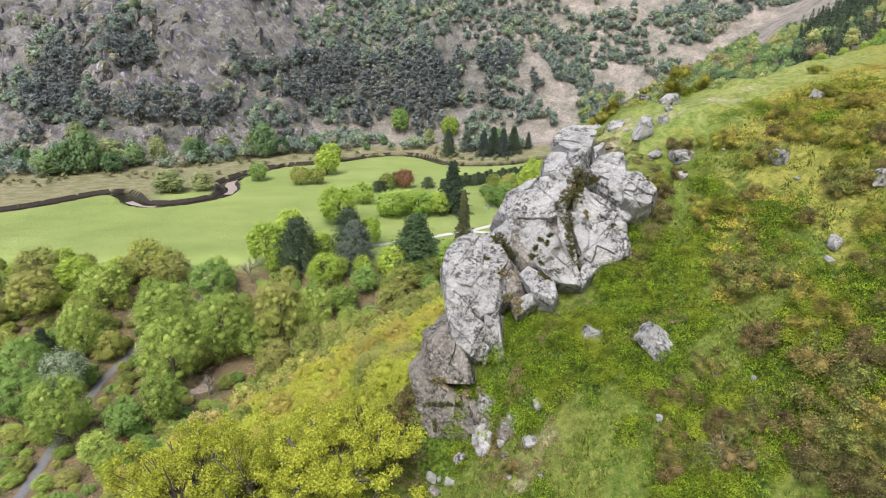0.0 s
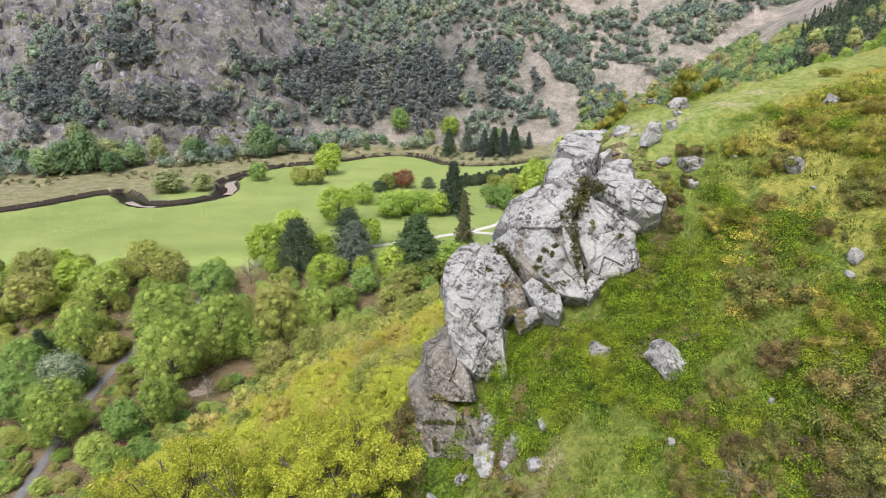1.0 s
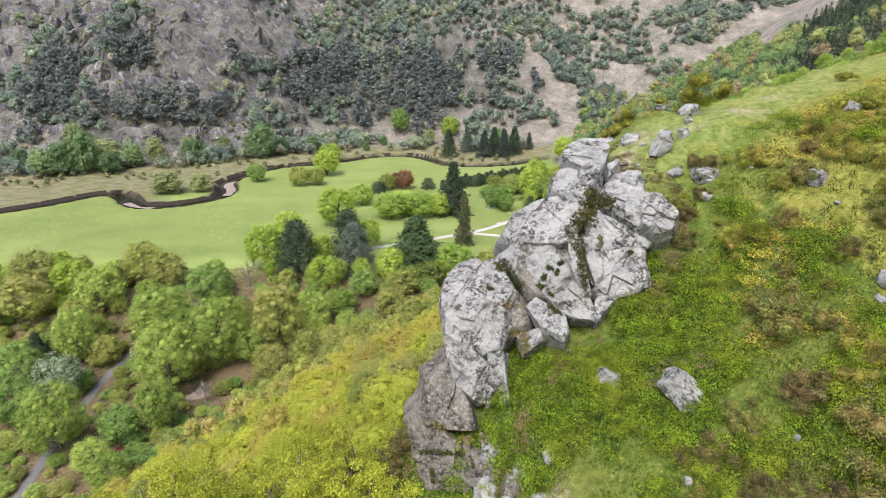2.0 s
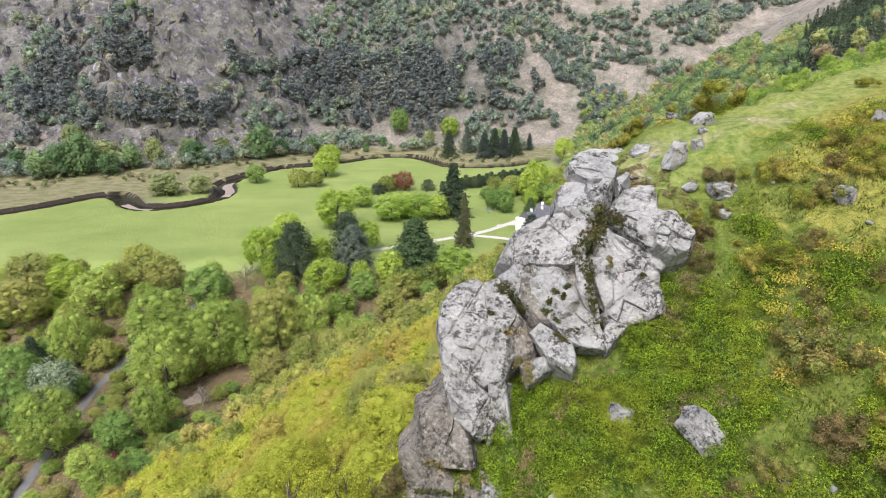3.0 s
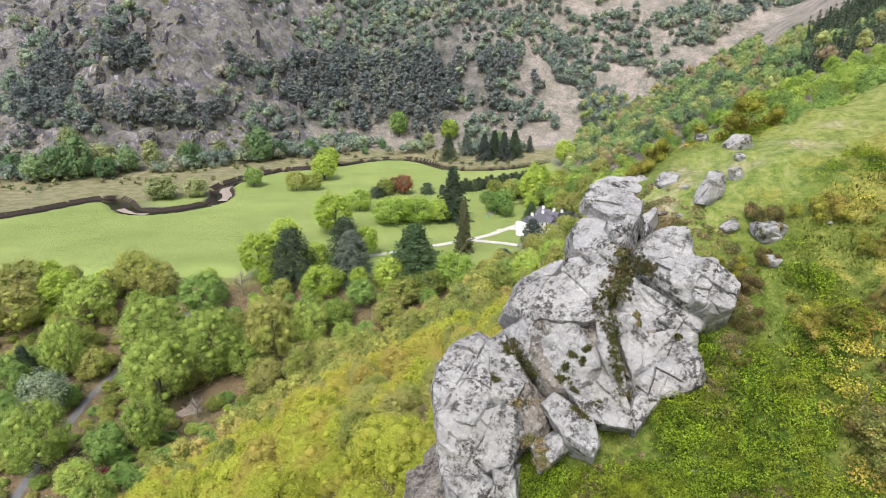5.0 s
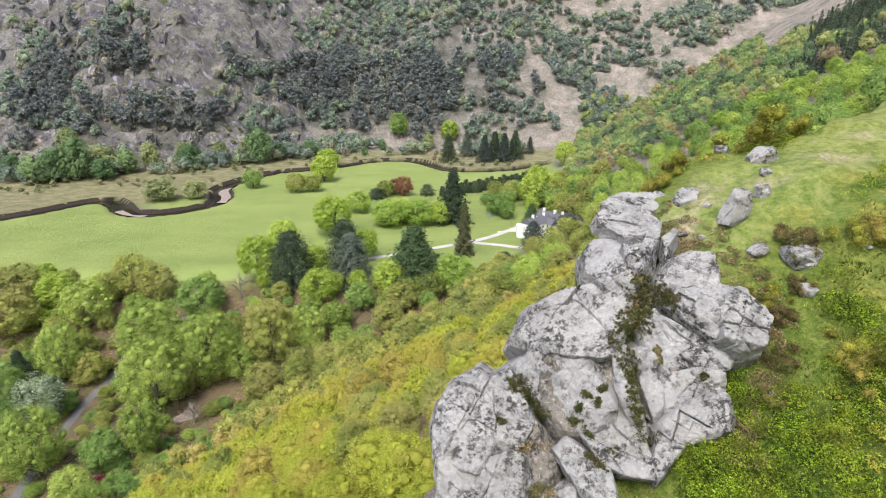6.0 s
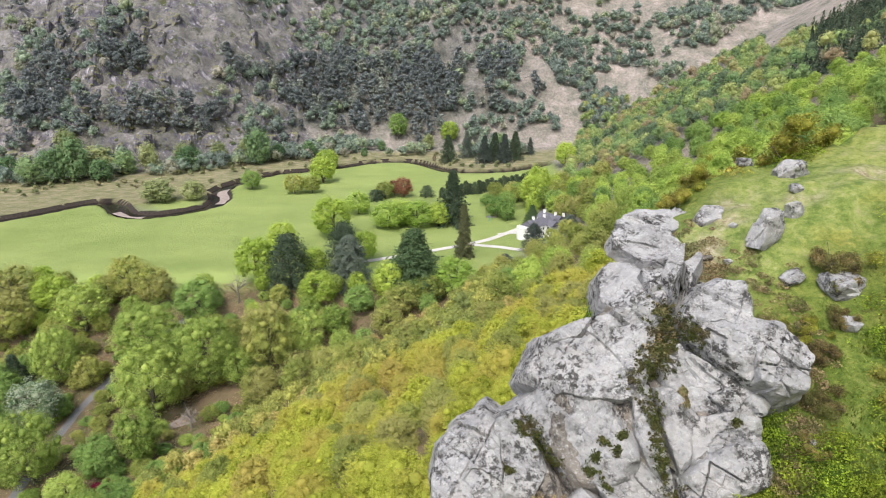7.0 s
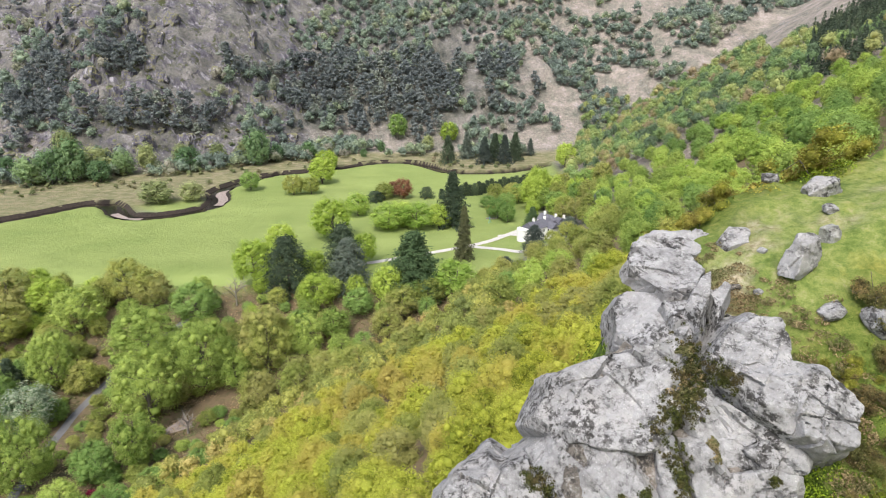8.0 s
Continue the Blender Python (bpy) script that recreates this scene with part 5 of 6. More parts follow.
def low_bush(name, seed, width, height, mat, twigs=30, n=1500, size=0.05, label="", group="", wood=None):
    """A low bush: crooked twigs and many short sprigs in several humps."""
    rng = np.random.default_rng(seed)
    bush = new(name)
    lobes = [(rng.normal(0, 0.24) * width, rng.normal(0, 0.24) * width, height * rng.uniform(0.2, 0.5), width * rng.uniform(0.1, 0.19)) for _ in range(16)]
    paths = []
    for k in range(twigs):
        a, r = rng.uniform(0, 6.28), width * rng.uniform(0.25, 0.52)
        top = height * rng.uniform(0.4, 0.95)
        o = rng.normal(0, 0.1 * width, 2)
        bend = rng.normal(0, 0.07 * width, 4)
        paths.append([(*o, -0.1, 0.022), (o[0] + 0.4 * r * math.cos(a) + bend[0], o[1] + 0.4 * r * math.sin(a) + bend[1], top * 0.5, 0.013), (o[0] + 0.7 * r * math.cos(a) + bend[2], o[1] + 0.7 * r * math.sin(a) + bend[3], top * 0.9, 0.009), (o[0] + r * math.cos(a), o[1] + r * math.sin(a), top * rng.uniform(0.7, 1.0), 0.004)])
    put("stem", mesh_from("stem", *tubes(paths, 4), wood or M_BARK, True), bush, "bare woody stems")
    p, d = lobe_points(rng, lobes, n, height / width * 1.7, 0.5)
    p[:, 2] = np.maximum(p[:, 2], 0.0)
    put("foliage", mesh_from("foliage", *cards(rng, p, d, size, 0.3, 0.6, 0.7, True), mat, False, clumps(rng, lobes, 0.6)), bush)
    return tagged(bush, label, "bush", group)


def lie_of(x, y, d=0.8):
    """The turn that leans a thing with the slope, two thirds of the way."""
    gx, gy = (ground_at(x + d, y) - ground_at(x - d, y)) / (2 * d), (ground_at(x, y + d) - ground_at(x, y - d)) / (2 * d)
    return Vector((0, 0, 1)).rotation_difference(Vector((-0.7 * gx, -0.7 * gy, 1.0)))


HEATHER = [low_bush("heather_bush", 400 + k, 2.0, 1.0, M_HEATHER if k % 2 else M_HEATHER_GREEN, 6, 7000, 0.032, "old brown woody heather bush on the turf slope" if k % 2 else "olive-green heather bush with brown tips", "heather bushes") for k in range(4)]
TWIGGY = [low_bush("heather_bush", 420, 2.0, 0.9, M_HEATHER, 30, 4200, 0.03, "half-dead heather bush with bare grey twigs", "heather bushes", M_BARK_PALE)]
GORSE = [low_bush("gorse_bush", 410 + k, 2.0, 0.9, M_GORSE, 5, 6000, 0.033, "low yellow-green gorse bush on the turf slope", "gorse bushes") for k in range(3)]
HEATHER_AT = [(14.4, 26.0, 2.9), (13.8, 22.8, 1.8), (16.1, 29.9, 1.2), (17.4, 27.2, 1.4), (19.4, 28.0, 2.2), (10.5, 22.2, 1.5), (11.7, 22.9, 1.4), (14.7, 29.7, 1.1), (16.1, 26.2, 0.8), (12.2, 31.2, 1.12), (11.6, 30.2, 0.9), (12.5, 32.3, 1.05), (10.9, 29.5, 0.68), (5.9, 28.2, 0.8), (4.6, 27.8, 0.9), (-1.9, 28.4, 1.8), (-2.6, 29.6, 2.0), (-1.4, 30.6, 1.6), (-2.9, 27.2, 1.6), (13.9, 34.6, 1.7)]
HEATHER_AT += [(17.7, 31.8, 1.6), (18.6, 33.2, 1.0), (21.0, 27.6, 1.6), (22.0, 29.5, 1.8), (3.2, 22.9, 0.9), (13.3, 33.0, 0.9), (18.5, 23.5, 1.6), (2.8, 24.8, 0.8), (17.9, 21.9, 1.2), (15.4, 24.6, 0.9), (19.3, 22.0, 1.5), (9.6, 22.6, 1.1), (20.2, 24.6, 1.3), (15.2, 27.4, 1.0), (15.4, 20.2, 2.88), (16.7, 20.6, 2.0), (13.0, 20.3, 1.62), (11.6, 20.5, 1.5), (12.1, 19.8, 1.38), (13.1, 19.4, 1.62)]
HEATHER_AT += [(14.5, 18.7, 2.38), (13.9, 17.8, 2.25), (9.4, 20.7, 1.25), (9.3, 19.6, 1.5), (10.2, 19.6, 1.62), (14.8, 16.5, 1.88), (16.2, 18.0, 1.75), (17.5, 19.0, 1.88), (15.4, 17.4, 1.25), (12.9, 16.4, 1.1), (-3.3, 28.0, 1.5), (-2.2, 27.6, 1.2)]
TWIGGY_AT = [(11.1, 19.1, 2.0), (12.2, 18.7, 1.2), (17.2, 20.0, 1.0)]
GORSE_AT = [(16.3, 22.6, 2.2), (16.1, 34.0, 1.7), (16.7, 31.8, 1.2), (19.7, 31.6, 1.7), (20.6, 30.2, 1.9), (19.3, 25.5, 1.7), (12.3, 33.0, 1.0), (14.0, 30.2, 1.6), (19.9, 29.0, 1.4), (21.6, 30.6, 1.8), (20.3, 33.7, 1.6), (25.1, 37.7, 1.6), (19.4, 34.4, 1.6), (23.0, 36.5, 2.0), (22.5, 33.0, 1.8), (24.0, 33.8, 2.0), (10.7, 40.6, 1.6), (11.8, 41.4, 1.6), (16.6, 43.1, 3.4), (17.8, 43.9, 2.8), (19.2, 45.4, 2.0), (13.2, 42.3, 1.4), (28.0, 46.0, 1.2)]
for protos, spots in ((HEATHER, HEATHER_AT), (TWIGGY, TWIGGY_AT), (GORSE, GORSE_AT)):
    for i, (x, y, w) in enumerate(spots):
        k = w / 2.0
        copy_thing(protos[i % len(protos)], Matrix.Translation((x, y, ground_at(x, y) - 0.05)) @ lie_of(x, y).to_matrix().to_4x4() @ Matrix.Rotation(i * 1.9, 4, "Z") @ Matrix.Diagonal((1.05 * k, 1.05 * k, 0.85 * k + 0.25, 1)))
for p in HEATHER + TWIGGY + GORSE:
    bury(p)

# ---- the oaks below the crag ----
def near_oak(seed, x, y, base, top, width, leaves):
    """A spreading oak in fresh yellow leaf, its dark limbs showing between the sprays."""
    rng = np.random.default_rng(seed)
    tree = new("oak_tree")
    tree.location = (x, y, base)
    h = top - base
    sprays = []
    paths = []
    spine = [(0, 0, -0.5, 0.28), (0.2, 0.1, h * 0.2, 0.24), (0.1, -0.2, h * 0.42, 0.18)]
    paths.append(spine)
    for k in range(15):
        a = k * 2.4 + rng.uniform(-0.4, 0.4)
        r = width / 2 * rng.uniform(0.35, 0.95)
        z = h * (0.97 - 0.42 * (r / (width / 2)) ** 2) * rng.uniform(0.9, 1.0)
        end = np.array((r * math.cos(a), r * math.sin(a), z))
        start = np.array(spine[2][:3]) * rng.uniform(0.6, 1.0)
        mid = start * 0.45 + end * 0.55 + rng.normal(0, 0.35, 3)
        paths.append([(*start, 0.15), (*mid, 0.09), (*end, 0.03)])
        for j in range(9):
            o = mid * 0.35 + end * 0.65 + rng.normal(0, 1, 3) * np.array((0.85, 0.85, 0.45)) * width * 0.12
            paths.append([(*mid, 0.04), (*((mid + o) / 2 + rng.normal(0, 0.12, 3)), 0.025), (*o, 0.01)])
            sprays.append((*o, width * rng.uniform(0.035, 0.07)))
    put("trunk", mesh_from("trunk", *tubes(paths, 5), M_BARK, True), tree, "dark twisted trunk and limbs")
    p, d = lobe_points(rng, sprays, int(2.0 * leaves), 0.6, 0.75)
    put("crown", mesh_from("crown", *cards(rng, p, d, 0.066, 0.3, 0.5, 0.65), M_OAK), tree, "sprays of fresh yellow leaves")
    return tagged(tree, "spreading oak in fresh yellow leaf below the crag", "tree", "oaks below the crag")


near_oak(501, -4.9, 23.8, 72.3, 79.2, 8.0, 15000)
near_oak(502, -9.3, 25.4, 66.0, 77.6, 9.0, 14000)
near_oak(503, -14.5, 27.5, 64.0, 76.2, 9.5, 11000)
near_oak(504, -12.5, 21.0, 62.0, 74.6, 9.0, 11000)
near_oak(505, -8.0, 31.5, 64.0, 75.0, 9.0, 9000)
near_oak(506, -4.5, 31.0, 67.0, 75.8, 6.0, 7000)
near_oak(507, -20.0, 27.0, 58.0, 71.0, 10.0, 9000)
near_oak(508, -5.0, 18.5, 68.0, 74.0, 6.0, 6000)

# ---- the oak wood on the slope ----
rng = np.random.default_rng(7)
MIXED = (M_SLOPE, M_OAK, M_BRONZE, M_LIME, M_OLIVE)
PROTO_SLOPE = [broadleaf(100 + k, 8.5, 8.4, 14000, 0.085, m, 0.1, 46, limbs=5, name="slope_oak") for k, m in enumerate(MIXED)]
PROTO_LOW = [broadleaf(110 + k, 8.5, 8.4, 7000, 0.13, m, 0.1, 46, limbs=4, name="slope_oak") for k, m in enumerate(MIXED)]


def wood_spots(rng, x0, x1, y0, y1, gap, tries, accept):
    """Uneven, well spaced places for trees."""
    cells, out = {}, []
    xs, ys = rng.uniform(x0, x1, tries), rng.uniform(y0, y1, tries)
    ok = accept(xs, ys)
    for x, y in zip(xs[ok], ys[ok]):
        i, j = int(x // gap), int(y // gap)
        if all((x - a) ** 2 + (y - b) ** 2 > gap * gap for di in (-1, 0, 1) for dj in (-1, 0, 1) for a, b in cells.get((i + di, j + dj), ())):
            cells.setdefault((i, j), []).append((x, y))
            out.append((x, y))
    return out


def on_slope(x, y):
    """True on the wooded slope of the near side, outside the turf spur."""
    e, _ = line_distance(x, y, SPUR_EDGE)
    ye = np.where(y < 280, y, 280 + (y - 280) * 0.45)
    slope = 24.4 + 0.564 * x - 0.359 * (ye - 150)
    floor_z = -22.0 * smooth((256 - y) / 76)
    return (e < -2.5) & (slope > floor_z + 3)


spots = wood_spots(rng, -75, 70, 33, 150, 4.9, 9000, lambda x, y: on_slope(x, y) & (x > -0.62 * y - 8) & (x < 0.35 * y + 12))
spots.sort(key=lambda s: s[0] ** 2 + s[1] ** 2)
near_spots, later_spots = spots[:300], spots[300:]
later_spots += wood_spots(rng, -60, 30, 146, 262, 6.0, 5000, lambda x, y: on_slope(x, y) & (x < 0.06 * y + 8))
SLOPE_LABEL = ("slope oak in yellow-green spring leaf", "slope oak in bright yellow leaf", "slope oak with bronze young leaves", "lime-green young tree among the oaks", "low slope oak in olive young leaf")
for i, (x, y) in enumerate(near_spots):
    # yellow next to the crag, bronze and olive in bands farther down
    band = value_noise(np.array([[x / 16.0, y / 16.0, 0.7]]), 77)[0] + rng.normal(0, 0.12)
    far = min(1.0, max(0.0, (y - 45) / 60))
    k = 2 if band > 0.78 - 0.25 * far else 1 if band < -0.3 - 0.5 * far else 4 if band > 0.62 else 0
    if k in (0, 1) and rng.random() < 0.3 * far:
        k = 4
    plant((PROTO_SLOPE if i < 110 else PROTO_LOW)[k], x, y, rng.uniform(0.58, 0.95), rng.uniform(0, 6.28), SLOPE_LABEL[k], "tree", "oaks on the slope", 1.2, rng.uniform(0.9, 1.15))
for p in PROTO_SLOPE + PROTO_LOW:
    bury(p)


def far_wood(name, spots, mat, label, seed, blades, width, height, blade, pointed=False, lumps=6, patch=30.0, fat=0.22, tall=False, squash=0.9, vary=0.28):
    """A wood seen from afar, as one mass of many crowns."""
    rng = np.random.default_rng(seed)
    s = np.array(spots)
    z = land(s[:, 0], s[:, 1])
    P, D, L = [], [], []
    tones = np.clip(0.45 + 0.34 * fbm2(s[:, 0], s[:, 1], patch, 3, seed) + rng.normal(0, vary, len(s)), 0, 1)
    blade_tone, lump_tone = [], []
    for (x, y), g, tone in zip(spots, z, tones):
        before = len(L)
        k = rng.uniform(0.6, 1.3)
        w, h = width * k * rng.uniform(0.85, 1.15), height * k
        if pointed:
            v = rng.random(blades) ** 1.3
            a = rng.uniform(0, 6.283, blades)
            r = w / 2 * ((1 - v) ** 0.8) * np.sqrt(rng.random(blades) * 0.8 + 0.2)
            p = np.stack([x + r * np.cos(a), y + r * np.sin(a), g + h * (0.08 + 0.92 * v)], 1)
            d = np.stack([np.cos(a), np.sin(a), np.full(blades, 0.4)], 1)
            L += [(x, y, g + h * q, w * (0.36 - 0.3 * q)) for q in (0.15, 0.4, 0.65)]
        else:
            turn0 = rng.uniform(0, 6.283)
            lobes = []
            for j in range(lumps):
                a, q = turn0 + 2.4 * j, w * 0.31 * math.sqrt(j / lumps)
                lobes.append((x + q * math.cos(a), y + q * math.sin(a), g + h * ((0.9 - 0.6 * j / lumps if tall else 0.76 - 0.42 * j / lumps) + rng.uniform(-0.06, 0.06)), w * fat * rng.uniform(0.78, 1.22)))
            p, d = lobe_points(rng, lobes, int(blades * 1.3), squash, 0.35)
            p = p + rng.normal(0, 0.025 * w, p.shape)
            if not tall:
                whole = (p - np.array((x, y, g + 0.4 * h))) / np.array((w, w, h))
                d = 0.5 * d + 0.5 * whole / (np.linalg.norm(whole, axis=1, keepdims=True) + 1e-9)
            L += lobes
        P.append(p)
        D.append(d)
        blade_tone.append(np.full(3 * len(p), tone))
        lump_tone.append(np.full(12 * (len(L) - before), tone))
    v, f = cards(rng, np.concatenate(P), np.concatenate(D), blade * 1.1, 0.2, 0.42, 0.9, True)
    me = mesh_from(name, v, f, mat, False, clumps(rng, L, 0.62, 1, squash, 0.4))
    me.attributes.new("tone", "FLOAT", "POINT").data.foreach_set("value", np.concatenate(blade_tone + lump_tone).astype(np.float32))
    return tagged(put(name, me), label, "wood", kind="stuff")


if later_spots:
    far_wood("oak_wood", later_spots, M_OAKWOOD, "dense oak wood in yellow-green spring leaf on the slope", 8, 560, 7.2, 7.8, 0.24, vary=0.13)
right_spots = wood_spots(rng, 0, 380, 120, 640, 8.4, 20000, lambda x, y: on_slope(x, y) & (x > 0.06 * y + 4) & (x < 0.78 * y + 16) & ((y < 500) | (x < 0.5 * y)) & ((y > 150) | (x > 0.35 * y + 12)) & ~((y > 248) & (y < 345) & (x < 0.17 * y + 21)))
right_spots.sort(key=lambda s: s[0] ** 2 + s[1] ** 2)
side_spots, right_spots = right_spots[:280], right_spots[280:]
SIDE = [broadleaf(150 + k, 11, 11.5, 6500, 0.19, m, 0.1, 26, limbs=5, name="valley_side_tree") for k, m in enumerate((M_GREEN, M_PARK, M_BEECH, M_OLIVE))]
SIDE_LABEL = ("green broad-leaved tree on the valley side", "light green tree on the valley side", "light green beech on the valley side", "olive young oak on the valley side")
for x, y in side_spots:
    k = int(np.clip(1.6 + 2.2 * value_noise(np.array([[x / 22.0, y / 22.0, 0.4]]), 78)[0] + rng.normal(0, 0.5), 0, 3))
    if x < 0.24 * y + 10 and y < 290 and rng.random() < 0.75:
        k = 3
    plant(SIDE[k], x, y, rng.uniform(0.6, 1.0), rng.uniform(0, 6.28), SIDE_LABEL[k], "tree", "trees on the valley side", 0.5)
for p in SIDE:
    bury(p)
def fir_stand(x, y):
    return (np.hypot(x - 218, y - 350) < 24) | ((y > 400) & (x > 0.57 * y))


leafy = [s for s in right_spots if not fir_stand(np.array([s[0]]), np.array([s[1]]))[0]]
firs = wood_spots(rng, 180, 390, 310, 505, 4.6, 9000, lambda x, y: on_slope(x, y) & (x < 0.78 * y + 16) & fir_stand(x, y))
far_wood("valley_side_wood", leafy, M_WOOD, "mixed broad-leaved wood in spring green on the valley side", 21, 560, 9.8, 12.0, 0.36, False, 6, 20.0, 0.25)
far_wood("fir_wood", firs, M_FIR, "dark conifer plantation high on the valley side", 24, 150, 6.0, 12.0, 0.5, True)

# ---- trees of the valley floor ----
PROTO = {
    "beech": [broadleaf(200 + k, 16, 14, 12000, 0.165, M_BEECH, 0.12, 58, name="beech_tree") for k in range(3)],
    "park": [broadleaf(205 + k, 16, 16, 12000, 0.165, M_PARK, 0.06, 58, name="park_tree") for k in range(2)],
    "olive": [broadleaf(210 + k, 16, 15, 12000, 0.165, M_OLIVE, 0.1, 58, name="oak_tree") for k in range(3)],
    "lime": [broadleaf(220 + k, 16, 15, 12000, 0.165, M_LIME, 0.08, 58, name="lime_tree") for k in range(3)],
    "green": [broadleaf(230 + k, 16, 15, 12000, 0.165, M_GREEN, 0.08, 58, name="sycamore_tree") for k in range(2)],
    "pale": [broadleaf(240, 16, 14, 12000, 0.17, M_PALE, 0.08, 58, name="whitebeam_tree")],
    "copper": [broadleaf(245, 16, 14, 12000, 0.17, M_COPPER, 0.08, 58, name="copper_beech_tree")],
    "cedar": [conifer(250, 23, 17, 22, M_CONIFER, "cedar_tree", 26, 0.4, 0.9)],
    "bluecon": [conifer(252, 20, 12, 26, M_BLUE, "blue_conifer", 20, 0.6, 0.7)],
    "thuja": [conifer(253, 22, 16, 32, leaf_material("cypress_sprays", (0.045, 0.085, 0.04), (0.105, 0.165, 0.065), through=0.2), "cypress_tree", 26, 0.9, 0.15)],
    "thincon": [conifer(254, 27, 8, 30, leaf_material("redwood_sprays", (0.08, 0.085, 0.04), (0.165, 0.175, 0.08), through=0.2), "redwood_tree", 14, 0.9, 0.1)],
    "fir": [conifer(255, 26, 12, 26, M_CONIFER, "fir_tree", 16, 1.0, 0.1), conifer(256, 26, 12, 24, M_BLUE, "fir_tree", 16, 1.0, 0.1)],
    "yew": [conifer(257, 8, 7, 14, M_CONIFER, "clipped_yew", 24, 0.3, 0.95)],
}
BIG = {kind: [broadleaf(270 + 5 * j + k, 16, 15, 22000, 0.115, m, 0.09, 85, limbs=9, name=name) for k in range(2)] for j, (kind, m, name) in enumerate((("beech", M_BEECH, "beech_tree"), ("olive", M_OLIVE, "oak_tree"), ("lime", M_LIME, "lime_tree"), ("green", M_GREEN, "sycamore_tree")))}
NEEDLES = ("cedar", "bluecon", "thuja", "thincon", "fir", "yew")
TREE_LABEL = {
    "beech": "rounded beech in fresh light green leaf in the valley", "park": "spreading tree in light green leaf on the lawn", "olive": "broad oak with olive young leaves in the valley", "lime": "bright lime-green tree in new leaf on the lawn",
    "green": "full green sycamore in the valley", "pale": "pale silvery whitebeam beside the lane", "copper": "reddish copper beech in young leaf", "cedar": "dark spreading cedar beside lime-green trees",
    "bluecon": "grey-blue conifer beside the lawn", "thuja": "broad dark green cypress at the edge of the lawn", "thincon": "tall slender redwood beside the gravel drive", "fir": "dark pointed fir in the valley", "yew": "clipped dark yew in the garden",
}


def grove(kind, *spots):
    """Trees of one kind: x, y, crown width and height of each."""
    for i, (x, y, w, h) in enumerate(spots):
        kin = BIG[kind] if w > 15.5 and kind in BIG else PROTO[kind]
        proto = kin[i % len(kin)]
        box = np.array([c.bound_box for c in proto.children]).reshape(-1, 3)
        nw, nh = (0.62 if kind in NEEDLES else 0.92) * float((box.max(0) - box.min(0))[:2].mean()), float(box[:, 2].max())
        m = Matrix.Translation((x, y, ground_at(x, y) - 0.3)) @ Matrix.Rotation(1.7 * i + x, 4, "Z") @ Matrix.Diagonal((w / nw, w / nw, (1.0 if kind in NEEDLES else 1.1) * h / nh, 1))
        ob = copy_thing(proto, m)
        tagged(ob, TREE_LABEL[kind], "tree", "trees of the valley")


grove("cedar", (-64.3, 247.0, 17.4, 26.0), (-43.3, 259.4, 15.6, 26.5))
grove("bluecon", (-39.6, 250.7, 13.5, 23.0), (27.5, 258.0, 8.0, 8.5), (44.5, 288.0, 9.0, 14.0))
grove("thuja", (-11.7, 246.3, 21.0, 28.0), (51.1, 338.3, 7.2, 11.5))
grove("thincon", (10.5, 284.5, 7.4, 27.3))
grove("fir", (6.0, 339.7, 17.0, 32.6), (36.4, 524.4, 12.8, 24.3), (45.9, 532.5, 13.0, 25.9), (53.7, 525.2, 12.8, 25.6), (64.4, 537.0, 13.1, 26.1), (80.9, 558.6, 7.4, 16.2), (5.0, 527.2, 13.8, 24.9), (22.0, 547.3, 12.3, 24.6), (-149.6, 195.9, 9.3, 15.9))
grove("lime", (-59.3, 318.1, 22.6, 21.5), (-77.6, 286.4, 16.2, 17.8), (-79.8, 252.3, 18.7, 20.6), (-57.1, 259.9, 14.1, 14.1), (-36.4, 278.7, 12.5, 15.0), (-50.2, 236.7, 16.0, 15.2), (-22.1, 239.3, 14.2, 17.0), (-1.9, 336.9, 15.0, 13.5), (-89.6, 450.3, 21.3, 19.2), (-97.2, 507.6, 21.1, 19.0), (56.3, 371.5, 18.4, 22.1), (6.6, 591.5, 18.8, 20.6), (100.3, 493.2, 18.6, 20.4), (70.0, 383.7, 14.6, 17.6), (-157.7, 234.2, 16.3, 14.7))
grove("beech", (62.0, 366.0, 14.0, 15.0), (72.0, 374.0, 13.0, 14.0), (-139.9, 224.1, 20.2, 18.2), (-107.9, 208.4, 27.3, 24.6), (-83.5, 199.8, 22.7, 26.1), (-136.9, 199.8, 18.3, 22.9), (-96.2, 183.9, 23.1, 25.4), (-89.9, 161.1, 13.0, 18.2), (-116.2, 152.0, 19.1, 21.9), (-41.1, 221.3, 13.4, 12.1), (-51.4, 212.4, 17.2, 17.2), (-73.1, 200.0, 14.5, 14.5), (-101.1, 142.9, 11.0, 9.9), (-90.0, 132.5, 11.7, 10.6))
grove("park", (-51.2, 362.9, 16.7, 14.2), (-30.2, 333.9, 22.0, 15.0), (-14.5, 335.9, 21.4, 15.5), (-24.0, 343.0, 18.0, 14.0), (5.2, 243.0, 20.5, 15.5))
grove("copper", (-26.3, 404.7, 13.2, 13.2), (-33.0, 410.4, 9.4, 10.4))
grove("olive", (-125.9, 198.7, 11.0, 12.0))
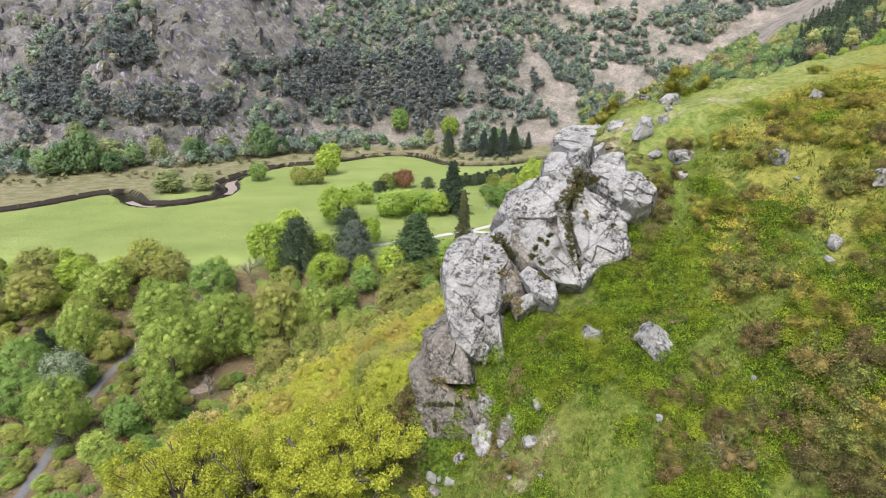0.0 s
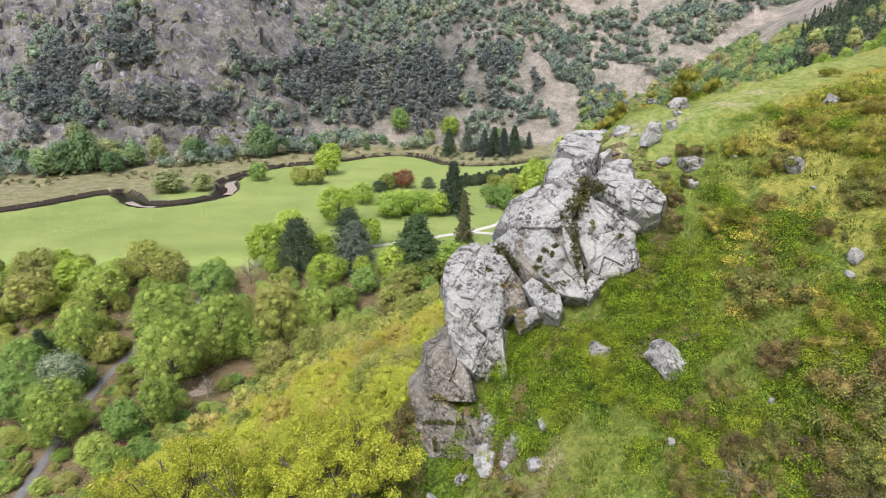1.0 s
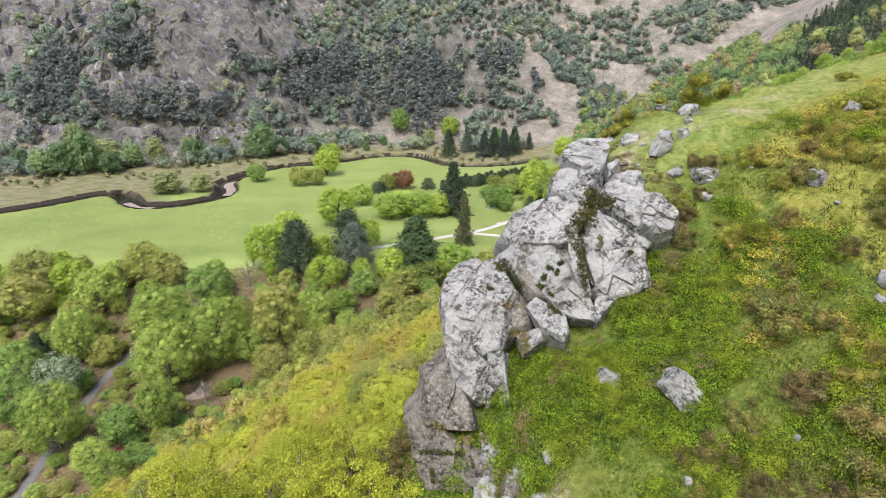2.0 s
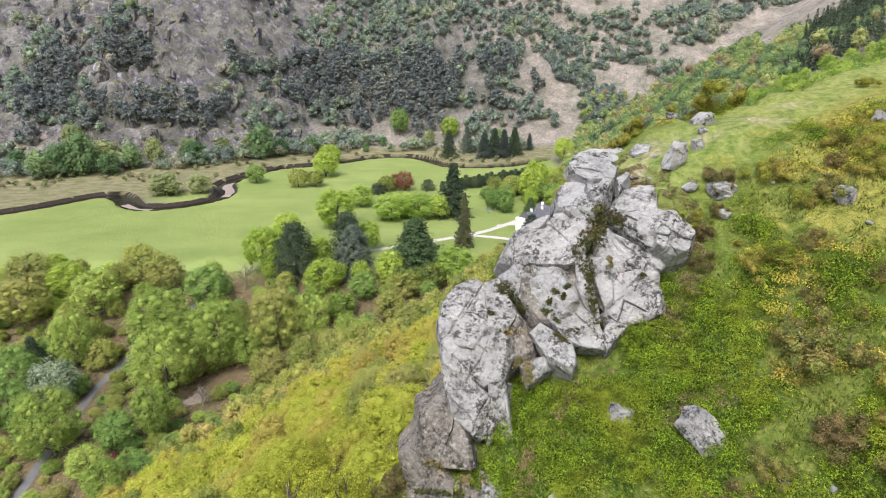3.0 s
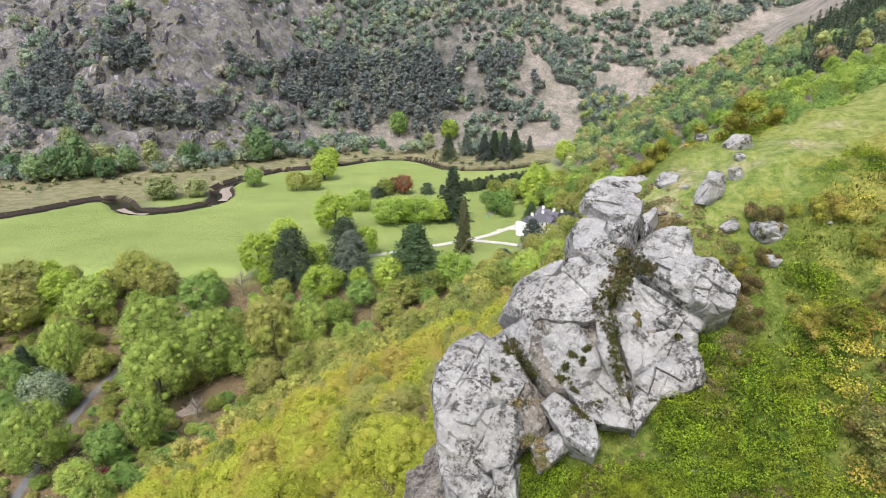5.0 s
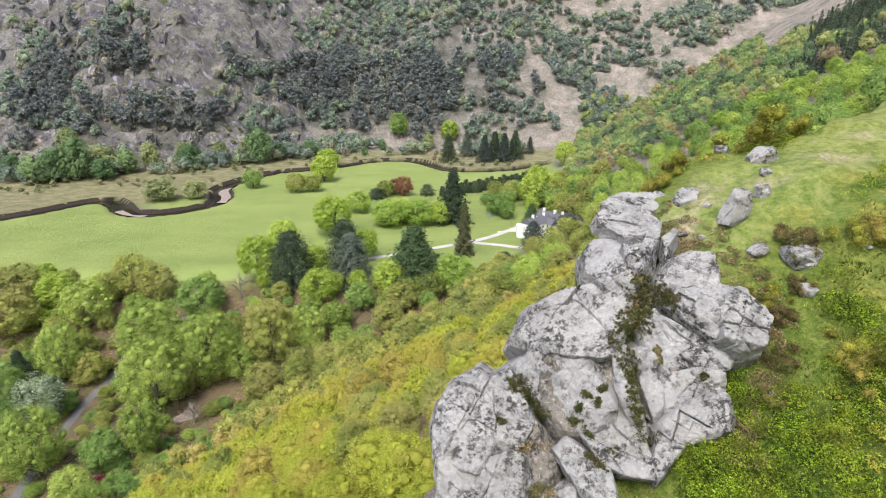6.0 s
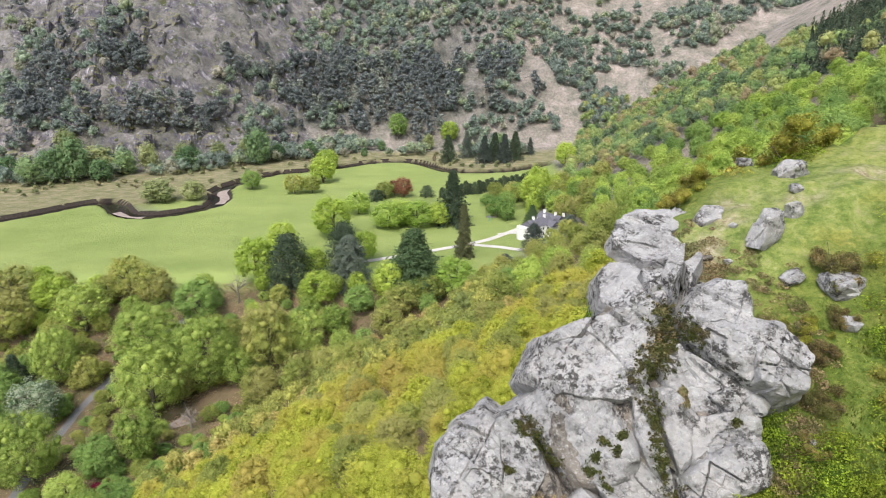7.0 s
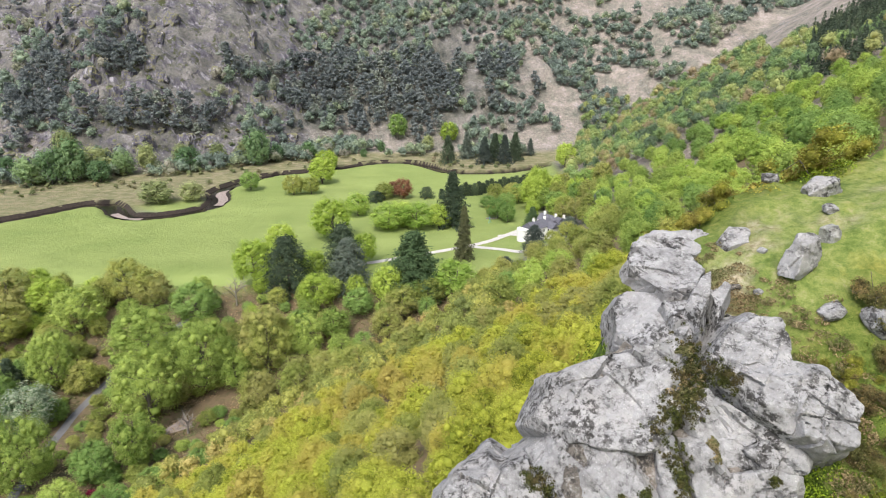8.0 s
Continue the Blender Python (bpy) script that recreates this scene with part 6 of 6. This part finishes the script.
grove("olive", (-39.0, 403.4, 13.9, 11.1), (-102.9, 415.9, 16.7, 13.4), (-90.9, 417.3, 13.6, 12.2), (-129.3, 241.0, 18.1, 18.1), (-117.7, 238.0, 16.5, 16.5), (-137.4, 238.2, 12.3, 12.3), (-63.0, 206.3, 22.4, 26.9), (-173.8, 235.6, 21.5, 17.2), (-167.2, 219.6, 22.0, 19.8), (-36.6, 185.7, 13.8, 12.4), (-46.2, 183.6, 15.2, 15.2), (-62.1, 190.0, 13.9, 13.9), (-15.9, 232.3, 16.3, 13.0), (-5.1, 237.8, 14.2, 11.4), (-20.9, 220.7, 13.4, 12.1), (-8.0, 165.2, 11.7, 9.3), (-26.2, 178.7, 12.8, 11.5), (-90.6, 191.6, 12.0, 14.4))
grove("yew", (-44.3, 397.0, 10.7, 7.5), (-10.5, 406.0, 8.6, 8.2), (-0.3, 402.5, 3.9, 7.7), (4.7, 404.1, 3.9, 7.8))
grove("green", (-136.7, 429.1, 16.4, 13.1), (-33.5, 233.1, 13.1, 11.1), (-43.1, 595.0, 21.0, 24.2), (32.9, 354.9, 14.4, 12.9), (37.9, 346.3, 10.1, 10.1), (-97.0, 229.4, 19.7, 16.7), (-98.5, 155.2, 13.4, 12.7), (-150.6, 186.9, 17.5, 17.5), (-138.0, 165.6, 15.9, 15.9), (-127.9, 184.6, 7.8, 7.8))
grove("pale", (-132.5, 179.3, 16.5, 16.5))
grove("green", (40.0, 372.0, 13.0, 11.0), (29.0, 380.0, 11.0, 8.0), (66.0, 352.0, 12.0, 12.0), (86.0, 366.0, 14.0, 15.0), (50.0, 392.0, 14.0, 12.0))
grove("lime", (60.0, 380.0, 17.0, 25.0), (82.0, 352.0, 11.0, 12.0))
grove("olive", (70.0, 362.0, 13.0, 16.0), (47.0, 402.0, 13.0, 11.0), (66.0, 405.0, 15.0, 14.0), (78.0, 392.0, 14.0, 16.0), (92.0, 350.0, 13.0, 15.0), (36.0, 410.0, 12.0, 9.0))
grove("bluecon", (66.0, 309.0, 9.0, 10.0))
grove("olive", (72.0, 322.0, 12.0, 12.0), (68.0, 336.0, 12.0, 12.0), (77.0, 312.0, 12.0, 11.0), (80.0, 330.0, 13.0, 13.0), (63.0, 328.0, 9.0, 9.0), (72.0, 302.0, 11.0, 9.0), (62.0, 296.0, 10.0, 8.0), (54.0, 290.0, 9.0, 7.0))
grove("green", (76.0, 340.0, 12.0, 13.0))
grove("lime", (53.0, 352.0, 9.5, 12.0), (79.0, 360.0, 12.0, 13.0))
grove("olive", (44.0, 388.0, 14.0, 12.0), (36.0, 396.0, 12.0, 10.0), (58.0, 385.0, 14.0, 13.0), (30.0, 365.0, 8.0, 6.0))
for k in range(17):
    grove("yew", (13.0 + 3.1 * k, 408.0 + 2.0 * k + 2.0 * math.sin(1.3 * k), 4.6, 9.2 + 1.2 * math.sin(2.1 * k)))


# fillers between them, in the lower woods
taken = [(o.location.x, o.location.y) for o in bpy.data.objects if o.get("group") == "trees of the valley"]
fill = wood_spots(rng, -200, 30, 120, 246, 8.2, 6000, lambda x, y: ~on_slope(x, y) & (np.abs(line_distance(x, y, LANE)[0]) > 11) & (np.abs(line_distance(x, y, [(-104, 172), (-90, 186), (-74, 198)])[0]) > 9))
fill = [s for s in fill if all((s[0] - a) ** 2 + (s[1] - b) ** 2 > 42 for a, b in taken) and math.dist(s, (-84, 236)) > 11 and abs(line_distance(np.array([s[0]]), np.array([s[1]]), [(-94, 148), (-70, 110)])[0][0]) > 9 and abs(line_distance(np.array([s[0]]), np.array([s[1]]), [(-92, 186), (-74, 158)])[0][0]) > 8]
fill = [(x, y) for x, y in fill if not (-142 < x < -62 and y < 200)]
for i, (x, y) in enumerate(fill[:150]):
    kind = ("olive", "beech", "green", "olive", "lime")[int(rng.integers(0, 5))]
    w = rng.uniform(7, 12)
    grove(kind, (x, y, w, w * rng.uniform(0.8, 1.15)))
# bushes of the open wood floor beside the lane
brush = wood_spots(rng, -150, -55, 122, 200, 4.2, 4000, lambda x, y: ~on_slope(x, y) & (np.abs(line_distance(x, y, LANE)[0]) > 4.5) & (np.abs(line_distance(x, y, [(-104, 172), (-90, 186), (-74, 198)])[0]) > 5.5) & (fbm2(x, y, 14.0, 3, 46) > -0.12))
for i, (x, y) in enumerate(brush[:230]):
    w = rng.uniform(3.0, 7.5)
    grove(("olive", "green", "olive", "beech")[i % 4], (x, y, w, w * rng.uniform(0.5, 0.8)))
# young trees and bushes closing the gaps towards the meadow
under = wood_spots(np.random.default_rng(57), -185, -62, 200, 240, 6.0, 3000, lambda x, y: ~on_slope(x, y) & (np.abs(line_distance(x, y, LANE)[0]) > 4.5))
for i, (x, y) in enumerate([s for s in under if math.dist(s, (-84, 238)) > 6][:120]):
    w = 3.5 + 3.5 * ((i * 37) % 100) / 100
    grove(("olive", "green", "beech", "olive")[i % 4], (x, y, w, 0.75 * w))
for protos in (*PROTO.values(), *BIG.values()):
    for p in protos:
        bury(p)


# a leafless tree at the edge of the meadow
def bare_tree(x, y, h, seed):
    rng = np.random.default_rng(seed)
    tree = new("bare_tree")
    tree.location = (x, y, ground_at(x, y))
    paths = [[(0, 0, -0.3, 0.45), (0.1, 0, h * 0.25, 0.35), (0.2, 0.1, h * 0.5, 0.22)]]
    for k in range(9):
        a = k * 2.4
        s = np.array((0.15, 0, h * rng.uniform(0.2, 0.48)))
        e = s + np.array((math.cos(a) * h * 0.3, math.sin(a) * h * 0.3, h * rng.uniform(0.2, 0.5)))
        m = (s + e) / 2 + rng.normal(0, 0.5, 3)
        paths.append([(*s, 0.2), (*m, 0.13), (*e, 0.05)])
        for j in range(5):
            o = e * 0.6 + m * 0.4 + rng.normal(0, h * 0.1, 3)
            paths.append([(*m, 0.09), (*o, 0.035)])
    put("trunk", mesh_from("trunk", *tubes(paths, 5), M_BARK_PALE, True), tree)
    return tagged(tree, "leafless grey tree at the edge of the meadow", "tree")


bare_tree(-84, 238, 15, 601)
bare_tree(-82, 178, 9, 602)

# a rhododendron in red flower
rhodo = low_bush("rhododendron", 610, 7.0, 3.5, M_BLOSSOM, 14, 1600, 0.3, "rhododendron bush covered in crimson flowers")
rhodo.location = (-93.5, 149.0, ground_at(-93.5, 149.0))

# ---- trees of the mountain opposite ----
frng = np.random.default_rng(33)


def leafy_here(x, y):
    u = opposite(x, y)
    near_side = 24.4 + 0.564 * x - 0.359 * (280 + (y - 280) * 0.45 - 150)
    want = 1.0 * fbm2(x, y, 34.0, 4, 43) + 0.85 * np.exp(-(((x - 10) / 120) ** 2) - ((u - 195) / 62) ** 2)
    for cx, cu, wx, wu, k in ((150, 150, 72, 36, 0.8), (240, 172, 48, 34, 0.2), (-375, 95, 40, 50, 0.5), (-200, 200, 60, 40, 0.2), (110, 80, 60, 26, -0.25), (190, 112, 44, 22, -0.2), (300, 150, 60, 50, -0.3), (20, 45, 120, 18, -0.5)):
        want = want + k * np.exp(-(((x - cx) / wx) ** 2) - ((u - cu) / wu) ** 2)
    want = want + 0.6 * np.exp(-(((u - 10) / 15.0) ** 2)) * (x < -150) - 0.3 * smooth((-x - 150) / 60) * smooth((u - 40) / 20)
    return (u > -8) & (near_side < 0.12 * np.minimum(u, 50) + 0.7 * np.maximum(0, u - 30) - 4) & (want > 0.05) & (pine_want(x, y) < 0.62) & (x > -0.8 * y) & (x < 0.62 * y)


pine_spots = wood_spots(frng, -520, 330, 430, 830, 5.4, 26000, pines_here)
leaf_spots = wood_spots(frng, -560, 480, 425, 830, 6.4, 36000, leafy_here)
far_wood("pine_wood", pine_spots, M_PINE_HAZED, "dark pines clinging to the far mountainside, needle colour paled for haze", 51, 150, 10.5, 17.0, 0.85, False, 8, 30.0, 0.22, True, 0.6)
far_wood("mountain_wood", leaf_spots, M_FAR_HAZED, "scattered trees on the far mountainside, leaf colour greyed for haze", 52, 130, 11.5, 10.5, 0.75, False, 5, 45.0, 0.27)

foot_spots = wood_spots(frng, -340, 60, 425, 590, 11.0, 4000, lambda x, y: (np.abs(opposite(x, y) - 8) < 16) & (fbm2(x, y, 30.0, 3, 48) > -0.3))
FOOT = [broadleaf(260 + k, 13, 13, 3200, 0.3, m, 0.05, 34, limbs=4, name="birch_tree") for k, m in enumerate(M_FOOT)]
FOOT_LABEL = ("full green tree at the foot of the mountain", "olive-leaved tree at the foot of the mountain", "deep green tree at the foot of the mountain")
for i, (x, y) in enumerate(s for s in foot_spots[::4] if s[0] > -120):
    plant(FOOT[i % 3], x, y, frng.uniform(0.5, 1.3), 1.3 * i, FOOT_LABEL[i % 3], "tree", "trees below the mountain", 0.3)
FOOT_AT = ((-297, 436, 24, 20, 0), (-286, 442, 22, 24, 0), (-274, 449, 27, 30, 0), (-255, 450, 20, 16, 2), (-272, 472, 38, 18, 1), (-296, 480, 20, 20, 1), (-247, 470, 20, 18, 0), (-235, 484, 18, 20, 1), (-213, 498, 18, 18, 1), (-206, 492, 26, 18, 2), (-190, 515, 18, 16, 1), (-157, 517, 28, 28, 0), (-170, 521, 16, 18, 1), (-145, 531, 16, 14, 2), (-120, 545, 16, 14, 2), (-325, 452, 18, 16, 2), (-187, 393, 26, 14, 1), (-166, 399, 19, 12, 1))
for i, (x, y, w, tall, k) in enumerate(FOOT_AT):
    m = Matrix.Translation((x, y, ground_at(x, y) - 0.3)) @ Matrix.Rotation(2.1 * i, 4, "Z") @ Matrix.Diagonal((w / 13.0, w / 13.0, tall / 12.0, 1))
    tagged(copy_thing(FOOT[k], m), FOOT_LABEL[k], "tree", "trees below the mountain")
for p in FOOT:
    bury(p)

# shrubs and rushes along the river and below the mountain
shrub_spots = wood_spots(frng, -330, 110, 400, 560, 7.0, 5000, lambda x, y: (line_distance(x, y, RIVER_LINE[::3])[0] < -9) & (opposite(x, y) > -60) & (fbm2(x, y, 22.0, 3, 47) > 0.25))
far_wood("river_scrub", shrub_spots, M_SCRUB, "grey-green willow scrub beside the stream", 53, 40, 5.0, 3.0, 0.45)

# fallen stones on the mountainside
def build_scree():
    """Pale fallen blocks below the cliffs and in a fan at the foot of the slope."""
    rng = np.random.default_rng(59)
    spots = wood_spots(rng, -420, 400, 440, 800, 3.2, 16000, lambda x, y: (opposite(x, y) > 18) & (fbm2(x, y, 18.0, 3, 59) + 1.2 * np.exp(-(((x + 122) / 14) ** 2) - ((opposite(x, y) - 38) / 14) ** 2) + 0.25 * smooth((-x - 110) / 60) > 0.42) & (x > -0.76 * y) & (x < 0.6 * y))
    s = np.array(spots)
    z = land(s[:, 0], s[:, 1])
    stones = [(x, y, g, rng.uniform(0.4, 0.9) * rng.uniform(0.5, 1.6)) for (x, y), g in zip(spots, z)]
    v, f = clumps(rng, stones, 1.0, 1, 0.8, 0.3)
    return tagged(put("fallen_stones", mesh_from("fallen_stones", v, f, M_ROCK)), "pale fallen stones scattered below the cliffs", "stones", kind="stuff")


build_scree()

# bracken and brambles on the floor of the lower wood
def build_bracken():
    rng = np.random.default_rng(54)
    bank = [(-104, 172), (-90, 186), (-74, 198)]
    spots = wood_spots(rng, -175, 15, 120, 252, 1.7, 30000, lambda x, y: ~on_slope(x, y) & (np.abs(line_distance(x, y, LANE)[0]) > 2.8) & (np.abs(line_distance(x, y, bank)[0]) > 2.5) & (fbm2(x, y, 9.0, 3, 49) > -0.5))
    s = np.array(spots)
    z = land(s[:, 0], s[:, 1])
    tone = np.clip(0.5 + 0.5 * fbm2(s[:, 0], s[:, 1], 9.0, 3, 57) + rng.normal(0, 0.15, len(s)), 0, 1)
    P, D = [], []
    n = 30
    for (x, y), g in zip(spots, z):
        r = rng.uniform(0.8, 2.0)
        p, d = leaf_cushion(rng, x, y, g - 0.1, r, r, r * rng.uniform(0.25, 0.6), n, 0.2)
        P.append(p)
        D.append(d)
    v, f = cards(rng, np.concatenate(P), np.concatenate(D), 0.24, 0.3, 0.5, 0.8, True)
    me = mesh_from("undergrowth", v, f, M_BRACKEN)
    me.attributes.new("tone", "FLOAT", "POINT").data.foreach_set("value", np.repeat(tone, 3 * n).astype(np.float32))
    return tagged(put("undergrowth", me), "brown bracken and green undergrowth of the lower wood", "undergrowth", kind="stuff")


build_bracken()

# ---- cliffs of the mountain opposite ----
cliff = tagged(new("cliff"), "dark grey broken cliffs streaked with white on the mountainside", "cliff")
ledges = wood_spots(frng, -470, -130, 470, 780, 15.0, 1500, lambda x, y: (opposite(x, y) > 40) & (opposite(x, y) < 235) & (fbm2(x, y, 60.0, 3, 62) > -0.2) & (x > -0.74 * y))
FACES = [boulder_mesh(700 + k, (24.0, 13.0, 22.0), (-20, 0, 0), 4, M_CLIFF, 12, 0.07, 0.02, pieces=70, broken=1.3) for k in range(12)]
for i, (x, y) in enumerate(ledges[:120]):
    ob = put("rock_face", FACES[i % 12], cliff)
    tall = frng.uniform(0.45, 1.05)
    ob.matrix_world = Matrix.Translation((x, y, ground_at(x, y) - 3.2 * tall)) @ Matrix.Rotation(frng.uniform(-0.45, 0.45), 4, "Z") @ Matrix.Diagonal((frng.uniform(0.25, 0.7), 0.8, tall, 1))

# ---- gravel bars of the stream ----
ribbon("gravel_bar", [(-147, 392), (-149, 410), (-154, 426), (-150, 440)], 9.0, M_GRAVEL, 0.25, "pinkish gravel bar in the bend of the stream", "gravel", 2.0, -1.2, 4, 0.5, 5)
ribbon("gravel_bar", [(-205, 372), (-192, 362), (-182, 360)], 4.0, M_GRAVEL, 0.2, "narrow pinkish gravel bar in the stream", "gravel", 2.0, -1.2, 4, 0.5, 6)
ribbon("bare_slope", [(-97, 170), (-91, 177), (-84, 184)], 6.0, M_GRAVEL, 0.15, "bare pinkish earth bank in the lower wood", "bare earth", 2.0, None, 6, 0.6, 8)


# ---- the white house ----
def gable_roof(l, w, z, rise, over=0.4):
    bm = bmesh.new()
    a, b = l / 2 + over, w / 2 + over
    p = [bm.verts.new(v) for v in ((-a, -b, z), (a, -b, z), (a, b, z), (-a, b, z), (-a, 0, z + rise), (a, 0, z + rise))]
    for f in ((0, 1, 5, 4), (2, 3, 4, 5), (1, 2, 5), (3, 0, 4), (3, 2, 1, 0)):
        bm.faces.new([p[i] for i in f])
    return bm


def house_wing(house, x, y, l, w, wall, rise, turn, windows):
    """One wing: limewashed walls, slate roof and rows of windows with frames and panes."""
    c, s = math.cos(turn), math.sin(turn)

    def set_in(bm):
        bmesh.ops.transform(bm, matrix=Matrix.Translation((x, y, 0)) @ Matrix.Rotation(turn, 4, "Z"), verts=bm.verts)
        return bm

    body = part("wall", set_in(box_bm(-l / 2, -w / 2, -2.5, l / 2, w / 2, wall, 0.05)), M_RENDER, house)
    part("roof", set_in(gable_roof(l, w, wall + 0.02, rise)), M_SLATE, house, "grey slate roof")
    for k in range(windows):
        px = -l / 2 + (k + 0.5) * l / windows
        for z in (1.0, 3.8):
            if z + 1.6 > wall:
                continue
            for side in (-1, 1):
                yy = side * w / 2
                frame_ob = part("window", set_in(box_bm(px - 0.6, yy - 0.08, z, px + 0.6, yy + 0.08, z + 1.6, 0.02)), M_RENDER, house, "white window frame")
                part("pane", set_in(box_bm(px - 0.48, yy - 0.1, z + 0.12, px + 0.48, yy + 0.1, z + 1.48, 0.01)), M_PANE, frame_ob, "dark glass")
    return body


house = tagged(new("house"), "white limewashed country house with slate roofs and tall chimneys", "house")
house.location = (51.0, 316.0, 1.4)
house_wing(house, 0, 0, 16, 8, 6.2, 3.2, radians(38), 5)
house_wing(house, 8.5, 10.5, 14, 7, 6.0, 3.0, radians(-50), 4)
house_wing(house, 6.0, 1.0, 9, 6, 5.6, 2.6, radians(-52), 2)
house_wing(house, 14.5, 8.0, 12, 7, 5.4, 2.6, radians(38), 3)
bm = bmesh.new()
bmesh.ops.create_cone(bm, cap_ends=True, segments=12, radius1=3.2, radius2=3.2, depth=8.0, matrix=Matrix.Translation((-8.6, -4.5, 1.6)))
part("bay", bm, M_RENDER, house, "round white bay with battlements")
for k in range(12):
    a = k * math.pi / 6
    part("merlon", box_bm(-8.6 + 3.0 * math.cos(a) - 0.35, -4.5 + 3.0 * math.sin(a) - 0.35, 5.55, -8.6 + 3.0 * math.cos(a) + 0.35, -4.5 + 3.0 * math.sin(a) + 0.35, 6.3, 0.03), M_RENDER, house)
for x, y, z in ((-3.0, -2.3, 9.2), (3.5, 2.6, 9.2), (5.5, 13.5, 8.8), (10.5, 8.0, 8.8), (15, 8.5, 8.0)):
    stack = part("chimney", box_bm(x - 0.7, y - 0.45, z - 3.0, x + 0.7, y + 0.45, z + 1.6, 0.05), M_RENDER, house, "tall white chimney stack")
    for dx in (-0.35, 0.35):
        part("chimney_pot", box_bm(x + dx - 0.18, y - 0.18, z + 1.6, x + dx + 0.18, y + 0.18, z + 2.2, 0.06), M_STONEWALL, stack, "clay pot")

tower = tagged(new("stone_tower"), "small grey stone tower with a slate spire among trees", "tower")
tower.location = (79.0, 309.0, ground_at(79.0, 309.0))
part("wall", box_bm(-1.6, -1.6, -2, 1.6, 1.6, 6.5, 0.06), M_STONEWALL, tower)
bm = bmesh.new()
bmesh.ops.create_cone(bm, cap_ends=True, segments=4, radius1=2.7, radius2=0.1, depth=4.0, matrix=Matrix.Translation((0, 0, 8.5)) @ Matrix.Rotation(math.pi / 4, 4, "Z"))
part("roof", bm, M_SLATE, tower, "steep slate spire")


# ---- garden things on the lawn ----
M_VERDIGRIS = plain_material("verdigris_metal", (0.1, 0.3, 0.27), (0.2, 0.45, 0.4), 3.0, 0.5)
ornament = tagged(new("garden_ornament"), "teal metal garden ornament on three legs on the lawn", "ornament")
ornament.location = (27.5, 345.0, ground_at(27.5, 345.0))
for k in range(3):
    a = k * 2.094
    leg = tubes([[(1.0 * math.cos(a), 1.0 * math.sin(a), -0.1, 0.14), (0.3 * math.cos(a), 0.3 * math.sin(a), 1.6, 0.12), (0, 0, 2.4, 0.1)]], 6)
    put("leg", mesh_from("leg", *leg, M_VERDIGRIS, True), ornament)
put("post", mesh_from("post", *tubes([[(0, 0, 2.2, 0.2), (0.05, 0, 3.0, 0.32), (0, 0, 3.6, 0.22), (0, 0, 4.1, 0.05)]], 8), M_VERDIGRIS, True), ornament)
wall_ob = tagged(new("garden_wall"), "low pale stone garden wall beside the lawn", "wall")
wall_ob.location = (29.0, 353.0, ground_at(29.0, 353.0))
part("coping", box_bm(-3.2, -0.3, 0.75, 3.2, 0.3, 0.95, 0.04), M_STONEWALL, wall_ob)
part("wall", box_bm(-3.1, -0.22, -0.4, 3.1, 0.22, 0.75, 0.03), M_STONEWALL, wall_ob)
